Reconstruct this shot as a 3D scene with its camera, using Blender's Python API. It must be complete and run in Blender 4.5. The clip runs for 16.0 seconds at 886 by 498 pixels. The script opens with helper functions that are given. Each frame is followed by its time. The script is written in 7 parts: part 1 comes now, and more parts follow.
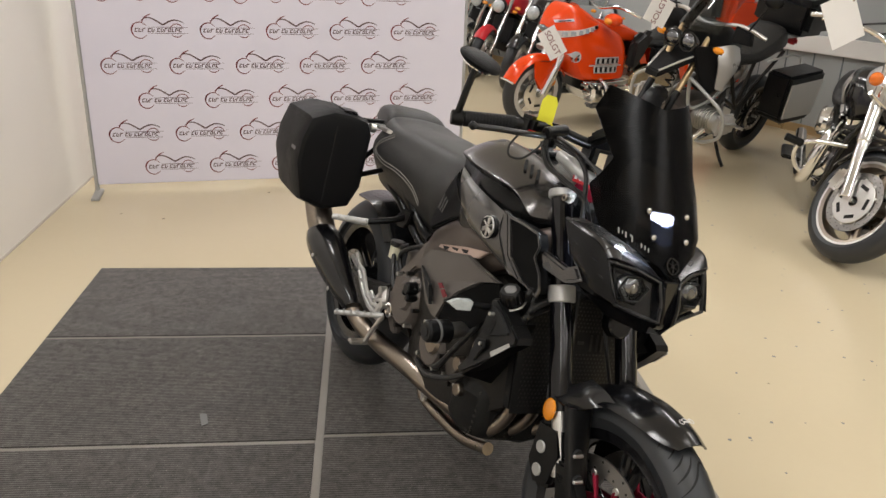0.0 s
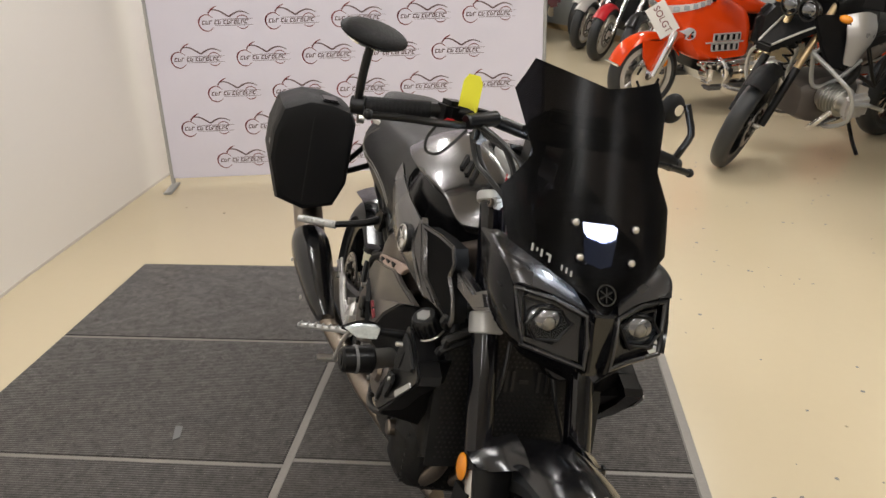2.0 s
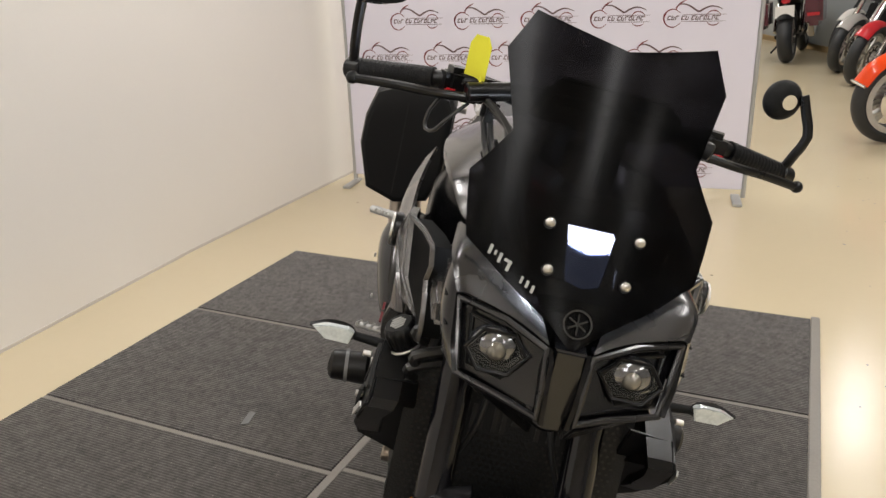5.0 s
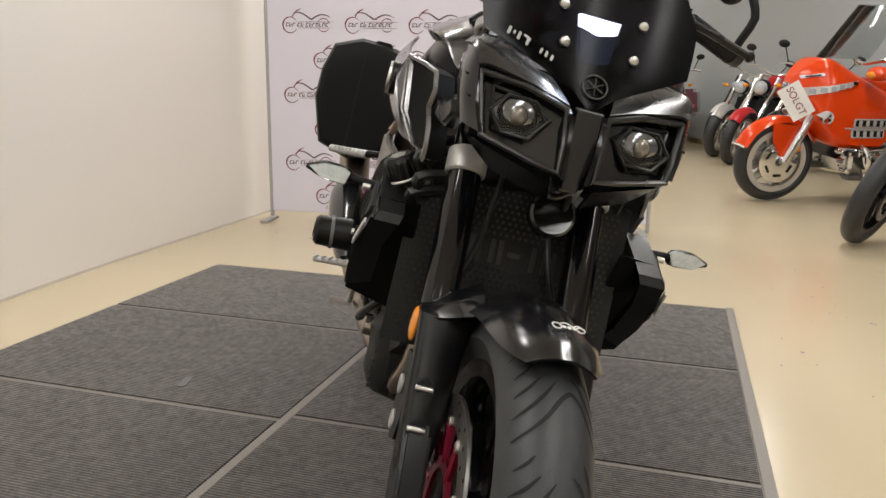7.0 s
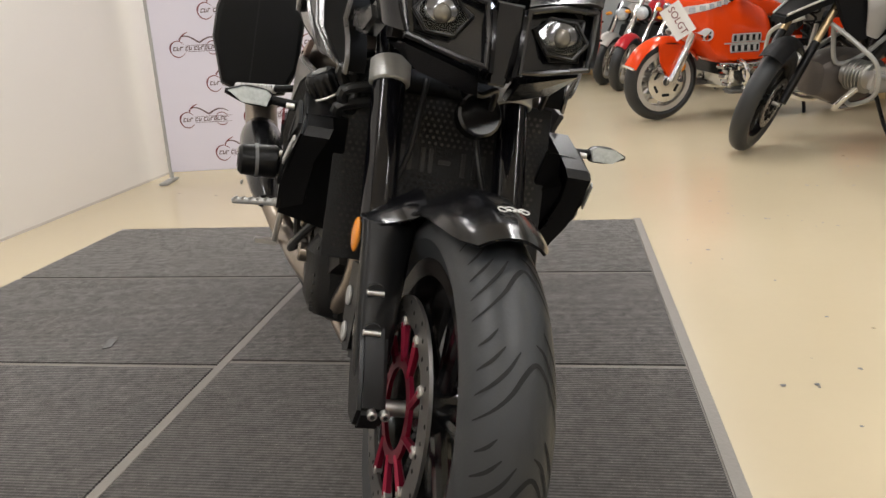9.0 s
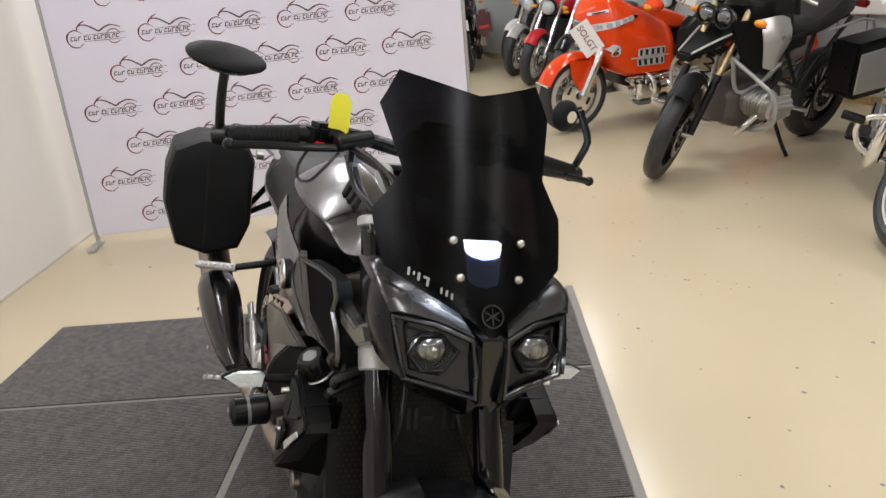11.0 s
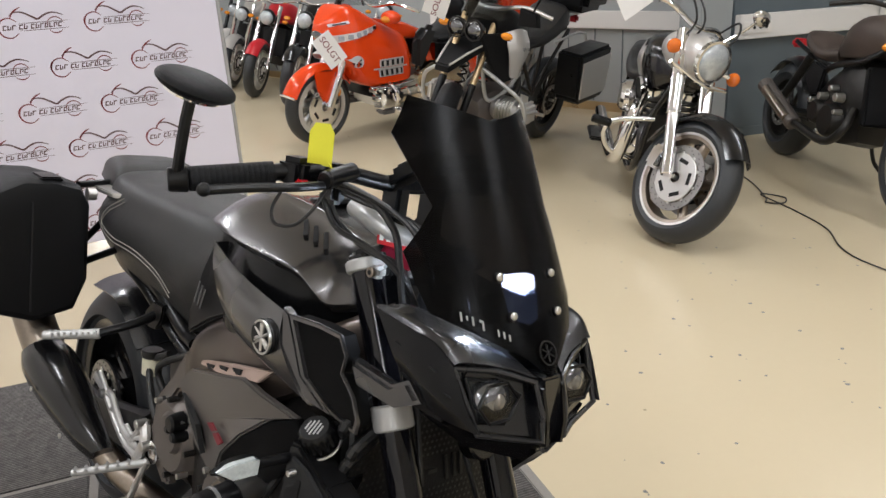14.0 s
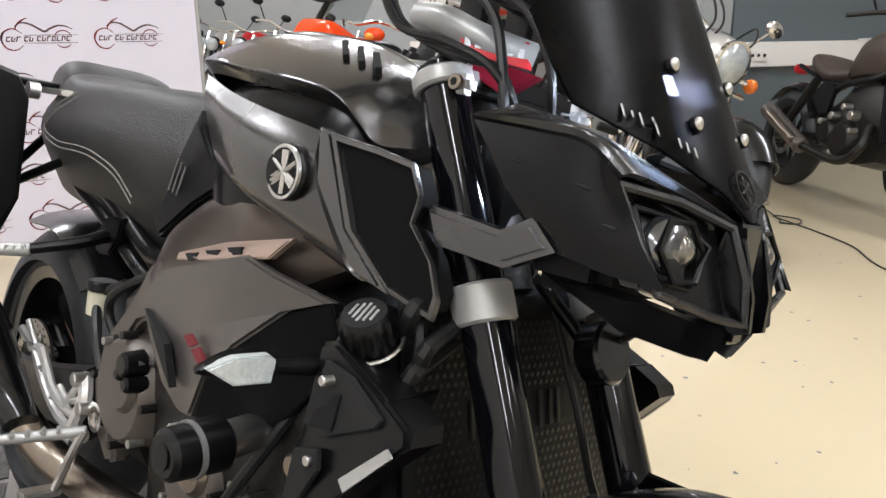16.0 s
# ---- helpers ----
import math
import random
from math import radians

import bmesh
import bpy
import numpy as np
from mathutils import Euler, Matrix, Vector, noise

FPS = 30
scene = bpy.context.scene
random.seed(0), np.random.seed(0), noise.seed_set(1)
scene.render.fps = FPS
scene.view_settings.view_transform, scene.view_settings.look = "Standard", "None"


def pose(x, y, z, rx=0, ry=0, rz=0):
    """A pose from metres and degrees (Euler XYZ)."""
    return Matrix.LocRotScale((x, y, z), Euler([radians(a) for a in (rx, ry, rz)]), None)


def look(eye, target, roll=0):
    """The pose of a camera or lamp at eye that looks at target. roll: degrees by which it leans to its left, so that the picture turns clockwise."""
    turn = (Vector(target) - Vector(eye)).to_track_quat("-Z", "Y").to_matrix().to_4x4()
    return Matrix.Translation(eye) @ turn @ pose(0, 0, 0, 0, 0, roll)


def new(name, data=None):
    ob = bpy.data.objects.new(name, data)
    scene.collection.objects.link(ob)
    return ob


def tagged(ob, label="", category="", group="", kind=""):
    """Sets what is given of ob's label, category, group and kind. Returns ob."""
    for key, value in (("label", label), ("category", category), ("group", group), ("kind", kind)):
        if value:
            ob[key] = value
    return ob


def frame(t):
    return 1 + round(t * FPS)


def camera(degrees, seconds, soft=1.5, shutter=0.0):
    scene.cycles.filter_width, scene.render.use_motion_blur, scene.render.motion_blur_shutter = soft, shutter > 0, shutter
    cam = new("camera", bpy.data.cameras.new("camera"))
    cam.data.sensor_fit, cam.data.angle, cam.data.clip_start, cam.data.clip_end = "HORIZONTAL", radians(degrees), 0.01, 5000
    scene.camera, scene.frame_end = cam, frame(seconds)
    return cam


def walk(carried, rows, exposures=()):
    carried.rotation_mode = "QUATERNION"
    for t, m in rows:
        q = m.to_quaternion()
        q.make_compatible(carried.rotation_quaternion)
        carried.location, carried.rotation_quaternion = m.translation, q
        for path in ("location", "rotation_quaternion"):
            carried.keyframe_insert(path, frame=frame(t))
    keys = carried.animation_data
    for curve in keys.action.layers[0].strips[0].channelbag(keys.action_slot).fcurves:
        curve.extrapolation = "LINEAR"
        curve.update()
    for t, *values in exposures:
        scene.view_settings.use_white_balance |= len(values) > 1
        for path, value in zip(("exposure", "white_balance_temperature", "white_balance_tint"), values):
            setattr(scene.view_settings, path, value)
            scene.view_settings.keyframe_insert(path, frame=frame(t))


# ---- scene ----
cam = camera(59.5, 16.0)
PATH = [
    (0, (0.144, -2.134, 1.521), (0.348, -0.283, 0.791), 2.2),
    (0.5, (0.239, -2.045, 1.483), (0.363, -0.191, 0.742), 1.3),
    (1, (0.403, -1.971, 1.465), (0.402, -0.12, 0.708), -0.2),
    (1.5, (0.574, -1.905, 1.465), (0.475, -0.058, 0.704), -1.1),
    (2, (0.674, -1.809, 1.452), (0.478, 0.031, 0.693), -1.6),
    (2.5, (0.753, -1.667, 1.443), (0.442, 0.157, 0.685), -2.0),
    (3, (0.81, -1.57, 1.437), (0.359, 0.228, 0.686), -2.1),
    (3.2, (0.841, -1.539, 1.43), (0.32, 0.241, 0.682), -2.3),
    (5.3, (1.041, -1.472, 1.244), (0.244, 0.235, 0.573), -1.7),
    (5.5, (1.032, -1.48, 1.192), (0.256, 0.248, 0.551), -0.9),
    (6, (1.004, -1.512, 1.039), (0.3, 0.275, 0.483), 0.6),
    (6.5, (0.966, -1.594, 0.922), (0.328, 0.24, 0.444), 1.3),
    (7, (0.927, -1.692, 0.889), (0.376, 0.182, 0.461), 0.9),
    (7.5, (0.903, -1.73, 0.858), (0.446, 0.169, 0.429), -0.2),
    (8, (0.901, -1.747, 0.813), (0.53, 0.161, 0.34), -1.4),
    (8.5, (0.892, -1.769, 0.78), (0.571, 0.137, 0.264), -2.5),
    (9, (0.883, -1.737, 0.825), (0.576, 0.161, 0.274), -3.2),
    (9.5, (0.905, -1.63, 0.873), (0.598, 0.262, 0.303), -3.9),
    (10, (0.922, -1.562, 1.053), (0.64, 0.318, 0.432), -4.5),
    (10.2, (0.911, -1.574, 1.153), (0.655, 0.304, 0.517), -4.8),
    (12.3, (0.563, -1.888, 1.469), (0.839, -0.04, 0.755), -4.2),
    (12.5, (0.518, -1.855, 1.471), (0.857, -0.015, 0.765), -3.9),
    (13, (0.367, -1.739, 1.47), (0.834, 0.075, 0.77), -3.6),
    (13.5, (0.31, -1.652, 1.462), (0.88, 0.132, 0.76), -3.4),
    (14, (0.334, -1.507, 1.435), (0.988, 0.243, 0.721), -3.1),
    (14.5, (0.344, -1.374, 1.394), (1.061, 0.346, 0.667), -2.4),
    (15, (0.333, -1.260, 1.312), (1.099, 0.448, 0.609), -1.7),
    (15.5, (0.294, -1.175, 1.175), (1.094, 0.543, 0.536), -0.8),
    (16, (0.277, -1.152, 1.029), (1.057, 0.605, 0.477), -0.5),
]
walk(cam, [(t, look(eye, target, roll)) for t, eye, target, roll in PATH], [(0.0, -0.09, 6180, 10), (6.0, -0.04, 6200, 10), (8.0, 0.0, 6250, 10), (9.5, 0.07, 6000, 10), (12.5, -0.08, 5850, 10), (13.5, -0.04, 5830, 10), (15.0, 0.06, 5760, 10), (16.0, 0.32, 5760, 10)])

# ---- light ----
world = bpy.data.worlds.new("world")
world.use_nodes = True
world.node_tree.nodes["Background"].inputs[0].default_value = (0.9, 0.93, 1.0, 1)
world.node_tree.nodes["Background"].inputs[1].default_value = 0.15
scene.world = world
scene.view_settings.exposure = 0.0


def area_lamp(name, at, sx, sy, watts, colour):
    data = bpy.data.lights.new(name, "AREA")
    data.shape, data.size, data.size_y, data.energy, data.color = "RECTANGLE", sx, sy, watts, colour
    ob = new(name, data)
    ob.matrix_world = pose(*at)
    return ob


# ---- materials ----
def mat(name, c, rough=0.5, metal=0.0, vary=0.15, scale=8.0, grain=90.0, bump=0.02, coat=0.0, rvary=0.12, stretch=(1, 1, 1), spec=0.5, transmission=0.0, coords="Object"):
    """A surface with colour and gloss varied at two scales and a fine relief."""
    m = bpy.data.materials.new(name)
    m.use_nodes = True
    nt = m.node_tree
    n, link = nt.nodes, nt.links
    b = n["Principled BSDF"]
    tc, mp = n.new("ShaderNodeTexCoord"), n.new("ShaderNodeMapping")
    mp.inputs["Scale"].default_value = stretch
    link.new(tc.outputs[coords], mp.inputs[0])
    big, fine = n.new("ShaderNodeTexNoise"), n.new("ShaderNodeTexNoise")
    for tex, s, d in ((big, scale, 5), (fine, grain, 3)):
        tex.inputs["Scale"].default_value, tex.inputs["Detail"].default_value = s, d
        link.new(mp.outputs[0], tex.inputs["Vector"])
    mix = n.new("ShaderNodeMix")
    mix.data_type = "RGBA"
    lo, hi = [max(0, v * (1 - vary)) for v in c], [min(1, v * (1 + vary)) for v in c]
    mix.inputs[6].default_value, mix.inputs[7].default_value = (*lo, 1), (*hi, 1)
    half = n.new("ShaderNodeMath")
    half.operation = "MULTIPLY_ADD"
    half.inputs[1].default_value, half.inputs[2].default_value = 0.4, 0.0
    link.new(fine.outputs[0], half.inputs[0])
    add = n.new("ShaderNodeMath")
    add.operation = "MULTIPLY_ADD"
    add.inputs[1].default_value = 0.6
    link.new(big.outputs[0], add.inputs[0])
    link.new(half.outputs[0], add.inputs[2])
    link.new(add.outputs[0], mix.inputs[0])
    link.new(mix.outputs[2], b.inputs["Base Color"])
    rr = n.new("ShaderNodeMapRange")
    rr.inputs[3].default_value, rr.inputs[4].default_value = max(0.02, rough * (1 - rvary * 2)), min(1, rough * (1 + rvary * 2))
    link.new(big.outputs[0], rr.inputs[0])
    link.new(rr.outputs[0], b.inputs["Roughness"])
    b.inputs["Metallic"].default_value, b.inputs["Coat Weight"].default_value = metal, coat
    b.inputs["Coat Roughness"].default_value = 0.08
    b.inputs["Specular IOR Level"].default_value, b.inputs["Transmission Weight"].default_value = spec, transmission
    if bump:
        bp = n.new("ShaderNodeBump")
        bp.inputs["Strength"].default_value, bp.inputs["Distance"].default_value = min(1, bump * 10), 0.002
        link.new(fine.outputs[0], bp.inputs["Height"])
        link.new(bp.outputs[0], b.inputs["Normal"])
    return m


def glow(name, c, strength):
    m = bpy.data.materials.new(name)
    m.use_nodes = True
    b = m.node_tree.nodes["Principled BSDF"]
    b.inputs["Base Color"].default_value = (*c, 1)
    b.inputs["Emission Color"].default_value, b.inputs["Emission Strength"].default_value = (*c, 1), strength
    return m


def clear(name, tint, gloss_rough=0.03, ior=1.45):
    """Thin plastic or glass: see-through with a tint, and a gloss by Fresnel."""
    m = bpy.data.materials.new(name)
    m.use_nodes = True
    nt = m.node_tree
    n, link = nt.nodes, nt.links
    n.remove(n["Principled BSDF"])
    tr, gl, fr, mx = n.new("ShaderNodeBsdfTransparent"), n.new("ShaderNodeBsdfGlossy"), n.new("ShaderNodeFresnel"), n.new("ShaderNodeMixShader")
    tr.inputs[0].default_value = (*tint, 1)
    gl.inputs["Roughness"].default_value, fr.inputs[0].default_value = gloss_rough, ior
    link.new(fr.outputs[0], mx.inputs[0])
    link.new(tr.outputs[0], mx.inputs[1])
    link.new(gl.outputs[0], mx.inputs[2])
    link.new(mx.outputs[0], n["Material Output"].inputs[0])
    return m


M = {}
M["paint"] = mat("gunmetal metallic paint", (0.098, 0.095, 0.095), 0.26, 0.88, 0.1, 5, 900, 0.006, coat=0.6)
# one cowl, two colours: darkened for the shaded sides, lightened for the lit top
M["cowlpaint"] = mat("gunmetal cowl paint darkened for shade", (0.0035, 0.0036, 0.0046), 0.14, 0.1, 0.1, 5, 900, 0.0, coat=0.1, spec=0.22)
M["cowltop"] = mat("gunmetal cowl paint lightened for highlight", (0.045, 0.044, 0.045), 0.27, 0.75, 0.1, 5, 900, 0.0, coat=0.2)
M["gloss"] = mat("gloss black paint", (0.005, 0.005, 0.0058), 0.2, 0.0, 0.2, 6, 400, 0.0, coat=0.25)
M["forkblack"] = mat("polished black fork coating", (0.0035, 0.0035, 0.0048), 0.09, 0.0, 0.1, 6, 400, 0.0, spec=0.42, rvary=0.04)
M["recess"] = mat("gloss black tank recess", (0.004, 0.004, 0.0043), 0.22, 0.0, 0.1, 8, 300, 0.0, spec=0.2)
M["strip"] = mat("pale copper-brown cast strip", (0.46, 0.35, 0.30), 0.42, 0.5, 0.15, 10, 400, 0.015)
M["plastic"] = mat("black moulded plastic", (0.0035, 0.0035, 0.0038), 0.30, 0.0, 0.25, 12, 500, 0.012, spec=0.3)
M["matte"] = mat("matte black plastic", (0.0055, 0.0055, 0.006), 0.5, 0.0, 0.25, 14, 700, 0.04, spec=0.18)
M["satin"] = mat("satin grey-brown side cover", (0.098, 0.088, 0.081), 0.38, 0.35, 0.12, 7, 600, 0.012, coat=0.2)
M["spar"] = mat("brown-grey satin frame metal", (0.084, 0.067, 0.056), 0.34, 0.7, 0.15, 7, 600, 0.012, coat=0.2)
M["bronze"] = mat("dull bronze engine cover", (0.135, 0.118, 0.106), 0.42, 0.45, 0.2, 12, 400, 0.03)
M["clearlens"] = mat("clear indicator lens", (0.62, 0.70, 0.74), 0.12, 0.2, 0.5, 60, 200, 0.03, coat=1.0)
# near-black with little gloss: the shade inside the scoop as a colour
M["void"] = mat("black inner plastic darkened for deep shade", (0.003, 0.003, 0.0032), 0.6, 0.0, 0.2, 12, 300, 0.01, spec=0.12)
M["seat"] = mat("black seat vinyl", (0.018, 0.0176, 0.0172), 0.44, 0.0, 0.15, 9, 420, 0.06)
M["stitch"] = mat("grey stitching", (0.25, 0.24, 0.22), 0.8, 0, 0.1, 20, 300, 0.0)
M["rubber"] = mat("tyre rubber", (0.0225, 0.0248, 0.0278), 0.46, 0.0, 0.12, 6, 260, 0.012)
M["groove"] = mat("near-black of tyre grooves and shaded recesses", (0.006, 0.006, 0.006), 0.9, 0.0, 0.1, 10, 100, 0.0)
M["alu"] = mat("bare aluminium", (0.62, 0.61, 0.59), 0.36, 1.0, 0.12, 14, 240, 0.02)
M["silver"] = mat("silver anodised clamp", (0.44, 0.44, 0.43), 0.40, 0.4, 0.08, 18, 500, 0.012)
M["steel"] = mat("brushed steel pipe", (0.32, 0.275, 0.23), 0.3, 1.0, 0.3, 7, 160, 0.015)
M["chrome"] = mat("polished chrome", (0.85, 0.85, 0.86), 0.07, 1.0, 0.05, 10, 100, 0.0)
M["disc"] = mat("brake disc steel", (0.3, 0.29, 0.28), 0.34, 1.0, 0.2, 20, 300, 0.015)
M["red"] = mat("red anodised metal", (0.28, 0.015, 0.045), 0.32, 0.8, 0.2, 12, 200, 0.01)
M["redtag"] = mat("red damper sticker", (0.5, 0.012, 0.02), 0.35, 0.0, 0.1, 12, 200, 0.0)
M["iron"] = mat("dark cast engine metal", (0.028, 0.026, 0.024), 0.36, 0.6, 0.3, 16, 280, 0.05)
M["mesh"] = mat("black radiator guard", (0.01, 0.01, 0.01), 0.5, 0.5, 0.3, 30, 300, 0.05)
M["amber"] = mat("amber reflector", (0.75, 0.26, 0.01), 0.16, 0.0, 0.12, 60, 300, 0.03, coat=0.5)
M["amberred"] = mat("deep amber lens", (0.72, 0.16, 0.012), 0.14, 0.0, 0.12, 60, 300, 0.03, coat=0.5)
M["proj"] = mat("dark projector glass", (0.16, 0.15, 0.13), 0.08, 0.5, 0.3, 30, 80, 0.0, coat=1.0)
M["perf"] = mat("pierced guard holes", (0.030, 0.028, 0.026), 0.42, 0.4, 0.3, 30, 300, 0.0)
M["lens"] = mat("clear lamp lens", (0.5, 0.54, 0.57), 0.12, 0.35, 0.5, 40, 120, 0.04, coat=1.0)
M["bezel"] = mat("lamp reflector bowl", (0.17, 0.175, 0.19), 0.16, 0.9, 0.6, 30, 80, 0.03, coat=0.8)
M["cable"] = mat("black cable sheath", (0.014, 0.014, 0.014), 0.4, 0.0, 0.2, 20, 200, 0.0)
M["tag"] = mat("yellow paper tag", (0.62, 0.585, 0.02), 0.6, 0.0, 0.06, 20, 200, 0.01)
M["white"] = mat("white print", (0.7, 0.7, 0.69), 0.5, 0.0, 0.05, 20, 200, 0.0)
M["dull"] = mat("grey print", (0.16, 0.16, 0.16), 0.5, 0.0, 0.05, 20, 200, 0.0)
M["paper"] = mat("white paper", (0.78, 0.76, 0.73), 0.75, 0.0, 0.04, 6, 200, 0.01)
M["fluid"] = mat("pale yellow fluid plastic", (0.62, 0.60, 0.46), 0.3, 0.0, 0.1, 20, 200, 0.0)
M["castalu"] = mat("bright cast aluminium", (0.66, 0.645, 0.63), 0.42, 0.55, 0.15, 20, 300, 0.02)
M["redink"] = mat("dark red print", (0.17, 0.016, 0.024), 0.7, 0.0, 0.1, 20, 200, 0.0)
M["ink"] = mat("dark print", (0.11, 0.06, 0.065), 0.7, 0.0, 0.1, 20, 200, 0.0)
M["banner"] = mat("white banner fabric", (0.70, 0.675, 0.77), 0.78, 0.0, 0.035, 1.4, 300, 0.015, coords="Object")
M["wall"] = mat("off-white painted partition", (0.80, 0.77, 0.73), 0.5, 0.0, 0.03, 0.9, 140, 0.015)
M["greige"] = mat("pale greige wall paint", (0.6, 0.56, 0.51), 0.6, 0.0, 0.05, 1.2, 140, 0.02)
M["bluegrey"] = mat("blue-grey wall panel paint", (0.108, 0.132, 0.147), 0.45, 0.0, 0.08, 1.5, 140, 0.02)
M["palegrey"] = mat("pale grey wall paint", (0.35, 0.37, 0.37), 0.5, 0.0, 0.07, 1.7, 140, 0.02)
M["ceiling"] = mat("white ceiling", (0.78, 0.77, 0.74), 0.8, 0.0, 0.04, 1.0, 120, 0.02)
M["orange"] = mat("orange red gloss paint", (0.72, 0.058, 0.004), 0.16, 0.0, 0.1, 4, 300, 0.0, coat=0.2, spec=0.35)
M["silverpaint"] = mat("silver metallic paint", (0.62, 0.60, 0.575), 0.30, 0.5, 0.1, 5, 500, 0.0, coat=0.6)
M["maroon"] = mat("maroon paint", (0.09, 0.012, 0.02), 0.22, 0.2, 0.15, 5, 300, 0.0, coat=0.7)
M["goldchrome"] = mat("warm polished alloy", (0.78, 0.69, 0.55), 0.16, 1.0, 0.1, 14, 200, 0.01)
M["gold"] = mat("champagne fork tube", (0.5, 0.38, 0.22), 0.3, 0.9, 0.1, 10, 200, 0.01)
M["brown"] = mat("worn brown leather", (0.06, 0.043, 0.034), 0.5, 0.0, 0.3, 8, 120, 0.05)
M["screen"] = clear("dark smoked acrylic", (0.105, 0.105, 0.118), 0.26, 1.20)
M["glass"] = clear("clear screen plastic", (0.8, 0.82, 0.83))
M["lamp"] = glow("lit white position lamp", (0.92, 0.96, 1.0), 170.0)


def epoxy():
    m = mat("beige epoxy floor", (0.615, 0.528, 0.366), 0.21, 0.0, 0.03, 0.8, 26, 0.004, rvary=0.08, coords="Object")
    nt = m.node_tree
    n, link = nt.nodes, nt.links
    b = n["Principled BSDF"]
    old = b.inputs["Base Color"].links[0].from_socket
    tc = n.new("ShaderNodeTexCoord")
    vo, cr = n.new("ShaderNodeTexVoronoi"), n.new("ShaderNodeValToRGB")
    vo.inputs["Scale"].default_value, vo.inputs["Randomness"].default_value = 3.4, 1.0
    link.new(tc.outputs["Object"], vo.inputs["Vector"])
    cr.color_ramp.elements[0].position, cr.color_ramp.elements[0].color = 0.022, (0, 0, 0, 1)
    cr.color_ramp.elements[1].position, cr.color_ramp.elements[1].color = 0.034, (1, 1, 1, 1)
    link.new(vo.outputs["Distance"], cr.inputs[0])
    st, sr = n.new("ShaderNodeTexNoise"), n.new("ShaderNodeValToRGB")
    st.inputs["Scale"].default_value, st.inputs["Detail"].default_value = 0.7, 3
    link.new(tc.outputs["Object"], st.inputs["Vector"])
    sr.color_ramp.elements[0].position, sr.color_ramp.elements[0].color = 0.25, (0.93, 0.92, 0.90, 1)
    sr.color_ramp.elements[1].position, sr.color_ramp.elements[1].color = 0.75, (1, 1, 1, 1)
    link.new(st.outputs[0], sr.inputs[0])
    mx, my = n.new("ShaderNodeMix"), n.new("ShaderNodeMix")
    mx.data_type = my.data_type = "RGBA"
    mx.blend_type = my.blend_type = "MULTIPLY"
    mx.inputs[0].default_value, my.inputs[0].default_value = 0.7, 1.0
    link.new(old, mx.inputs[6])
    link.new(cr.outputs[0], mx.inputs[7])
    link.new(mx.outputs[2], my.inputs[6])
    link.new(sr.outputs[0], my.inputs[7])
    link.new(my.outputs[2], b.inputs["Base Color"])
    return m


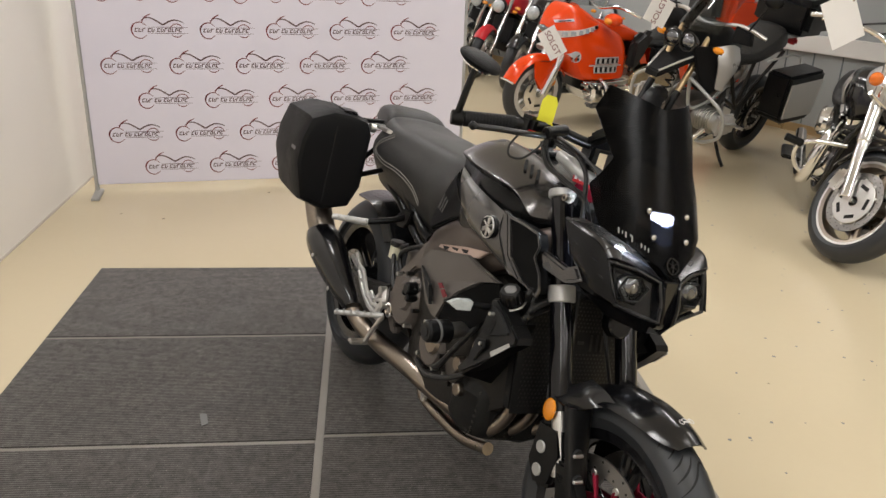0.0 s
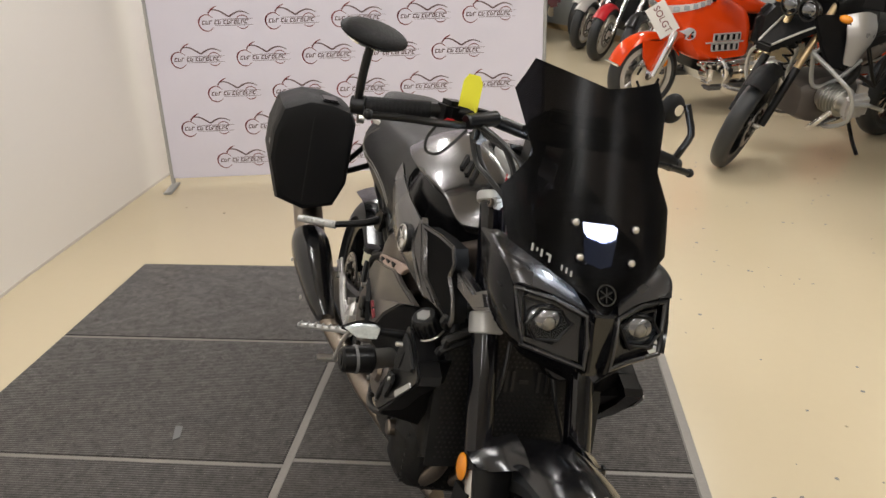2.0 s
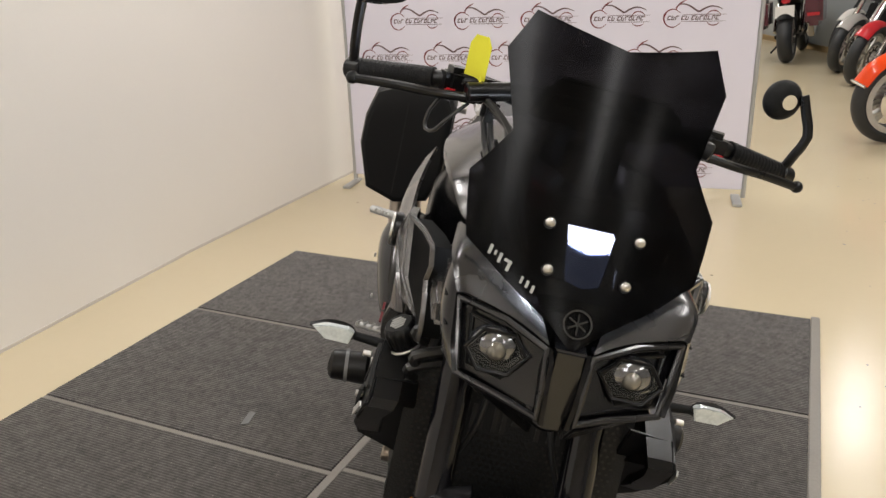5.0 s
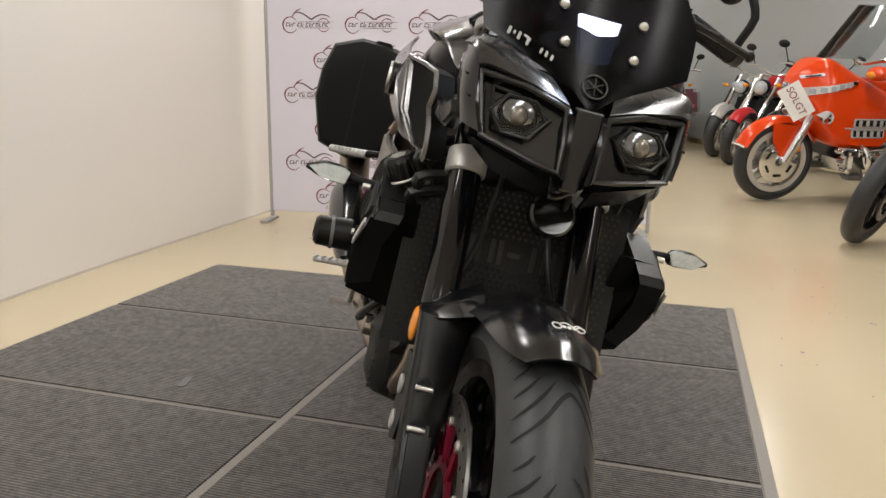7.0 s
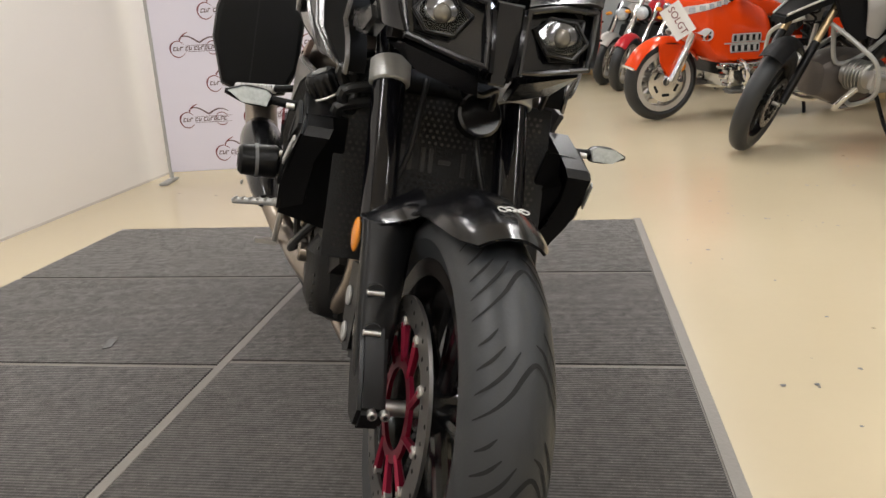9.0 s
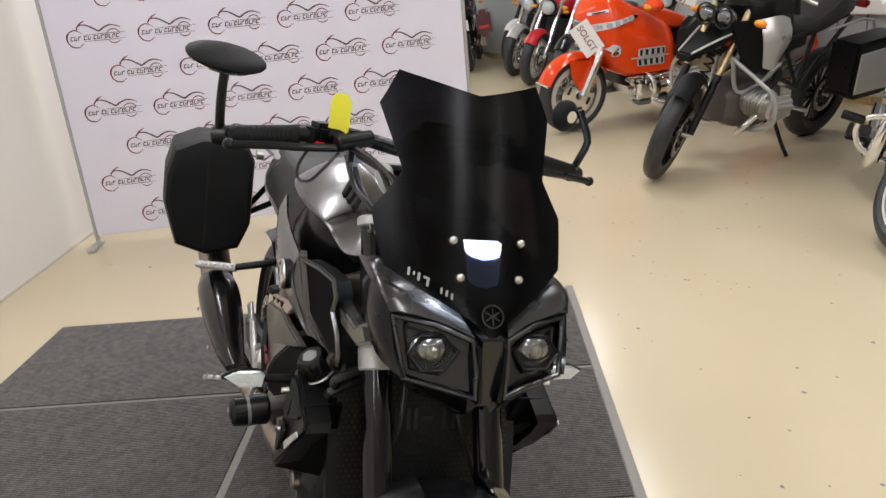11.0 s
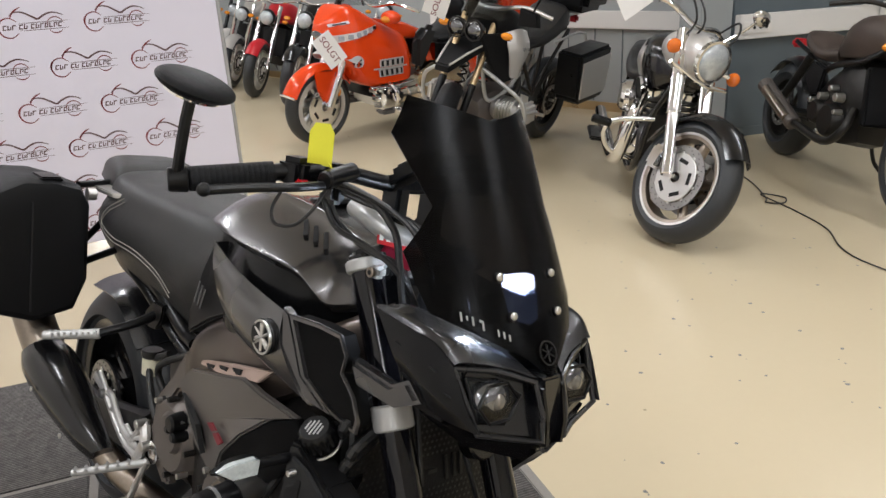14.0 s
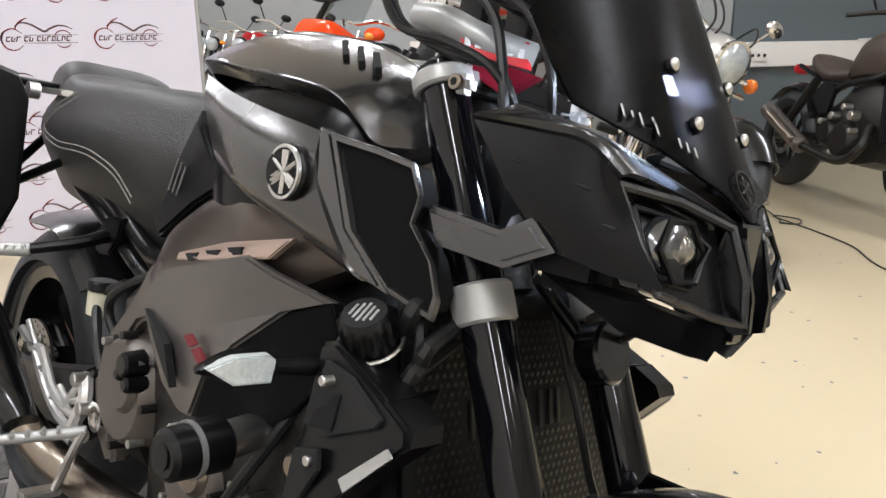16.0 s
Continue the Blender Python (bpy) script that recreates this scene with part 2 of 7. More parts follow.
def ribbed():
    """Needle-felt mat with fine ribs and flecks of dirt."""
    m = mat("ribbed grey mat", (0.047, 0.0415, 0.0375), 0.85, 0.0, 1.0, 4.0, 120, 0.0, stretch=(0.8, 1.6, 1), coords="Object")
    nt = m.node_tree
    n, link = nt.nodes, nt.links
    b = n["Principled BSDF"]
    old = b.inputs["Base Color"].links[0].from_socket
    tc, wv = n.new("ShaderNodeTexCoord"), n.new("ShaderNodeTexWave")
    wv.bands_direction = "Y"
    wv.inputs["Scale"].default_value, wv.inputs["Distortion"].default_value, wv.inputs["Detail"].default_value = 32.0, 0.5, 1.0
    link.new(tc.outputs["Object"], wv.inputs["Vector"])
    vo, cr = n.new("ShaderNodeTexVoronoi"), n.new("ShaderNodeValToRGB")
    vo.inputs["Scale"].default_value = 55.0
    link.new(tc.outputs["Object"], vo.inputs["Vector"])
    cr.color_ramp.elements[0].position, cr.color_ramp.elements[0].color = 0.06, (0.16, 0.145, 0.125, 1)
    cr.color_ramp.elements[1].position, cr.color_ramp.elements[1].color = 0.12, (0, 0, 0, 1)
    link.new(vo.outputs["Distance"], cr.inputs[0])
    rr, mx, ad = n.new("ShaderNodeMapRange"), n.new("ShaderNodeMix"), n.new("ShaderNodeMix")
    rr.inputs[3].default_value, rr.inputs[4].default_value = 0.80, 1.14
    link.new(wv.outputs["Fac"], rr.inputs[0])
    mx.data_type = ad.data_type = "RGBA"
    mx.blend_type, ad.blend_type = "MULTIPLY", "ADD"
    mx.inputs[0].default_value, ad.inputs[0].default_value = 1.0, 0.8
    link.new(old, mx.inputs[6])
    link.new(rr.outputs[0], mx.inputs[7])
    sp, sm, ms = n.new("ShaderNodeTexNoise"), n.new("ShaderNodeMapRange"), n.new("ShaderNodeMix")
    sp.inputs["Scale"].default_value, sp.inputs["Detail"].default_value, sp.inputs["Roughness"].default_value = 44.0, 8.0, 0.75
    sm.inputs[1].default_value, sm.inputs[2].default_value, sm.inputs[3].default_value, sm.inputs[4].default_value = 0.36, 0.66, 0.60, 1.45
    link.new(tc.outputs["Object"], sp.inputs["Vector"])
    link.new(sp.outputs[0], sm.inputs[0])
    ms.data_type, ms.blend_type = "RGBA", "MULTIPLY"
    ms.inputs[0].default_value = 1.0
    link.new(mx.outputs[2], ms.inputs[6])
    link.new(sm.outputs[0], ms.inputs[7])
    link.new(ms.outputs[2], ad.inputs[6])
    link.new(cr.outputs[0], ad.inputs[7])
    link.new(ad.outputs[2], b.inputs["Base Color"])
    bp = n.new("ShaderNodeBump")
    b.inputs["Sheen Roughness"].default_value = 0.40
    sw = n.new("ShaderNodeMath")
    sw.operation = "MULTIPLY"
    sw.inputs[1].default_value = 0.60
    link.new(sm.outputs[0], sw.inputs[0])
    link.new(sw.outputs[0], b.inputs["Sheen Weight"])
    bp.inputs["Strength"].default_value, bp.inputs["Distance"].default_value = 0.25, 0.003
    link.new(wv.outputs["Fac"], bp.inputs["Height"])
    link.new(bp.outputs[0], b.inputs["Normal"])
    return m


M["floor"], M["mat"] = epoxy(), ribbed()
M["matedge"] = mat("pale grey joint strip", (0.23, 0.212, 0.19), 0.45, 0.1, 0.25, 6, 120, 0.03)


# ---- mesh tools ----
def V(*a):
    return Vector(a)


def spline(pts, n):
    """Points of a smooth curve through pts, n steps a span."""
    p = [Vector(q) for q in pts]
    p = [2 * p[0] - p[1], *p, 2 * p[-1] - p[-2]]
    out = []
    for i in range(1, len(p) - 2):
        a, b, c, d = p[i - 1 : i + 3]
        for k in range(n):
            t = k / n
            out.append(0.5 * (2 * b + (c - a) * t + (2 * a - 5 * b + 4 * c - d) * t**2 + (3 * b - a - 3 * c + d) * t**3))
    return [*out, p[-2]]


def skin(rows, ring=False, caps=False, bm=None):
    """A mesh over rows of points; ring: each row is closed."""
    bm = bm or bmesh.new()
    vs = [[bm.verts.new(q) for q in r] for r in rows]
    for a, b in zip(vs, vs[1:]):
        m = len(a)
        for i in range(m if ring else m - 1):
            j = (i + 1) % m
            bm.faces.new((a[i], a[j], b[j], b[i]))
    if caps:
        bm.faces.new(vs[0][::-1])
        bm.faces.new(vs[-1])
    bmesh.ops.recalc_face_normals(bm, faces=bm.faces)
    return bm


def patch(rows, nu=5, nv=5, thick=0.004):
    """A smooth panel through a few rows of points, with thickness."""
    rows = [spline(r, nv) for r in rows]
    cols = [spline(c, nu) for c in zip(*rows)]
    bm = skin(list(zip(*cols)))
    if thick:
        bmesh.ops.solidify(bm, geom=bm.faces[:], thickness=thick)
        bmesh.ops.recalc_face_normals(bm, faces=bm.faces)
    return bm


def loft(rings, n=4, around=3):
    """A closed body through rings of points."""
    rings = [[Vector(q) for q in r] for r in rings]
    if around > 1:
        rings = [spline([*r, r[0]], around)[:-1] for r in rings]
    if n > 1:
        rings = list(zip(*[spline(c, n) for c in zip(*rings)]))
    return skin(rings, True, True)


def rod(a, b, r, r2=None, seg=14, bevel=0.0, bm=None):
    a, b = Vector(a), Vector(b)
    q = (b - a).to_track_quat("Z", "Y").to_matrix()
    r2 = r if r2 is None else r2
    L = (b - a).length
    prof = [(0, r), (L, r2)]
    if bevel:
        prof = [(0, r - bevel), (bevel, r), (L - bevel, r2), (L, r2 - bevel)]
    rows = [[a + q @ V(w * math.cos(2 * math.pi * k / seg), w * math.sin(2 * math.pi * k / seg), h) for k in range(seg)] for h, w in prof]
    return skin(rows, True, True, bm)


def tube(pts, r, seg=8, n=5, taper=None, bm=None):
    """A bent rod through pts."""
    p = spline(pts, n) if n > 1 else [Vector(q) for q in pts]
    rows, up = [], None
    for i, c in enumerate(p):
        d = (p[min(i + 1, len(p) - 1)] - p[max(i - 1, 0)]).normalized()
        if up is None:
            up = d.orthogonal().normalized()
        up = (up - d * up.dot(d)).normalized()
        s = d.cross(up)
        w = r if taper is None else r + (taper - r) * i / (len(p) - 1)
        rows.append([c + w * (math.cos(2 * math.pi * k / seg) * up + math.sin(2 * math.pi * k / seg) * s) for k in range(seg)])
    return skin(rows, True, True, bm)


def lathe(profile, seg=48, closed=True, bm=None, at=(0, 0, 0), arc=None):
    """Profile of (radius, y) turned about the y axis."""
    at = Vector(at)
    rows = []
    for k in range(seg):
        a = 2 * math.pi * k / seg
        rows.append([at + V(r * math.cos(a), y, r * math.sin(a)) for r, y in profile])
    rows.append(rows[0])
    bm = bm or bmesh.new()
    vs = [[bm.verts.new(q) for q in r] for r in rows[:-1]]
    vs.append(vs[0])
    m = len(profile)
    for a, b in zip(vs, vs[1:]):
        for i in range(m if closed else m - 1):
            bm.faces.new((a[i], a[(i + 1) % m], b[(i + 1) % m], b[i]))
    bmesh.ops.recalc_face_normals(bm, faces=bm.faces)
    return bm


def slab(poly, y0, y1, bevel=0.004, axes="xz", bm=None):
    """A plate: a polygon in two axes, thick along the third; bevel rounds its rims."""
    order = {"xz": lambda u, v, w: (u, w, v), "xy": lambda u, v, w: (u, v, w), "yz": lambda u, v, w: (w, u, v)}[axes]
    tmp = bmesh.new()
    lo = [tmp.verts.new(order(u, v, y0)) for u, v in poly]
    hi = [tmp.verts.new(order(u, v, y1)) for u, v in poly]
    k = len(poly)
    tmp.faces.new(lo)
    tmp.faces.new(hi[::-1])
    for i in range(k):
        tmp.faces.new((lo[i], hi[i], hi[(i + 1) % k], lo[(i + 1) % k]))
    bmesh.ops.recalc_face_normals(tmp, faces=tmp.faces)
    if bevel:
        bmesh.ops.bevel(tmp, geom=tmp.edges[:], offset=bevel, segments=2, affect="EDGES", clamp_overlap=True)
    return merge(bm, tmp)


def shell(outer, depth, bevel=0.003, bulge=0.0, bm=None):
    """A sculpted panel: a closed outline of 3D points, thickened by the vector depth."""
    tmp = bmesh.new()
    depth = Vector(depth)
    pts = [Vector(q) for q in outer]
    mid = sum(pts, Vector()) / len(pts) - depth.normalized() * bulge
    a, b = [tmp.verts.new(q) for q in pts], [tmp.verts.new(q + depth) for q in pts]
    k = len(pts)
    if bulge:
        c = tmp.verts.new(mid)
        for i in range(k):
            tmp.faces.new((a[i], a[(i + 1) % k], c))
    else:
        tmp.faces.new(a)
    tmp.faces.new(b[::-1])
    rim = []
    for i in range(k):
        fc = tmp.faces.new((a[i], b[i], b[(i + 1) % k], a[(i + 1) % k]))
        rim += [e for e in fc.edges if a[i] in e.verts and a[(i + 1) % k] in e.verts]
    bmesh.ops.recalc_face_normals(tmp, faces=tmp.faces)
    if bevel:
        bmesh.ops.bevel(tmp, geom=list(set(rim)), offset=bevel, segments=2, affect="EDGES", clamp_overlap=True)
    return merge(bm, tmp)


def frame_ring(outer, k, depth, lip=0.004):
    """A flat raised frame along a closed outline; its inner edge, k times as wide, sinks by the vector depth."""
    p = [Vector(q) for q in outer]
    mid, depth = sum(p, Vector()) / len(p), Vector(depth)
    inner = [mid + (q - mid) * k for q in p]
    edge = [mid + (q - mid) * (1 + (k - 1) * 0.2) - depth.normalized() * lip for q in p]
    edge2 = [q - depth.normalized() * lip for q in inner]
    rows = [[q + depth * 0.6 for q in p], p, edge, edge2, [q + depth for q in inner]]
    return skin(rows, True)


def merge(bm, tmp):
    if bm is None:
        return tmp
    me = bpy.data.meshes.new("tmp")
    tmp.to_mesh(me)
    tmp.free()
    bm.from_mesh(me)
    bpy.data.meshes.remove(me)
    return bm


def box(c, s, bevel=0.004, m=None, bm=None):
    x, y, z = (v / 2 for v in s)
    tmp = slab([(-x, -z), (x, -z), (x, z), (-x, z)], -y, y, bevel)
    tmp.transform(Matrix.Translation(c) @ (m or Matrix()))
    return merge(bm, tmp)


def ball(c, r, s=(1, 1, 1), seg=16, bm=None, m=None):
    rows = []
    for i in range(seg // 2 + 1):
        a = math.pi * i / (seg // 2)
        w = max(0.004, math.sin(a))
        rows.append([(m or Matrix()) @ V(r * s[0] * w * math.cos(2 * math.pi * k / seg), r * s[1] * w * math.sin(2 * math.pi * k / seg), r * s[2] * math.cos(a)) + Vector(c) for k in range(seg)])
    return skin(rows, True, True, bm)


def mirrored(bm):
    """The same shape on the other side of the bike."""
    b = bm.copy()
    b.transform(Matrix.Diagonal((1, -1, 1, 1)))
    bmesh.ops.reverse_faces(b, faces=b.faces[:])
    return b


def obj(name, bm, material, sharp=32):
    me = bpy.data.meshes.new(name)
    bm.to_mesh(me)
    bm.free()
    for mt in material if isinstance(material, (list, tuple)) else [material]:
        me.materials.append(mt)
    me.shade_smooth()
    me.set_sharp_from_angle(angle=radians(sharp))
    return new(name, me)


def part(name, bm, material, parent, label="", sharp=32):
    """One mesh under a thing, or under a part of it."""
    ob = obj(name, bm, M[material] if isinstance(material, str) else material, sharp)
    ob.parent = parent
    return tagged(ob, label)


def both(name, bm, material, parent, label=""):
    """A part and its twin on the other side."""
    other = mirrored(bm)
    return part(name, bm, material, parent, label), part(name, other, material, parent, label)


def thing(name, label, category, m, group=""):
    ob = new(name)
    ob.empty_display_size = 0.1
    ob.matrix_world = m
    return tagged(ob, label, category, group)


def setting(name, bm, material, label, category):
    return tagged(obj(name, bm, M[material]), label, category, kind="structure")


def text(body, size, material, parent, m, name="lettering"):
    cu = bpy.data.curves.new("text", "FONT")
    cu.body, cu.size, cu.align_x, cu.align_y, cu.extrude = body, size, "CENTER", "CENTER", 0.0006
    tmp = bpy.data.objects.new("tmp", cu)
    scene.collection.objects.link(tmp)
    me = bpy.data.meshes.new_from_object(tmp.evaluated_get(bpy.context.evaluated_depsgraph_get()))
    bpy.data.objects.remove(tmp)
    me.materials.clear()
    me.materials.append(M[material])
    ob = new(name, me)
    ob.parent, ob.matrix_basis = parent, m
    return ob


# ---- the room ----
def room():
    setting("floor", box((1.5, 4.0, -0.05), (12, 21, 0.1), 0), "floor", "beige glossy epoxy floor with specks and scuffs", "floor")
    setting("wall_left", slab([(-1.46, -6.4), (-1.553, 0.2), (-1.625, 1.3), (-1.645, 2.66), (-1.75, 13.5), (-1.95, 13.5), (-1.85, 2.66), (-1.7, -6.4)], 0, 3.1, 0, "xy"), "wall", "plain off-white painted partition wall", "wall")
    # added strip, darker than the wall, draws the shadow line along its foot
    setting("baseboard_3", slab([(-1.46, -6.4), (-1.548, 0.2), (-1.620, 1.3), (-1.640, 2.66), (-1.74, 13.4), (-1.744, 13.4), (-1.6445, 2.66), (-1.6245, 1.3), (-1.5525, 0.2), (-1.4645, -6.4)], 0, 0.012, 0, "xy"), "greige", "thin grey strip for the shadow line between wall and floor", "baseboard")
    # the right-hand wall runs aslant
    d, s = V(0.447, -0.894, 0), V(0.894, 0.447, 0)
    o = V(3.88, 5.38, 0)

    def along(u, w, z=0.0):
        return o + d * u + s * w + V(0, 0, z)

    def wall_piece(name, u0, u1, z0, z1, w0, w1, material, label, category, bevel=0.0):
        bm = bmesh.new()
        vs = [bm.verts.new(along(u, w, z)) for u in (u0, u1) for w in (w0, w1) for z in (z0, z1)]
        for q in ((0, 1, 3, 2), (4, 6, 7, 5), (0, 4, 5, 1), (2, 3, 7, 6), (0, 2, 6, 4), (1, 5, 7, 3)):
            bm.faces.new([vs[i] for i in q])
        bmesh.ops.recalc_face_normals(bm, faces=bm.faces)
        if bevel:
            bmesh.ops.bevel(bm, geom=bm.edges[:], offset=bevel, segments=2, affect="EDGES")
        return setting(name, bm, material, label, category)

    wall_piece("wall_right", -9.0, 2.10, 0, 3.1, 0.0, 0.2, "palegrey", "pale grey painted wall with flat panels", "wall")
    setting("wall_blue", slab([(4.424, 3.16), (9.6, 2.65), (9.6, 2.85), (4.424, 3.36)], 0, 3.1, 0, "xy"), "bluegrey", "blue-grey painted wall panel", "wall")
    setting("pillar", box((4.28, 3.295, 1.55), (0.28, 0.25, 3.1), 0.008), "palegrey", "pale painted pillar standing out from the wall", "pillar")
    for k in range(9):
        wall_piece("trim", -1.2 + k * 0.28, -1.192 + k * 0.28, 0.09, 0.74, -0.006, 0.0, "bluegrey", "narrow joint between wall panels", "trim")
    wall_piece("baseboard_1", -9.0, 1.29, 0.0, 0.08, -0.012, -0.001, "gold", "narrow ochre base strip along the wall", "baseboard")
    setting("baseboard_2", slab([(4.43, 3.152), (9.5, 2.649), (9.5, 2.659), (4.43, 3.158)], 0, 0.07, 0, "xy"), "bluegrey", "dark base strip along the wall", "baseboard")
    setting("cable_trunking", slab([(4.43, 3.09), (9.5, 2.586), (9.5, 2.659), (4.43, 3.158)], 0.735, 0.905, 0.006, "xy"), "paper", "white cable trunking with sockets along the wall", "trunking")
    wall_piece("cable_trunking", -1.2, 1.7, 0.735, 0.885, -0.06, -0.001, "paper", "white cable trunking along the wall", "trunking", 0.006)
    for x, y in ((4.44, 3.073), (6.2, 2.898)):
        sock = setting("socket", box((x + 0.12, y, 0.815), (0.24, 0.022, 0.085), 0.004, Matrix.Rotation(radians(-5.7), 4, "Z")), "wall", "double power socket in the trunking", "socket")
        for k in range(4):
            part("socket_hole", rod((x + 0.04 + 0.05 * k, y - 0.005 - 0.005 * k, 0.815), (x + 0.04 + 0.05 * k, y - 0.009 - 0.005 * k, 0.815), 0.012, seg=12), "groove", sock)
    adaptor = setting("power_adaptor", box((5.70, 2.915, 0.865), (0.19, 0.09, 0.13), 0.015), "paper", "white plug-in power adaptor on the trunking", "adaptor")
    part("adaptor_cable", tube([(5.61, 2.92, 0.90), (5.54, 2.94, 0.915), (5.46, 2.98, 0.911)], 0.006, 6, 4), "paper", adaptor)
    setting("wall_north", box((0, 13.4, 1.55), (8, 0.2, 3.1), 0), "greige", "pale greige end wall of the showroom", "wall")
    shutter = bmesh.new()
    for k in range(26):
        box((0.6, 13.27, 0.06 + k * 0.11), (2.8, 0.03, 0.1), 0.008, bm=shutter)
    setting("roller_shutter", shutter, "greige", "closed grey roller shutter door with slats", "shutter")
    setting("wall_south", box((3, -6.5, 1.55), (14, 0.2, 3.1), 0), "wall", "plain off-white wall", "wall")
    setting("wall_east", box((9.6, -1.0, 1.55), (0.2, 12, 3.1), 0), "wall", "plain off-white wall", "wall")
    setting("ceiling", box((3, 3.5, 3.2), (16, 21, 0.2), 0), "ceiling", "white suspended ceiling", "ceiling")


LIGHTS = [(x, y) for y in (-4.2, -1.6, 1.0, 3.6, 6.2, 8.8, 11.4) for x in (-0.55, 1.9, 4.6) if not (x > 4 and y > 3) and not (x > 1.5 and y > 8)]


def ceiling_light(x, y):
    t = thing("ceiling_light", "white fluorescent ceiling light with a lit diffuser", "ceiling light", pose(x, y, 3.1), "ceiling lights")
    part("housing", box((0, 0, -0.03), (0.18, 1.5, 0.05), 0.008), "white", t)
    part("diffuser", box((0, 0, -0.064), (0.15, 1.46, 0.016), 0.004), M["tubes"], t, "lit white diffuser")
    area_lamp("tube_lamp", (x, y, 3.02), 0.15, 1.45, LAMP_WATTS, (1.0, 0.95, 0.89))


LAMP_WATTS = 26.0
M["tubes"] = glow("lit diffuser", (1.0, 0.95, 0.88), 6.0)


def mats():
    """Felt mats in two columns with pale joint strips between."""
    base = thing("floor_mats", "dark grey ribbed felt mats with pale joint strips", "mat", pose(0, 0, 0))
    ys = [-2.22, -1.48, -0.735, 0.0, 0.735, 1.46]
    for i, (y0, y1) in enumerate(zip(ys, ys[1:])):
        for x0, x1, dy in ((-1.115, -0.012, 0.0), (0.014, 1.172, 0.03)):
            part("mat_tile", box(((x0 + x1) / 2, (y0 + y1) / 2 + dy, 0.006), (x1 - x0, y1 - y0 - 0.016, 0.012), 0.003), "mat", base)
    for y in ys[1:-1]:
        part("joint_strip", box((-0.563, y, 0.0045), (1.103, 0.0155, 0.009), 0.0), "matedge", base)
        part("joint_strip", box((0.593, y + 0.03, 0.0045), (1.158, 0.0155, 0.009), 0.0), "matedge", base)
    part("joint_strip", box((0.001, -0.38, 0.0052), (0.0255, 3.66, 0.0104), 0.001), "matedge", base)
    part("edge_strip", box((1.189, -0.36, 0.005), (0.032, 3.74, 0.010), 0.003), "matedge", base)


def backdrop():
    yaw = math.degrees(math.atan2(0.355, 2.28))
    m = pose(-1.5, 2.69, 0, 0, 0, yaw)
    t = thing("exhibition_backdrop", "white fabric display wall printed with rows of red and black club logos", "backdrop", m)
    cloth = part("fabric", box((1.165, 0.02, 1.17), (2.33, 0.02, 2.24), 0.004), "banner", t)
    for x in (-0.012, 2.342):
        part("pole", rod((x, 0.03, 0.0), (x, 0.03, 2.3), 0.013), "silver", t, "thin grey metal pole")
    for x in (0.0, 2.30):
        part("foot", box((x, -0.06, 0.008), (0.05, 0.22, 0.014), 0.004), "silver", t, "flat metal foot")
    bm = bmesh.new()

    def ribbon(pts, w, mi):
        p = spline(pts, 7)
        vs = []
        for i, c in enumerate(p):
            d = (p[min(i + 1, len(p) - 1)] - p[max(i - 1, 0)]).normalized()
            side = V(-d.z, 0, d.x) * w * (0.35 + 0.65 * math.sin(math.pi * (i + 0.5) / len(p)))
            vs.append((bm.verts.new(c + side), bm.verts.new(c - side)))
        for a, b in zip(vs, vs[1:]):
            bm.faces.new((a[0], b[0], b[1], a[1])).material_index = mi

    def arc(cx, cz, r, a0, a1):
        return [(cx + r * math.cos(radians(a0 + (a1 - a0) * k / 6)), 0, cz + r * math.sin(radians(a0 + (a1 - a0) * k / 6))) for k in range(7)]

    ribbon(arc(-0.112, -0.002, 0.047, 35, 325), 0.0036, 0)
    ribbon(arc(-0.112, -0.002, 0.047, 200, 120), 0.0048, 0)
    ribbon(arc(0.095, -0.002, 0.038, 12, 172), 0.0026, 0)
    ribbon(arc(0.095, -0.002, 0.038, 215, 325), 0.0026, 0)
    ribbon([(-0.100, 0, 0.040), (-0.090, 0, 0.062), (-0.070, 0, 0.080), (-0.046, 0, 0.092)], 0.0040, 0)
    ribbon([(-0.102, 0, 0.054), (-0.075, 0, 0.070), (-0.040, 0, 0.066), (-0.005, 0, 0.046), (0.020, 0, 0.032), (0.046, 0, 0.046), (0.080, 0, 0.058), (0.112, 0, 0.054), (0.138, 0, 0.042)], 0.0046, 1)
    ribbon([(-0.068, 0, 0.016), (0.04, 0, 0.0165), (0.160, 0, 0.016)], 0.0016, 1)
    ribbon([(-0.068, 0, -0.0185), (0.04, 0, -0.019), (0.156, 0, -0.0185)], 0.0016, 1)
    # the wording as plain slanted strokes
    x, h = -0.140, 0.0115

    def bar(x0, x1, z0, z1):
        bm.faces.new([bm.verts.new((xx + 0.25 * zz, 0, zz)) for xx, zz in ((x0, z0), (x1, z0), (x1, z1), (x0, z1))]).material_index = 1

    for w in (3, 2, 7):
        for j in range(w):
            bar(x, x + 0.0052, -h, h)
            if j % 3 != 1:
                bar(x + 0.0052, x + 0.0165, h - 0.0052, h)
            if j % 3 != 2:
                bar(x + 0.0052, x + 0.0165, -h, -h + 0.0052)
            if j % 2:
                bar(x + 0.0115, x + 0.0165, -h * 0.4, h * 0.4)
            x += 0.0205
        x += 0.011
    bmesh.ops.recalc_face_normals(bm, faces=bm.faces)
    first = obj("printed_logo", bm, [M["redink"], M["ink"]])
    spots = [((0.060 if r % 2 == 0 else 0.258) + 0.389 * k, 0.156 + 0.2085 * r) for r in range(11) for k in range(7)]
    spots = [q for q in spots if 0.14 < q[0] < 2.20]
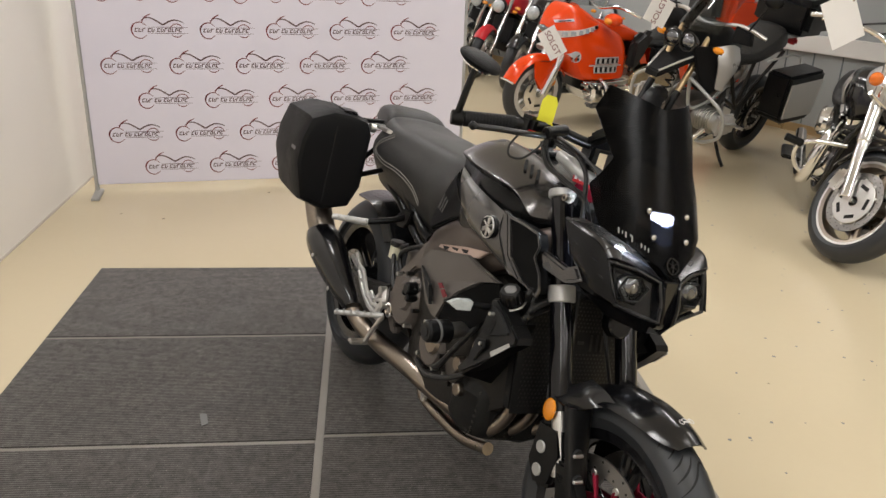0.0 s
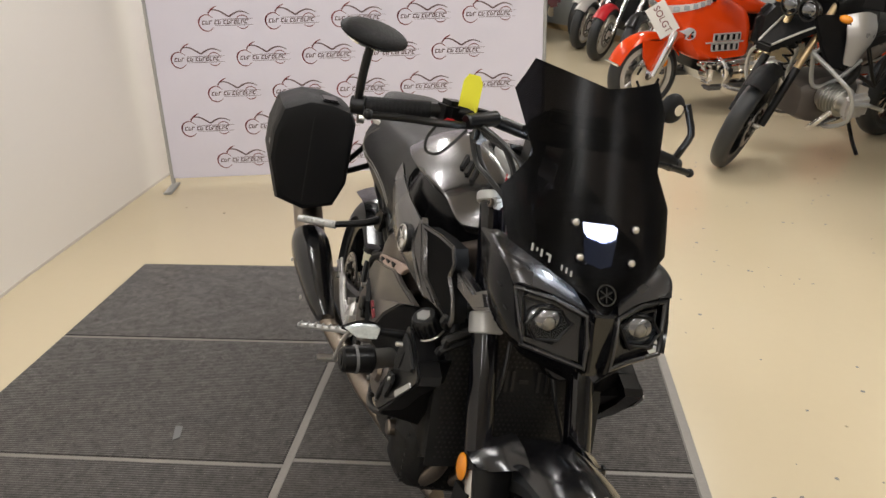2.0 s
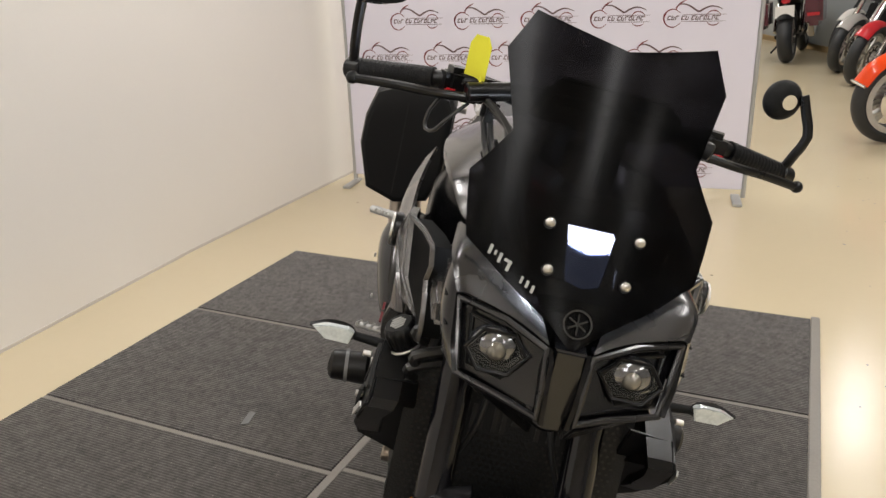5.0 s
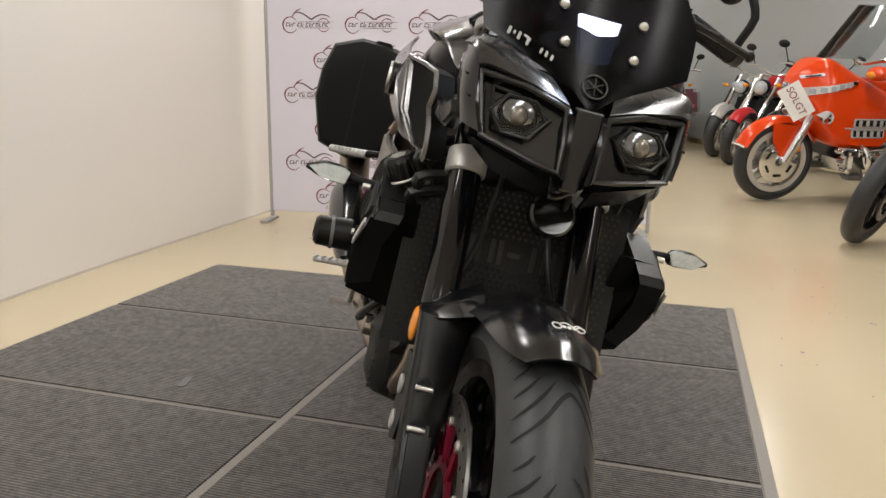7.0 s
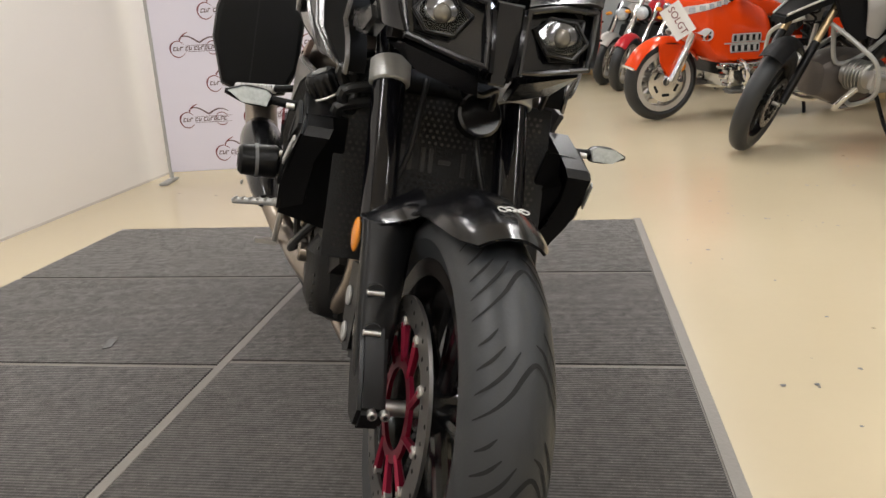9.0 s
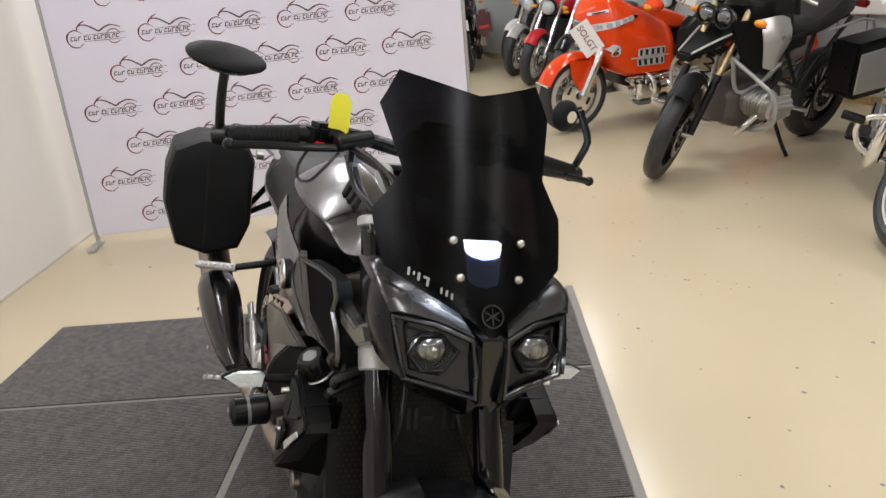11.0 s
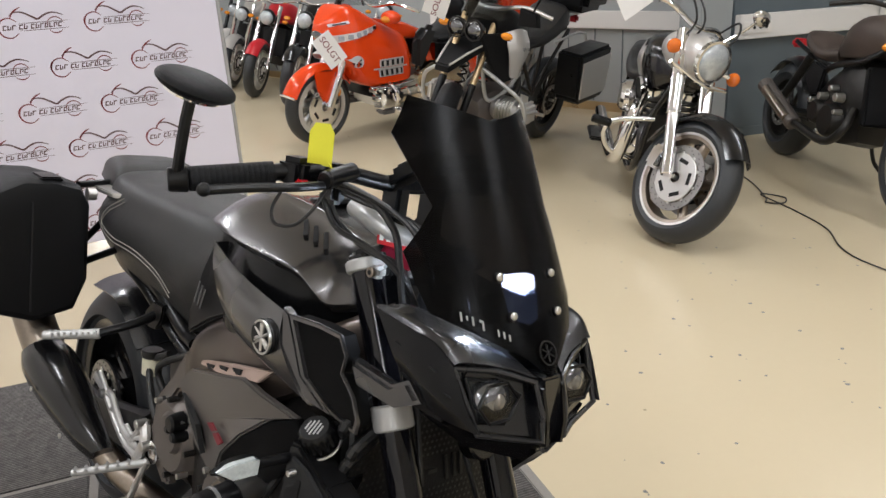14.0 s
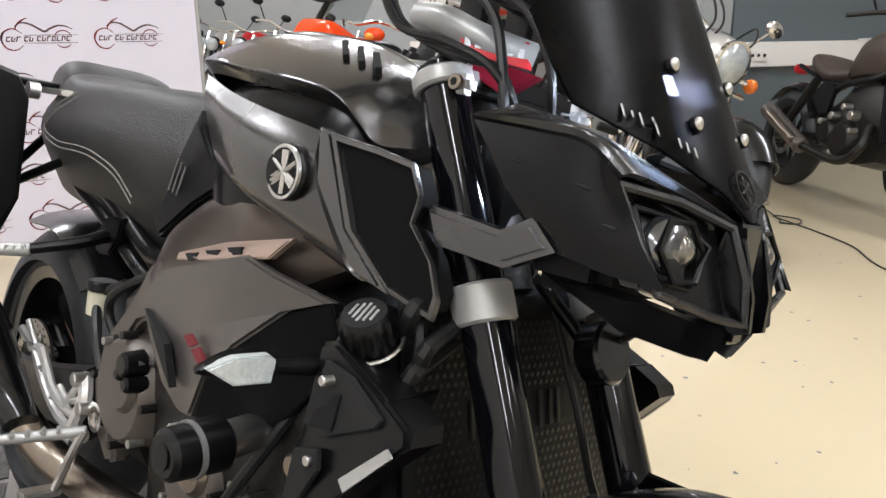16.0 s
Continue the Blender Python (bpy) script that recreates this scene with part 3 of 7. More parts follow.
    for k, (u, z) in enumerate(spots):
        ob = new("printed_logo", first.data) if k else first
        ob.parent, ob.matrix_basis = cloth, pose(u, 0.0088, z)


def clutter():
    rnd = random.Random(3)
    t = thing("leaf_scrap", "small pale grey scrap lying on the mat", "scrap", pose(-0.39, 0.134, 0.0135, 0, 0, 20))
    part("scrap", slab([(-0.012, -0.035), (0.01, -0.03), (0.016, 0.03), (-0.006, 0.036)], 0.0, 0.002, 0, "xy"), "dull", t)
    cord = tube([(4.5, 3.3, 0.006), (3.957, 2.768, 0.006), (3.79, 2.2, 0.006), (3.62, 1.86, 0.006), (3.55, 1.78, 0.008), (3.62, 1.72, 0.008), (3.70, 1.80, 0.008), (3.62, 1.9, 0.012), (3.58, 1.6, 0.006), (3.5, 1.3, 0.006), (3.3, 0.9, 0.006), (3.4, 0.1, 0.006)], 0.0038, 6, 8)
    tagged(obj("extension_cord", cord, M["cable"]), "black extension cord with a loop lying on the floor", "cable")
    bm = bmesh.new()
    for k in range(230):
        x, y = rnd.uniform(1.3, 3.4), rnd.uniform(-1.4, 4.0)
        r = rnd.uniform(0.003, 0.009)
        n = 6
        c = [bm.verts.new((x + r * rnd.uniform(0.5, 1.3) * math.cos(2 * math.pi * i / n), y + r * rnd.uniform(0.5, 1.3) * math.sin(2 * math.pi * i / n), 0.0012)) for i in range(n)]
        bm.faces.new(c)
    tagged(obj("floor_chips", bm, M["dull"]), "small dark chips and specks in the floor coating", "chips", kind="stuff")


room()
for lx, ly in LIGHTS:
    ceiling_light(lx, ly)
mats()
backdrop()
clutter()

# ---- wheels, shared by all the motorcycles ----
def tyre_point(R, w, a, phi, lift=0.0):
    """A point of the tread: a is the angle across, phi the angle round the axle."""
    r = R - w + (w + lift) * math.cos(a)
    return V(r * math.cos(phi), (w + lift) * math.sin(a), r * math.sin(phi))


def wheel(owner, name, at, R, w, rim_r, spokes=5, rim="gloss", m=None, disc=None, disc_y=(-0.065, 0.065), carrier="red", twin=True, grooves=0, hub_r=0.035, spoke_r=0.012, ringed=False, sides=3):
    """A wheel with rim, tyre, spokes and brake discs; its axle lies along y."""
    T = (m or Matrix()) @ Matrix.Translation(at)
    bead = w * 0.78

    def put(bm):
        bm.transform(T)
        return bm

    bm = lathe([(rim_r - 0.03, -bead * 0.45), (rim_r - 0.022, -bead * 0.9), (rim_r + 0.006, -bead), (rim_r + 0.006, -bead + 0.01), (rim_r - 0.012, -bead * 0.7), (rim_r - 0.016, bead * 0.7), (rim_r + 0.006, bead - 0.01), (rim_r + 0.006, bead), (rim_r - 0.022, bead * 0.9), (rim_r - 0.03, bead * 0.45)], 56)
    wh = part(name, put(bm), rim, owner, "wheel rim")
    tyre = [(rim_r, -bead + 0.002), (rim_r + 0.012, -bead - 0.004)]
    tyre += [(R - w + w * math.cos(radians(a)), w * math.sin(radians(a))) for a in range(-84, 85, 12)]
    tyre += [(rim_r + 0.012, bead + 0.004), (rim_r, bead - 0.002)]
    part("tyre", put(lathe(tyre, 64)), "rubber", wh, "black rubber tyre")
    bm = rod((0, -bead * 0.8, 0), (0, bead * 0.8, 0), hub_r, seg=20, bevel=0.005)
    for k in range(spokes):
        a = 2 * math.pi * k / spokes + 0.3
        for off in (-0.13, 0.13) if twin else (0.0,):
            p = V(hub_r * 0.8 * math.cos(a), 0, hub_r * 0.8 * math.sin(a))
            q = V((rim_r - 0.02) * math.cos(a + off), 0, (rim_r - 0.02) * math.sin(a + off))
            rod(p, q, spoke_r * 1.3, spoke_r, 10, bm=bm)
    part("spokes", put(bm), rim, wh)
    if ringed:
        part("rim_ring", put(lathe([(rim_r - 0.004, -bead - 0.002), (rim_r + 0.008, -bead - 0.004), (rim_r + 0.008, -bead + 0.003)], 48)), "alu", wh, "bright rim edge")
    part("axle", put(rod((0, -0.10, 0), (0, 0.10, 0), 0.012)), "alu", wh)
    for y in disc_y if disc else ():
        s = -1 if y < 0 else 1
        d = part("brake_disc", put(lathe([(disc * 0.76, y - 0.0025), (disc, y - 0.0025), (disc, y + 0.0025), (disc * 0.76, y + 0.0025)], 56)), "disc", wh, "drilled steel brake disc")
        bm = lathe([(disc * 0.36, y - 0.003), (disc * 0.47, y - 0.003), (disc * 0.47, y + 0.003), (disc * 0.36, y + 0.003)], 32)
        pins, holes, arms = bmesh.new(), bmesh.new(), []
        for k in range(10):
            a = 2 * math.pi * k / 10
            c = lambda r, b: (r * math.cos(b), y, r * math.sin(b))
            arms.append(rod(c(disc * 0.42, a - 0.16), c(disc * 0.75, a), 0.0055, 0.0075, 6))
            rod((disc * 0.76 * math.cos(a), y - 0.006, disc * 0.76 * math.sin(a)), (disc * 0.76 * math.cos(a), y + 0.006, disc * 0.76 * math.sin(a)), 0.0085, seg=10, bevel=0.001, bm=pins)
        for k in range(40):
            a, r = 2 * math.pi * k / 40, disc * (0.83, 0.89, 0.95)[k % 3]
            rod((r * math.cos(a), y + s * 0.0024, r * math.sin(a)), (r * math.cos(a), y + s * 0.0031, r * math.sin(a)), 0.0032, seg=6, bm=holes)
        part("disc_carrier", put(bm), carrier, d, "anodised disc carrier")
        for arm in arms:
            part("carrier_arm", put(arm), carrier, d)
        tagged(part("disc_bobbin", put(pins), "alu", d), kind="stuff")
        tagged(part("disc_drilling", put(holes), "groove", d), kind="stuff")
    if grooves:
        bm = bmesh.new()

        def groove(path, half):
            rows = []
            pts = spline([V(a, p, 0) for a, p in path], 6)
            for i, q in enumerate(pts):
                t = (pts[min(i + 1, len(pts) - 1)] - pts[max(i - 1, 0)])
                du, dv = t.x * w, t.y * R
                ln = math.hypot(du, dv) or 1
                h = half * (0.25 + 0.75 * math.sin(math.pi * min(1, (i + 0.6) / len(pts))))
                nu, nv = -dv / ln * h / w, du / ln * h / R
                rows.append((tyre_point(R, w, q.x + nu, q.y + nv, 0.0005), tyre_point(R, w, q.x - nu, q.y - nv, 0.0005)))
            vs = [(bm.verts.new(x), bm.verts.new(z)) for x, z in rows]
            for x, z in zip(vs, vs[1:]):
                bm.faces.new((x[0], z[0], z[1], x[1]))

        for k in range(grooves):
            step = 2 * math.pi / grooves
            o = k * step
            # long swept grooves from one shoulder over the crown, and shorter ones between
            groove([(-1.0, o), (-0.62, o + 0.04), (-0.28, o + 0.10), (0.0, o + 0.18), (0.22, o + 0.22), (0.42, o + 0.19), (0.68, o + 0.10), (1.0, o - 0.02)], 0.0030)
            groove([(-0.98, o + 0.10), (-0.62, o + 0.14), (-0.32, o + 0.195), (-0.08, o + 0.265)], 0.0026)
            groove([(-0.94, o + 0.20), (-0.62, o + 0.235), (-0.36, o + 0.285)], 0.0024)
            groove([(-0.90, o + 0.30), (-0.66, o + 0.325), (-0.48, o + 0.36)], 0.0022)
            groove([(0.26, o + 0.30), (0.46, o + 0.265), (0.72, o + 0.17), (1.0, o + 0.07)], 0.0026)
            groove([(0.50, o + 0.36), (0.72, o + 0.28), (1.0, o + 0.17)], 0.0024)
        bmesh.ops.recalc_face_normals(bm, faces=bm.faces)
        tagged(part("tread_pattern", put(bm), "groove", wh), kind="stuff")
    return wh


# ---- the naked motorcycle on the mats ----
def naked_motorcycle():
    B = thing("motorcycle", "gunmetal and black naked motorcycle with tinted screen on side stand", "motorcycle", pose(0.650, -0.781, 0.012, -13.9, 0, -69.4))
    axis = V(-0.407, 0, 0.914)
    pivot = V(-0.30, 0, 0.75)
    STEER = Matrix.Translation((0, -0.010, 0)) @ Matrix.Translation(pivot) @ Matrix.Rotation(radians(2.2), 4, axis) @ Matrix.Translation(-pivot)

    BAR = Matrix.Translation(pivot) @ Matrix.Rotation(radians(4.5), 4, axis) @ Matrix.Translation(-pivot)

    def turned(bm):
        bm.transform(STEER)
        return bm

    def swung(bm):
        bm.transform(BAR)
        return bm

    def fork_x(z):
        return -0.394 + (0.961 - z) * 0.49

    # front wheel, fork and mudguard
    wheel(B, "front_wheel", (-0.005, 0, 0.293), 0.295, 0.0590, 0.213, 5, "gloss", STEER, 0.160, grooves=15)
    rear = wheel(B, "rear_wheel", (-1.43, -0.04, 0.315), 0.318, 0.095, 0.218, 5, "gloss", None, 0.11, disc_y=(-0.09,), carrier="iron", hub_r=0.05)
    for s in (-1, 1):
        y = 0.106 * s
        up = part("fork_tube", turned(rod((fork_x(0.972), y, 0.972), (fork_x(0.50), y, 0.50), 0.0265, 0.0275, 24)), "forkblack", B, "gloss black upper fork tube")
        part("fork_cap", turned(rod((fork_x(0.970), y, 0.970), (fork_x(0.980), y, 0.980), 0.018, seg=6, bevel=0.002)), "plastic", up)
        part("seal_ring", turned(rod((fork_x(0.515), y, 0.515), (fork_x(0.495), y, 0.495), 0.0295, seg=24, bevel=0.002)), "plastic", up)
        part("fork_stanchion", turned(rod((fork_x(0.50), y, 0.50), (fork_x(0.36), y, 0.36), 0.021, seg=20)), "alu", B, "bare metal lower fork leg")
        foot = slab([(-0.115, 0.40), (-0.06, 0.41), (0.0, 0.345), (0.03, 0.30), (0.012, 0.265), (-0.03, 0.265), (-0.075, 0.31)], y - 0.022, y + 0.018, 0.006)
        part("fork_foot", turned(foot), "plastic", B, "dark cast axle clamp")
        for dy in (0.108, 0.090):
            part("pinch_bolt", turned(rod((0.024, dy * s, 0.299), (0.037, dy * s, 0.297), 0.0068, seg=14, bevel=0.0015)), "alu", B)
            part("bolt_socket", turned(rod((0.037, dy * s, 0.297), (0.0376, dy * s, 0.2969), 0.0035, seg=6)), "groove", B)
        rows = []
        for z, yo, yi, back in ((0.532, 0.128, 0.062, 0.03), (0.510, 0.127, 0.065, 0.03), (0.475, 0.126, 0.070, 0.035), (0.430, 0.125, 0.075, 0.04), (0.370, 0.123, 0.082, 0.045), (0.335, 0.121, 0.090, 0.05), (0.312, 0.114, 0.098, 0.045)):
            xf = -0.066 + (0.44 - z) * 0.465 + (0.004 if z < 0.3 else 0.0)
            yo, yi = yo + 0.010, yi - 0.004
            rows.append([(xf - 0.020, yo * s, z), (xf - 0.005, (yo - 0.004) * s, z), (xf, (yo * 0.6 + yi * 0.4) * s, z), (xf - 0.002, (yo * 0.25 + yi * 0.75) * s, z), (xf - 0.012, yi * s, z), (xf - 0.012 - back, (yi + 0.004) * s, z)])
        guard = part("fork_cover", turned(patch(rows, 4, 4, 0.005)), "plastic", B, "satin black fork cover with two screws")
        for z in (0.439, 0.388):
            xf = -0.066 + (0.44 - z) * 0.465
            part("screw_recess", turned(rod((xf - 0.004, 0.112 * s, z), (xf + 0.0025, 0.112 * s, z), 0.0135, seg=18)), "groove", guard)
            part("screw", turned(rod((xf + 0.004, 0.100 * s, z), (xf + 0.004, 0.126 * s, z), 0.0045, seg=12, bevel=0.001)), "alu", guard, "bright cross screw")
        cal = slab([(-0.205, 0.455), (-0.13, 0.47), (-0.095, 0.41), (-0.105, 0.325), (-0.16, 0.30), (-0.205, 0.35)], 0.082 * s, 0.128 * s, 0.010)
        cp = part("brake_caliper", turned(cal), "plastic", B, "black radial brake caliper")
        for q in ((-0.165, 0.40), (-0.155, 0.345)):
            part("caliper_cap", turned(rod((q[0], 0.127 * s, q[1]), (q[0], 0.133 * s, q[1]), 0.0155, seg=20, bevel=0.002)), "silver", cp, "round silver piston cap")
        part("reflector", turned(ball((-0.172, 0.135 * s, 0.495), 0.023, (0.95, 0.30, 1.2), 18)), "amber", B, "round amber side reflector")
        part("brake_hose", turned(tube([(-0.17, 0.11 * s, 0.44), (-0.23, 0.10 * s, 0.52), (-0.25, 0.06 * s, 0.62), (-0.30, 0.04 * s, 0.74)], 0.005)), "cable", B)
        band = rod((fork_x(0.757), y, 0.757), (fork_x(0.720), y, 0.720), 0.033, seg=32, bevel=0.003)
        rod((fork_x(0.7405), y, 0.7405), (fork_x(0.7375), y, 0.7375), 0.0334, seg=32, bm=band)
        part("clamp_bridge", turned(rod((fork_x(0.738) - 0.03, y - s * 0.02, 0.732), (fork_x(0.738) - 0.05, 0, 0.732), 0.020, seg=12)), "matte", B)
        part("lower_clamp", turned(band), "silver", B, "silver lower fork clamp")
        top = rod((fork_x(0.966), y, 0.966), (fork_x(0.948), y, 0.948), 0.0335, seg=28, bevel=0.003)
        box((fork_x(0.956) - 0.03, y * 0.72, 0.957), (0.045, 0.06, 0.018), 0.006, bm=top)
        box((fork_x(0.956) + 0.034, y + 0.006 * s, 0.956), (0.026, 0.024, 0.021), 0.006, bm=top)
        tc = part("top_clamp", turned(top), "silver", B, "silver top fork clamp")
        part("clamp_bolt", turned(rod((fork_x(0.956) + 0.036, y + 0.017 * s, 0.956), (fork_x(0.956) + 0.036, y + 0.024 * s, 0.956), 0.0085, seg=16, bevel=0.001)), "steel", tc)
        part("bolt_socket", turned(rod((fork_x(0.956) + 0.036, y + 0.024 * s, 0.956), (fork_x(0.956) + 0.036, y + 0.0246 * s, 0.956), 0.0045, seg=6)), "groove", tc)
    part("top_yoke", turned(slab([(-0.42, -0.09), (-0.37, -0.10), (-0.36, 0.10), (-0.42, 0.09), (-0.45, 0.0)], 0.955, 0.982, 0.006, "xy")), "plastic", B, "black top yoke")
    part("steering_stem", turned(rod((-0.335, 0, 0.74), (-0.425, 0, 0.96), 0.03, seg=16)), "iron", B)

    rows = []
    for a, r, hw, drop in ((158, 0.308, 0.062, 0.03), (135, 0.314, 0.070, 0.035), (110, 0.319, 0.077, 0.045), (92, 0.321, 0.078, 0.046), (80, 0.323, 0.074, 0.042), (71, 0.324, 0.062, 0.034), (65, 0.323, 0.044, 0.018)):
        ca, sa = math.cos(radians(a)), math.sin(radians(a))
        rows.append([(-0.005 + (r - drop * abs(k) ** 2.2) * ca, hw * k, 0.293 + (r - drop * abs(k) ** 2.2) * sa) for k in (-1, -0.75, -0.3, 0, 0.3, 0.75, 1)])
    fender = part("front_mudguard", turned(patch(rows, 6, 4, 0.004)), "gloss", B, "dark gloss front mudguard with a small white logo")
    for s in (-1, 1):
        arm = patch([[(-0.20, 0.128 * s, 0.530), (-0.16, 0.134 * s, 0.528), (-0.112, 0.129 * s, 0.526)], [(-0.19, 0.108 * s, 0.547), (-0.14, 0.110 * s, 0.543), (-0.100, 0.099 * s, 0.536)], [(-0.17, 0.083 * s, 0.562), (-0.12, 0.082 * s, 0.560), (-0.078, 0.070 * s, 0.553)], [(-0.15, 0.058 * s, 0.586), (-0.09, 0.062 * s, 0.584), (-0.030, 0.070 * s, 0.572)]], 4, 4, 0.004)
        part("mudguard_arm", turned(arm), "gloss", fender)
    lg = bmesh.new()
    a0 = radians(75)
    for y0, z0, r in ((-0.026, 0.0, 0.009), (0.020, 0.0, 0.008)):
        ring = [V(r * math.cos(2 * math.pi * k / 14), y0 + 0, r * math.sin(2 * math.pi * k / 14)) for k in range(15)]
        tube([V(0.0, y0 + q.x, z0 + q.z) for q in ring], 0.0014, 5, 1, bm=lg)
    tube([(0, -0.018, 0.010), (0, -0.006, 0.014), (0, 0.006, 0.006), (0, 0.016, 0.012), (0, 0.028, 0.004)], 0.0014, 5, 4, bm=lg)
    for y0 in (-0.012, -0.002, 0.008):
        box((0, y0, 0), (0.002, 0.007, 0.006), 0, bm=lg)
    lg.transform(Matrix.Translation((-0.005 + 0.3275 * math.cos(a0), 0.010, 0.293 + 0.3275 * math.sin(a0))) @ Matrix.Rotation(-a0, 4, "Y") @ Matrix.Scale(0.66, 4))
    part("white_logo", turned(lg), "white", fender, "small white printed logo")

    # handlebar and controls
    bar = part("handlebar", swung(tube([(-0.533, -0.372, 1.062), (-0.492, -0.26, 1.083), (-0.455, -0.17, 1.098), (-0.43, -0.07, 1.085), (-0.425, 0, 1.082), (-0.43, 0.07, 1.085), (-0.455, 0.17, 1.098), (-0.492, 0.26, 1.083), (-0.533, 0.372, 1.062)], 0.0135, 12)), "plastic", B, "black tapered handlebar")
    for y in (-0.045, 0.045):
        part("bar_riser", swung(box((-0.425, y, 1.04), (0.045, 0.03, 0.115), 0.006)), "plastic", bar)
    for s in (-1, 1):
        g0, g1 = V(-0.531, 0.366 * s, 1.063), V(-0.488, 0.25 * s, 1.084)
        q = (g1 - g0).to_track_quat("Z", "Y").to_matrix()
        prof = [(0.0, 0.0165), (0.002, 0.0185)]
        for k in range(14):
            prof += [(0.006 + 0.008 * k, 0.0185), (0.007 + 0.008 * k, 0.0188), (0.011 + 0.008 * k, 0.0188), (0.012 + 0.008 * k, 0.0185)]
        prof += [((g1 - g0).length, 0.0185)]
        grip = skin([[g0 + q @ V(w * math.cos(math.pi * a / 10), w * math.sin(math.pi * a / 10), h) for a in range(20)] for h, w in prof], True, True)
        part("grip", swung(grip), "matte", bar, "ribbed rubber grip")
        part("bar_end", swung(rod(g0, g0 + V(-0.012, 0.026 * s, -0.004), 0.0195, 0.0175, 18, 0.002)), "plastic", bar)
        hous = box((-0.478, 0.212 * s, 1.088), (0.046, 0.055, 0.05), 0.01, Matrix.Rotation(radians(-20 * s), 4, "Z"))
        box((-0.455, 0.17 * s, 1.092), (0.05, 0.03, 0.036), 0.007, Matrix.Rotation(radians(-20 * s), 4, "Z"), hous)
        part("switch_housing", swung(hous), "plastic", bar, "black switch housing")
        part("red_switch", swung(box((-0.450, 0.222 * s, 1.075), (0.016, 0.02, 0.012), 0.003)), "redtag", bar, "small red switch")
        part("master_cylinder", swung(rod((-0.442, 0.13 * s, 1.10), (-0.425, 0.20 * s, 1.085), 0.015, seg=14, bevel=0.003)), "plastic", bar)
        lev = tube([(-0.43, 0.185 * s, 1.078), (-0.432, 0.25 * s, 1.072), (-0.452, 0.31 * s, 1.066), (-0.468, 0.372 * s, 1.058)], 0.0075, 10, 6)
        ball((-0.469, 0.376 * s, 1.058), 0.0105, bm=lev, seg=12)
        part("lever", swung(lev), "plastic", bar, "black brake lever" if s < 0 else "black clutch lever")
        stem = tube([(-0.536, 0.382 * s, 1.066), (-0.525, 0.386 * s, 1.10), (-0.514, 0.388 * s, 1.15), (-0.502, 0.386 * s, 1.205)] if s < 0 else [(-0.533, 0.372, 1.066), (-0.524, 0.379, 1.10), (-0.517, 0.385, 1.136), (-0.523, 0.372, 1.168), (-0.530, 0.358, 1.198)], 0.0085, 10, 2)
        mir = part("mirror_stem", swung(stem), "plastic", bar, "black bar-end mirror stem")
        head = bmesh.new()
        tilt = Matrix.Rotation(radians(28), 4, "Z") @ Matrix.Rotation(radians(24), 4, "Y") if s < 0 else Matrix.Rotation(radians(-75), 4, "Z")
        ball((0, 0, 0), 1, (0.046, 0.078, 0.016) if s < 0 else (0.036, 0.020, 0.034), 28, head, None)
        head.transform(Matrix.Translation((-0.492, -0.388, 1.200) if s < 0 else (-0.540, 0.330, 1.182)) @ tilt)
        hd = part("mirror_head", swung(head), "matte", mir, "oval mirror head with a black back")
        gl = lathe([(0.001, -0.0015), (0.9, -0.0015), (0.9, 0.0015), (0.001, 0.0015)], 32)
        gl.transform(Matrix.Translation((-0.492, -0.388, 1.200) if s < 0 else (-0.540, 0.330, 1.182)) @ tilt @ (Matrix.Translation((0, 0, -0.0135)) @ Matrix.Diagonal((0.036, 0.062, 1, 1)) @ Matrix.Rotation(radians(90), 4, "X") if s < 0 else Matrix.Translation((0, 0.0185, 0)) @ Matrix.Diagonal((0.016, 1, 0.014, 1))))
        part("mirror_glass", swung(gl), "chrome", hd, "mirror glass")
    for off in (0.0, 0.010, 0.020):
        part("control_cable", tube([(-0.470, -0.205 + off, 1.094), (-0.422, -0.17 + off, 1.090 - off), (-0.378, -0.14 + off, 1.076 - off), (-0.335, -0.12 + off, 1.058 - off * 0.5), (-0.292, -0.105 + off, 1.030), (-0.268, -0.085, 0.97), (-0.285, -0.05, 0.88), (-0.32, -0.03, 0.80)], 0.0045, 8, 6), "cable", bar)
    for off in (0.0, 0.011):
        part("control_cable", tube([(-0.462, -0.165 + off, 1.065), (-0.448, -0.155 + off, 1.028), (-0.425, -0.148 + off, 1.008), (-0.371, -0.140 + off, 0.998 - off), (-0.318, -0.122 + off, 0.976), (-0.30, -0.09, 0.93), (-0.31, -0.04, 0.85)], 0.0050, 8, 6), "cable", bar)
    part("brake_hose", tube([(-0.372, -0.125, 1.062), (-0.345, -0.120, 1.045), (-0.327, -0.112, 1.018), (-0.308, -0.112, 0.965), (-0.300, -0.110, 0.930), (-0.288, -0.095, 0.86)], 0.0058, 8, 6), "cable", bar)
    part("clutch_line", tube([(-0.465, -0.235, 1.070), (-0.468, -0.25, 1.038), (-0.455, -0.25, 1.016), (-0.425, -0.235, 1.020), (-0.408, -0.215, 1.048), (-0.418, -0.19, 1.075)], 0.0030, 8, 6), "cable", bar)
    part("cable_knuckle", swung(box((-0.450, -0.155, 1.064), (0.030, 0.028, 0.040), 0.008)), "plastic", bar)
    dash = box((-0.355, 0, 1.115), (0.10, 0.20, 0.035), 0.012, Matrix.Rotation(radians(-28), 4, "Y"))
    dp = part("instrument_panel", swung(dash), "plastic", B, "black instrument panel")
    part("display", swung(box((-0.363, 0, 1.136), (0.075, 0.16, 0.003), 0.001, Matrix.Rotation(radians(-28), 4, "Y"))), "gloss", dp, "dark display glass")
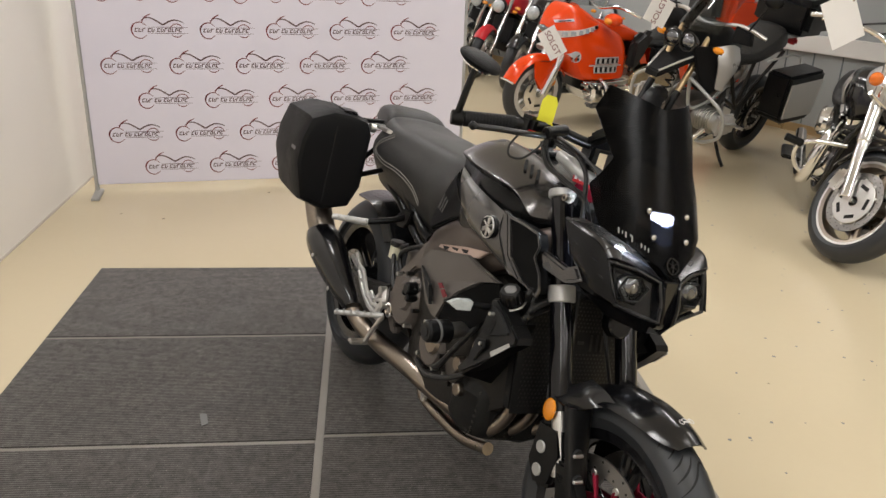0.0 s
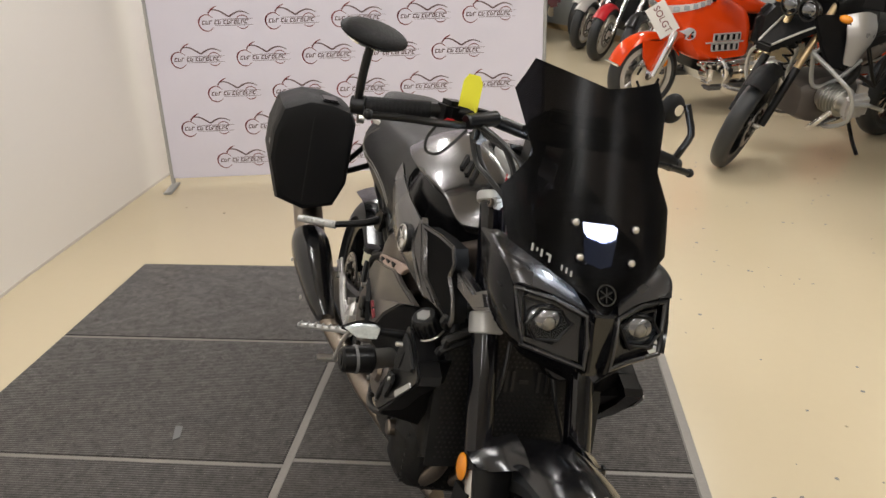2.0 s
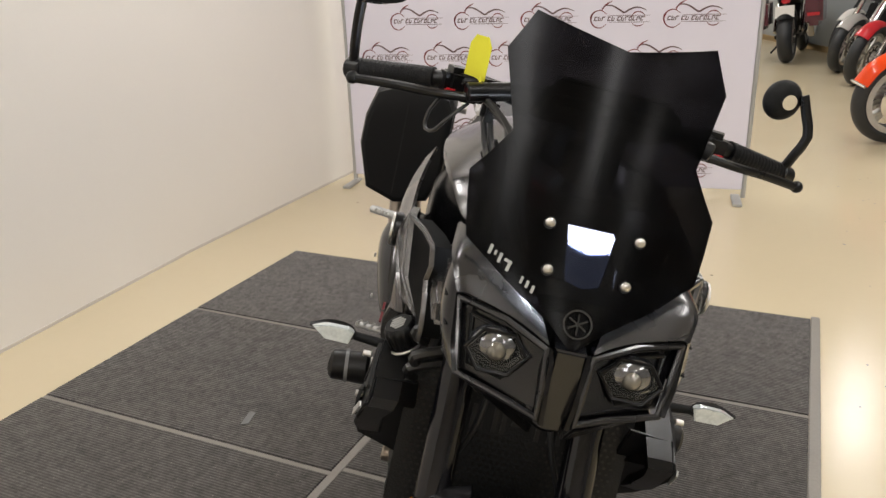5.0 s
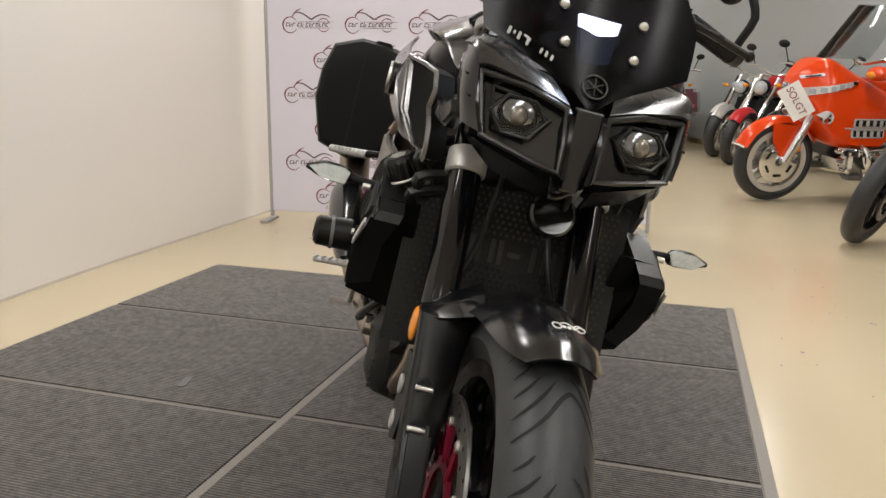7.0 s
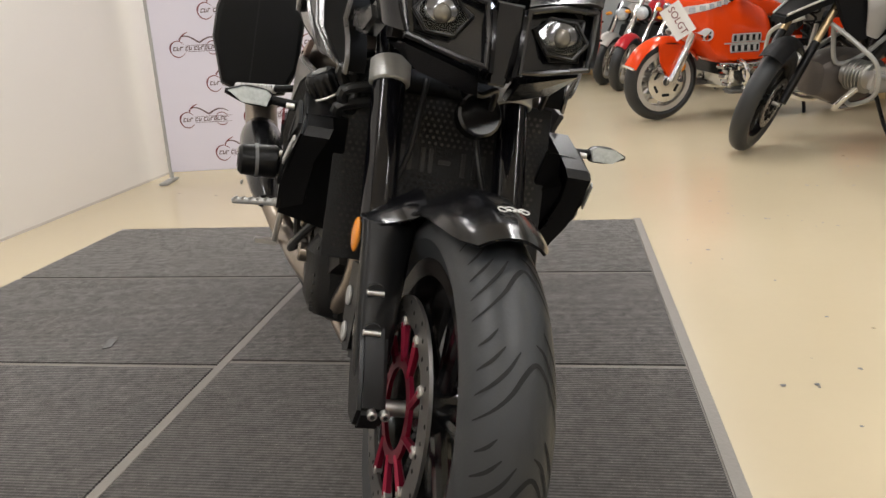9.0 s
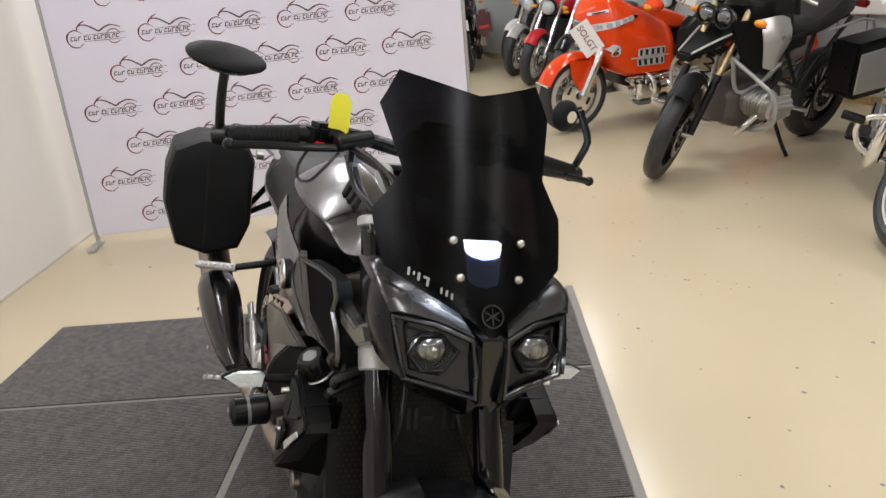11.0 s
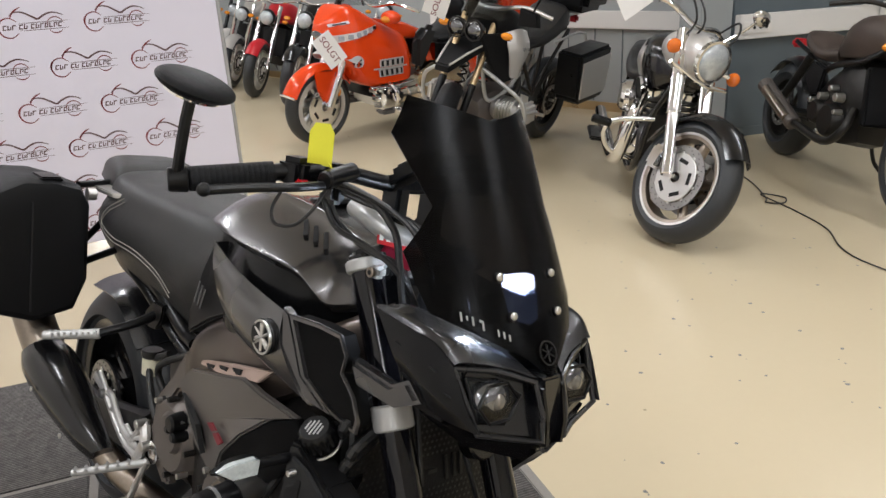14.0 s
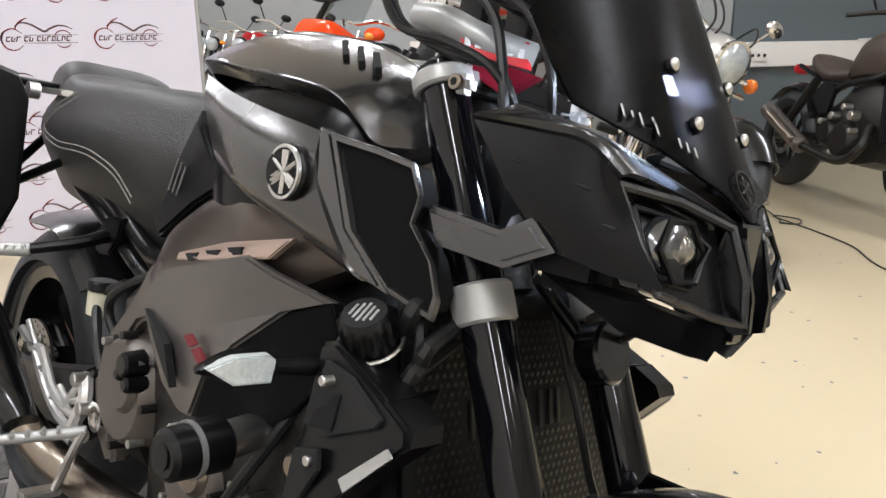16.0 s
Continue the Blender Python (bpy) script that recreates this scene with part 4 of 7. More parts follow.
    damp = tube([(-0.475, -0.085, 1.035), (-0.43, -0.095, 1.028), (-0.385, -0.085, 1.012), (-0.335, -0.045, 1.0)], 0.017, 20, 5)
    dm = part("damper_body", swung(damp), "silver", B, "silver steering damper cylinder")
    st = shell([(-0.396, -0.105, 1.020), (-0.392, -0.105, 0.992), (-0.328, -0.062, 0.985), (-0.334, -0.062, 1.014)], (0, 0.006, 0), 0.001)
    stk = part("damper_sticker", swung(st), "redtag", dm, "red sticker with white lettering bars")
    bars = bmesh.new()
    for k in range(6):
        box((-0.386 + 0.0098 * k, -0.1015 + 0.0066 * k, 1.0035 - 0.0006 * k), (0.0065, 0.001, 0.0095 if k != 2 else 0.003), 0, Matrix.Rotation(radians(34), 4, "Z"), bars)
    part("lettering", swung(bars), "white", stk)
    red = shell([(-0.380, -0.10, 0.992), (-0.392, -0.10, 0.975), (-0.35, -0.07, 0.955), (-0.320, -0.055, 0.980)], (0, 0.014, 0), 0.002)
    part("damper_bracket", swung(red), "red", B, "red anodised bracket")

    # tank, side panels and scoops
    tank = [(-0.396, 0.088, 0.890, 0.056, 0.912, 0.918), (-0.414, 0.120, 0.887, 0.066, 0.938, 0.944), (-0.436, 0.152, 0.884, 0.071, 0.959, 0.963), (-0.450, 0.169, 0.901, 0.073, 0.968, 0.971), (-0.468, 0.182, 0.922, 0.074, 0.978, 0.979), (-0.492, 0.194, 0.934, 0.075, 0.988, 0.987), (-0.55, 0.207, 0.942, 0.078, 1.006, 1.000), (-0.63, 0.215, 0.949, 0.084, 1.016, 1.008), (-0.70, 0.212, 0.956, 0.087, 1.020, 1.012), (-0.76, 0.196, 0.958, 0.084, 1.014, 1.006), (-0.805, 0.162, 0.952, 0.072, 0.996, 0.990), (-0.845, 0.12, 0.925, 0.055, 0.955, 0.950)]
    half = [[(ey - 0.014, ez - 0.016), (ey - 0.001, ez - 0.003), (ey - 0.004, ez + 0.004), ((ey * 2 + my) / 3, ez * 0.667 + mz * 0.333 + 0.008), ((ey + my * 2) / 3, ez * 0.333 + mz * 0.667 + 0.008), (my + 0.006, mz - 0.002), (my - 0.003, mz + 0.001), (my * 0.5, cz)] for x, ey, ez, my, mz, cz in tank]
    rows = [[*((t[0], -y, z) for y, z in h), (t[0], 0, t[5] - 0.002), *((t[0], y, z) for y, z in h[::-1])] for t, h in zip(tank, half)]
    tk = part("tank_cover", patch(rows, 5, 3, 0.010), "paint", B, "gunmetal tank cover with three vents", 40)
    part("filler_cap", rod((-0.66, 0, 1.006), (-0.662, 0, 1.018), 0.045, seg=28, bevel=0.003), "plastic", tk, "black filler cap")
    for s in (-1, 1):
        for k in range(3):
            c = V(-0.540 + 0.0260 * k, (0.134 - 0.0038 * k) * s, 0.981 - 0.006 * k)
            n, d = V(0.27, 0.45 * s, 0.85).normalized(), V(0.038, 0.024 * s, -0.023)
            d = (d - n * d.dot(n)).normalized()
            T = Matrix((n.cross(d), n, d)).transposed().to_4x4()
            part("vent_slot", box(c, (0.0080, 0.022, 0.044), 0.0008, T), "groove", tk, "narrow black vent slot")
    inner = [[(x, -0.19 * k, 0.93), (x, -0.215 * k, 0.86), (x, -0.17 * k, 0.74), (x, 0.17 * k, 0.74), (x, 0.215 * k, 0.86), (x, 0.19 * k, 0.93)] for x, k in ((-0.34, 0.20), (-0.42, 0.46), (-0.475, 0.84), (-0.55, 1.0), (-0.66, 1.0), (-0.80, 0.66), (-0.92, 0.45))]
    part("airbox", loft(inner, 4, 3), "recess", B, "gloss black tank recess")
    panel = patch([[(-0.682, -0.230, 0.935), (-0.60, -0.240, 0.915), (-0.52, -0.244, 0.901), (-0.420, -0.243, 0.886)], [(-0.640, -0.252, 0.898), (-0.57, -0.262, 0.880), (-0.49, -0.265, 0.860), (-0.400, -0.256, 0.838)], [(-0.602, -0.246, 0.832), (-0.53, -0.256, 0.810), (-0.45, -0.252, 0.790), (-0.362, -0.232, 0.760)], [(-0.585, -0.21, 0.818), (-0.51, -0.21, 0.796), (-0.43, -0.205, 0.776), (-0.345, -0.20, 0.744)]], 5, 6, 0.006)
    pr, pl = both("side_panel", panel, "paint", B, "gunmetal side panel with a round badge")
    for s, p in ((-1, pr), (1, pl)):
        dsk = rod((-0.439, 0.252 * s, 0.840), (-0.437, 0.2670 * s, 0.840), 0.029, seg=30, bevel=0.002)
        bd = part("badge", dsk, "plastic", p, "round black badge with a silver star")
        em = lathe([(0.0245, -0.002), (0.0275, -0.002), (0.0275, 0.002), (0.0245, 0.002)], 32)
        for k in range(3):
            a = radians(60 * k + 90)
            rod((0.022 * math.cos(a), 0, 0.022 * math.sin(a)), (-0.022 * math.cos(a), 0, -0.022 * math.sin(a)), 0.0026, seg=6, bm=em)
        for k in range(3):
            a = radians(120 * k + 90)
            for da in (-0.35, 0.35):
                rod((0.008 * math.cos(a + da), 0, 0.008 * math.sin(a + da)), (0.022 * math.cos(a + da * 0.55), 0, 0.022 * math.sin(a + da * 0.55)), 0.0021, seg=6, bm=em)
        em.transform(Matrix.Translation((-0.437, 0.2677 * s, 0.840)))
        part("emblem", em, "alu", bd, "silver star emblem in a ring")
    edge = [(-0.402, -0.243, 0.886), (-0.365, -0.215, 0.879), (-0.328, -0.197, 0.870), (-0.316, -0.192, 0.842), (-0.318, -0.196, 0.812), (-0.288, -0.190, 0.778), (-0.276, -0.187, 0.745), (-0.280, -0.187, 0.725), (-0.335, -0.197, 0.740), (-0.368, -0.232, 0.795)]
    both("scoop_rim", frame_ring(edge, 0.91, (0, 0.006, 0), 0.002), "paint", B, "gunmetal air scoop frame")
    both("scoop_filler", shell([(-0.424, -0.243, 0.890), (-0.402, -0.246, 0.886), (-0.368, -0.235, 0.797), (-0.332, -0.202, 0.738), (-0.362, -0.230, 0.757), (-0.400, -0.256, 0.836)], (0, 0.015, 0), 0.003), "paint", B)
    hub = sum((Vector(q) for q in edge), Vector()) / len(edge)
    # shallow sheet whose blackness stands for the scoop's shaded depth
    both("scoop_liner", shell([hub + (Vector(q) - hub) * 0.925 + V(-0.002, 0.004, 0) for q in edge], (-0.006, 0.03, 0), 0), "void", B, "black scoop liner with the recess shade in its colour")
    both("scoop_step", shell([(-0.362, -0.205, 0.840), (-0.324, -0.192, 0.838), (-0.320, -0.190, 0.802), (-0.326, -0.192, 0.776), (-0.348, -0.202, 0.774), (-0.338, -0.198, 0.806)], (0, 0.03, 0), 0.005), "plastic", B)
    both("scoop_step", shell([(-0.338, -0.196, 0.770), (-0.304, -0.186, 0.770), (-0.296, -0.184, 0.748), (-0.322, -0.190, 0.745)], (0, 0.03, 0), 0.005), "plastic", B)
    both("cowl_stay", shell([(-0.318, -0.186, 0.833), (-0.229, -0.178, 0.823), (-0.200, -0.172, 0.840), (-0.172, -0.169, 0.814), (-0.221, -0.176, 0.790), (-0.300, -0.184, 0.796)], (0, 0.022, 0), 0.006), "paint", B, "angular stay between scoop and headlight cowl")

    # headlight cowl
    cowl = patch([[(-0.292, -0.163, 0.920), (-0.206, -0.166, 0.914), (-0.160, -0.162, 0.908), (-0.130, -0.152, 0.885)], [(-0.286, -0.158, 0.925), (-0.203, -0.156, 0.922), (-0.158, -0.150, 0.913), (-0.126, -0.137, 0.887)], [(-0.253, -0.150, 0.934), (-0.199, -0.124, 0.924), (-0.155, -0.108, 0.907), (-0.112, -0.085, 0.877)], [(-0.235, -0.120, 0.926), (-0.185, -0.092, 0.912), (-0.140, -0.072, 0.894), (-0.098, -0.052, 0.868)], [(-0.22, -0.07, 0.912), (-0.17, -0.055, 0.900), (-0.125, -0.042, 0.882), (-0.082, -0.028, 0.860)]], 4, 5, 0.005)
    # the top's bright highlight is put into its lighter base colour
    both("cowl_top", cowl, "cowltop", B, "gunmetal headlight cowl top with the highlight in its colour")
    side = patch([[(-0.292, -0.163, 0.920), (-0.206, -0.166, 0.914), (-0.160, -0.162, 0.908), (-0.130, -0.153, 0.885)], [(-0.262, -0.168, 0.893), (-0.195, -0.170, 0.885), (-0.150, -0.165, 0.872), (-0.112, -0.150, 0.855)], [(-0.228, -0.168, 0.856), (-0.180, -0.170, 0.850), (-0.135, -0.163, 0.838), (-0.098, -0.147, 0.830)], [(-0.180, -0.160, 0.814), (-0.150, -0.160, 0.810), (-0.122, -0.154, 0.805), (-0.078, -0.138, 0.801)]], 4, 5, 0.006)
    # the flank's shade is put into its near-black base colour
    both("cowl_side", side, "cowlpaint", B, "gunmetal cowl side with shade in its colour and two creases")
    for k in range(2):
        both("cowl_crease", rod((-0.234 + 0.032 * k, -0.1695 - 0.001 * k, 0.888 - 0.026 * k), (-0.147 + 0.027 * k, -0.1655 + 0.007 * k, 0.872 - 0.029 * k), 0.0015, seg=6), "groove", B)
    frame_r = [(-0.133, -0.149, 0.880), (-0.108, -0.085, 0.874), (-0.081, -0.030, 0.858), (-0.062, -0.026, 0.815), (-0.056, -0.024, 0.775), (-0.072, -0.060, 0.780), (-0.086, -0.132, 0.797)]
    both("lamp_rim", tube([*frame_r, frame_r[0]], 0.0048, 8, 1), "cowltop", B, "gunmetal rim round the headlight")
    both("lamp_panel", shell([(x - 0.016, y, z) for x, y, z in frame_r], (-0.02, 0, 0), 0.002), "gloss", B, "black headlight surround")
    inset = [(-0.126, -0.128, 0.864), (-0.108, -0.078, 0.858), (-0.092, -0.045, 0.838), (-0.090, -0.075, 0.800), (-0.100, -0.120, 0.806)]
    both("lamp_bezel", tube([*inset, inset[0]], 0.0028, 6, 1), "plastic", B)
    for s in (-1, 1):
        bowl = ball((-0.112, 0.088 * s, 0.832), 1, (0.022, 0.038, 0.030), 22)
        lp = part("headlight", bowl, "bezel", B, "round projector headlight behind a clear hexagonal lens")
        part("projector", ball((-0.098, 0.088 * s, 0.833), 0.015, (0.9, 1, 1), 16), "proj", lp, "glass projector lens")
        hexa = [V(-0.094 - 0.25 * 0.029 * math.sin(radians(60 * k)), 0.088 * s + 0.040 * math.cos(radians(60 * k)), 0.832 + 0.029 * math.sin(radians(60 * k))) for k in range(7)]
        part("lens_rim", tube(hexa, 0.0028, 6, 1), "plastic", lp)
        gl = shell(hexa[:-1], (-0.002, 0, 0), 0)
        part("lens", gl, "glass", lp, "clear lens")
    part("wiring_connector", rod((-0.172, -0.075, 0.776), (-0.168, -0.035, 0.768), 0.011, seg=14, bevel=0.003), "silver", B, "small silver connector under the cowl")
    for k, (y0, z0) in enumerate(((-0.10, 0.79), (-0.03, 0.765), (0.05, 0.78))):
        part("wiring", tube([(-0.18, y0, z0), (-0.15, y0 + 0.03, z0 - 0.03), (-0.17, y0 + 0.06, z0 - 0.02), (-0.21, y0 + 0.07, z0 - 0.05)], 0.005, 8, 5), "cable", B)
    spine = shell([(-0.074, -0.020, 0.864), (-0.074, 0.020, 0.864), (-0.058, 0.018, 0.80), (-0.070, 0.012, 0.752), (-0.070, -0.012, 0.752), (-0.058, -0.018, 0.80)], (-0.05, 0, 0), 0.003)
    part("cowl_spine", spine, "gloss", B, "black central spine of the cowl")
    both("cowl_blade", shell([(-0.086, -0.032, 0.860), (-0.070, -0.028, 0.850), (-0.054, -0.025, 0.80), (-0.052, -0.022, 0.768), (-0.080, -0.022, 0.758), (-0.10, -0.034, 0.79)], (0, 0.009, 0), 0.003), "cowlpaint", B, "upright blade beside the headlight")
    both("cowl_fang", shell([(-0.186, -0.145, 0.788), (-0.100, -0.130, 0.786), (-0.066, -0.030, 0.762), (-0.080, -0.022, 0.732), (-0.098, -0.035, 0.735), (-0.134, -0.10, 0.754)], (-0.016, 0.004, 0.006), 0.003), "gloss", B, "black lower fang of the cowl")
    part("cowl_back", box((-0.178, 0, 0.840), (0.09, 0.285, 0.125), 0.015), "matte", B)

    # tinted screen
    def scr(y, z, off=0.0):
        return V(-0.078 - 0.555 * (z - 0.869) - 2.76 * y * y + off, y, z)

    lev = [(0.866, 0.006), (0.888, 0.034), (0.916, 0.094), (0.944, 0.156), (0.98, 0.164), (1.02, 0.170), (1.05, 0.148), (1.085, 0.125), (1.13, 0.139), (1.18, 0.155), (1.208, 0.140)]
    rows = [[scr(w * k / 8, z) for k in range(-8, 9)] for z, w in lev]
    rows.append([scr(0.126 * k / 8, 1.212 + 0.024 * abs(k) / 8) for k in range(-8, 9)])
    bm = skin(rows)
    bmesh.ops.solidify(bm, geom=bm.faces[:], thickness=0.004)
    screen = part("windscreen", bm, "screen", B, "dark smoked acrylic windscreen", 60)
    for y, z in ((-0.057, 0.995), (0.06, 0.994), (-0.049, 0.944), (0.051, 0.943)):
        c = scr(y, z)
        bolt = ball(c + V(0.003, 0, 0.002), 0.0068, (0.6, 1, 1), 14)
        part("screen_bolt", bolt, "alu", screen, "silver screen bolt")
        part("bolt_washer", rod(c + V(-0.001, 0, 0), c + V(0.003, 0, 0.002), 0.0080, seg=18), "plastic", screen)
    em = lathe([(0.0165, -0.0008), (0.0185, -0.0008), (0.0185, 0.0008), (0.0165, 0.0008)], 30)
    for k in range(3):
        a = radians(60 * k + 90)
        rod((0.013 * math.cos(a), 0, 0.013 * math.sin(a)), (-0.013 * math.cos(a), 0, -0.013 * math.sin(a)), 0.0012, seg=5, bm=em)
    em.transform(Matrix.Translation(scr(0, 0.896, 0.0035)) @ Matrix.Rotation(radians(-29), 4, "Y") @ Matrix.Rotation(radians(90), 4, "Z"))
    part("screen_emblem", em, "iron", screen, "faint round emblem on the screen")
    bars = bmesh.new()
    for y, z, w, h in ((-0.122, 0.9440, 0.0042, 0.0130), (-0.1150, 0.9425, 0.0030, 0.0060), (-0.1085, 0.9390, 0.0042, 0.0130), (-0.0975, 0.9390, 0.0120, 0.0036), (-0.0965, 0.9330, 0.0040, 0.0120), (-0.0775, 0.9250, 0.0032, 0.0095), (-0.0700, 0.9225, 0.0036, 0.0095), (-0.0625, 0.9190, 0.0036, 0.0095)):
        box(scr(y, z, 0.0035), (0.0012, w, h), 0, Matrix.Rotation(radians(22), 4, "Z") @ Matrix.Rotation(radians(-29), 4, "Y") @ Matrix.Rotation(radians(-24), 4, "X"), bars)
    part("lettering", bars, "silver", screen, "pale lettering bars")
    lampb = shell([(-0.160, -0.030, 0.992), (-0.160, 0.030, 0.992), (-0.152, 0.027, 0.975), (-0.149, 0.0, 0.968), (-0.152, -0.027, 0.975)], (-0.02, 0, 0), 0.002)
    part("position_lamp", lampb, "lamp", B, "lit white position lamp behind the screen")
    part("lamp_guide", shell([(-0.150, -0.028, 0.973), (-0.147, 0, 0.966), (-0.150, 0.028, 0.973), (-0.134, 0.022, 0.932), (-0.128, 0.0, 0.927), (-0.134, -0.022, 0.932)], (-0.02, 0, 0), 0.002), M["guide"], B, "pale light guide under the lamp")

    # radiator, shrouds and engine
    rad = box((-0.315, 0, 0.575), (0.035, 0.36, 0.29), 0.006, Matrix.Rotation(radians(-14), 4, "Y"))
    ra = part("radiator", rad, "matte", B, "black radiator behind a pierced guard")
    part("radiator_guard", box((-0.290, 0, 0.580), (0.004, 0.37, 0.30), 0.001, Matrix.Rotation(radians(-14), 4, "Y")), "mesh", ra, "black pierced guard")
    hx = bmesh.new()
    for i in range(31):
        for j in range(27):
            y, v = -0.165 + 0.011 * i + (0.0055 if j % 2 else 0), -0.13 + 0.010 * j
            if abs(y) < 0.10 and 0.0 < v < 0.06 or abs(y) > 0.17:
                continue
            c = Matrix.Translation((-0.290, 0, 0.580)) @ Matrix.Rotation(radians(-14), 4, "Y") @ V(0.0028, y, v)
            ring = [hx.verts.new(c + V(0, 0.0031 * math.cos(radians(60 * k + 30)), 0.0031 * math.sin(radians(60 * k + 30)))) for k in range(6)]
            hx.faces.new(ring)
    tagged(part("guard_perforation", hx, "perf", ra), kind="stuff")
    lb = bmesh.new()
    for k, y in enumerate((-0.085, -0.072, -0.058, -0.036, -0.022, 0.002, 0.035, 0.055, 0.07)):
        box(Matrix.Translation((-0.290, 0, 0.580)) @ Matrix.Rotation(radians(-14), 4, "Y") @ V(0.004, y, 0.03), (0.003, 0.008 if k != 5 else 0.022, 0.042 if k != 5 else 0.008), 0.001, Matrix.Rotation(radians(-14), 4, "Y"), lb)
    part("lettering", lb, "perf", ra, "raised lettering bars on the guard")
    shroud = shell([(-0.380, -0.234, 0.680), (-0.354, -0.240, 0.688), (-0.260, -0.240, 0.652), (-0.236, -0.240, 0.641), (-0.230, -0.245, 0.626), (-0.274, -0.260, 0.580), (-0.330, -0.262, 0.520), (-0.392, -0.260, 0.468), (-0.418, -0.258, 0.474), (-0.378, -0.260, 0.525), (-0.370, -0.252, 0.594)], (0, 0.045, 0), 0.005)
    sh_r, sh_l = both("radiator_shroud", shroud, "plastic", B, "black angular radiator shroud")
    for s, p in ((-1, sh_r), (1, sh_l)):
        part("shroud_face", shell([(-0.268, 0.236 * s, 0.655), (-0.232, 0.236 * s, 0.640), (-0.228, 0.240 * s, 0.626), (-0.272, 0.256 * s, 0.578), (-0.39, 0.256 * s, 0.466), (-0.372, 0.17 * s, 0.45), (-0.300, 0.165 * s, 0.58), (-0.268, 0.17 * s, 0.66)], (-0.006, 0, 0), 0.002), "plastic", p)
        # pockets are not sunk: black plates on the panel paint their shade
        part("shroud_pocket", shell([(-0.353, 0.2475 * s, 0.670), (-0.315, 0.2475 * s, 0.665), (-0.266, 0.2475 * s, 0.640), (-0.268, 0.2495 * s, 0.632), (-0.335, 0.2585 * s, 0.600), (-0.360, 0.2565 * s, 0.606)], (0, -0.006 * s, 0), 0.001), "groove", p, "shaded pocket of the shroud as a flat black plate")
        part("shroud_pocket", shell([(-0.364, 0.2615 * s, 0.580), (-0.328, 0.2625 * s, 0.592), (-0.322, 0.2645 * s, 0.574), (-0.345, 0.2655 * s, 0.530), (-0.370, 0.264 * s, 0.520)], (0, -0.006 * s, 0), 0.001), "groove", p)
        part("shroud_web", shell([(-0.348, 0.2500 * s, 0.640), (-0.318, 0.2505 * s, 0.648), (-0.318, 0.2570 * s, 0.612), (-0.352, 0.2580 * s, 0.606)], (0, -0.004 * s, 0), 0.001), "matte", p)
        part("grey_stripe", shell([(-0.291, 0.2635 * s, 0.578), (-0.246, 0.2535 * s, 0.622), (-0.239, 0.2525 * s, 0.616), (-0.282, 0.2635 * s, 0.569)], (0, -0.003 * s, 0), 0), "silver", p, "silver stripe")
        for x, z in ((-0.330, 0.658), (-0.336, 0.578)):
            part("screw", rod((x, 0.254 * s, z), (x, 0.268 * s, z), 0.0052, seg=12, bevel=0.001), "alu", p)
        ind = loft([[(-0.382, s * 0.288, 0.660), (-0.377, s * 0.288, 0.667), (-0.372, s * 0.288, 0.660), (-0.377, s * 0.288, 0.653)], [(-0.398, s * 0.302, 0.660), (-0.384, s * 0.302, 0.675), (-0.366, s * 0.302, 0.660), (-0.384, s * 0.302, 0.645)], [(-0.400, s * 0.335, 0.662), (-0.384, s * 0.335, 0.677), (-0.368, s * 0.335, 0.662), (-0.384, s * 0.335, 0.646)], [(-0.384, s * 0.368, 0.662), (-0.380, s * 0.368, 0.666), (-0.376, s * 0.368, 0.662), (-0.380, s * 0.368, 0.658)]], 4, 2)
        iv = part("indicator", ind, "plastic", B, "slim black indicator with a clear lens")
        part("indicator_lens", shell([(-0.368, s * 0.292, 0.668), (-0.3635, s * 0.302, 0.675), (-0.3625, s * 0.338, 0.675), (-0.370, s * 0.363, 0.664), (-0.362, s * 0.338, 0.649), (-0.3625, s * 0.298, 0.648)], (-0.012, 0, 0), 0.002), "clearlens", iv, "clear faceted lens")
        part("indicator_stalk", rod((-0.378, s * 0.20, 0.652), (-0.377, s * 0.292, 0.660), 0.010, 0.0075, 14, 0.002), "matte", iv)
    part("horn", rod((-0.235, 0.024, 0.695), (-0.205, 0.024, 0.705), 0.036, seg=28, bevel=0.004), "gloss", B, "round black horn")
    part("horn_stay", rod((-0.235, 0.02, 0.70), (-0.30, 0.0, 0.76), 0.008), "plastic", B)
    ca, cb = V(-0.343, -0.202, 0.688), V(-0.337, -0.222, 0.720)
    cq = (cb - ca).to_track_quat("Z", "Y").to_matrix()
    cl = (cb - ca).length
    cap = skin([[ca + cq @ V((w + (e if k % 4 < 2 else 0)) * math.cos(math.pi * k / 28), (w + (e if k % 4 < 2 else 0)) * math.sin(math.pi * k / 28), h) for k in range(56)] for h, w, e in ((0, 0.024, 0), (0.004, 0.0265, 0.0025), (cl - 0.008, 0.0265, 0.0025), (cl - 0.003, 0.0255, 0.0), (cl, 0.023, 0))], True, True)
    cp = part("coolant_cap", cap, "plastic", B, "ribbed dark cap with printed ring")
    part("cap_top", rod(cb - (cb - ca) * 0.02, cb + (cb - ca) * 0.03, 0.0225, seg=24), "groove", cp)
    for k in range(5):
        part("lettering", box(cb + (cb - ca) * 0.045 + cq @ V(0.006 * (k - 2), 0, 0), (0.0025, 0.028 - 0.006 * abs(k - 2), 0.001), 0, cq.to_4x4()), "silver", cp)
    part("cap_ring", tube([ca + cq @ V(0.033 * math.cos(math.pi * k / 12), 0.033 * math.sin(math.pi * k / 12), 0.002) for k in range(25)], 0.0025, 6, 1), "alu", cp, "bright ring under the cap")
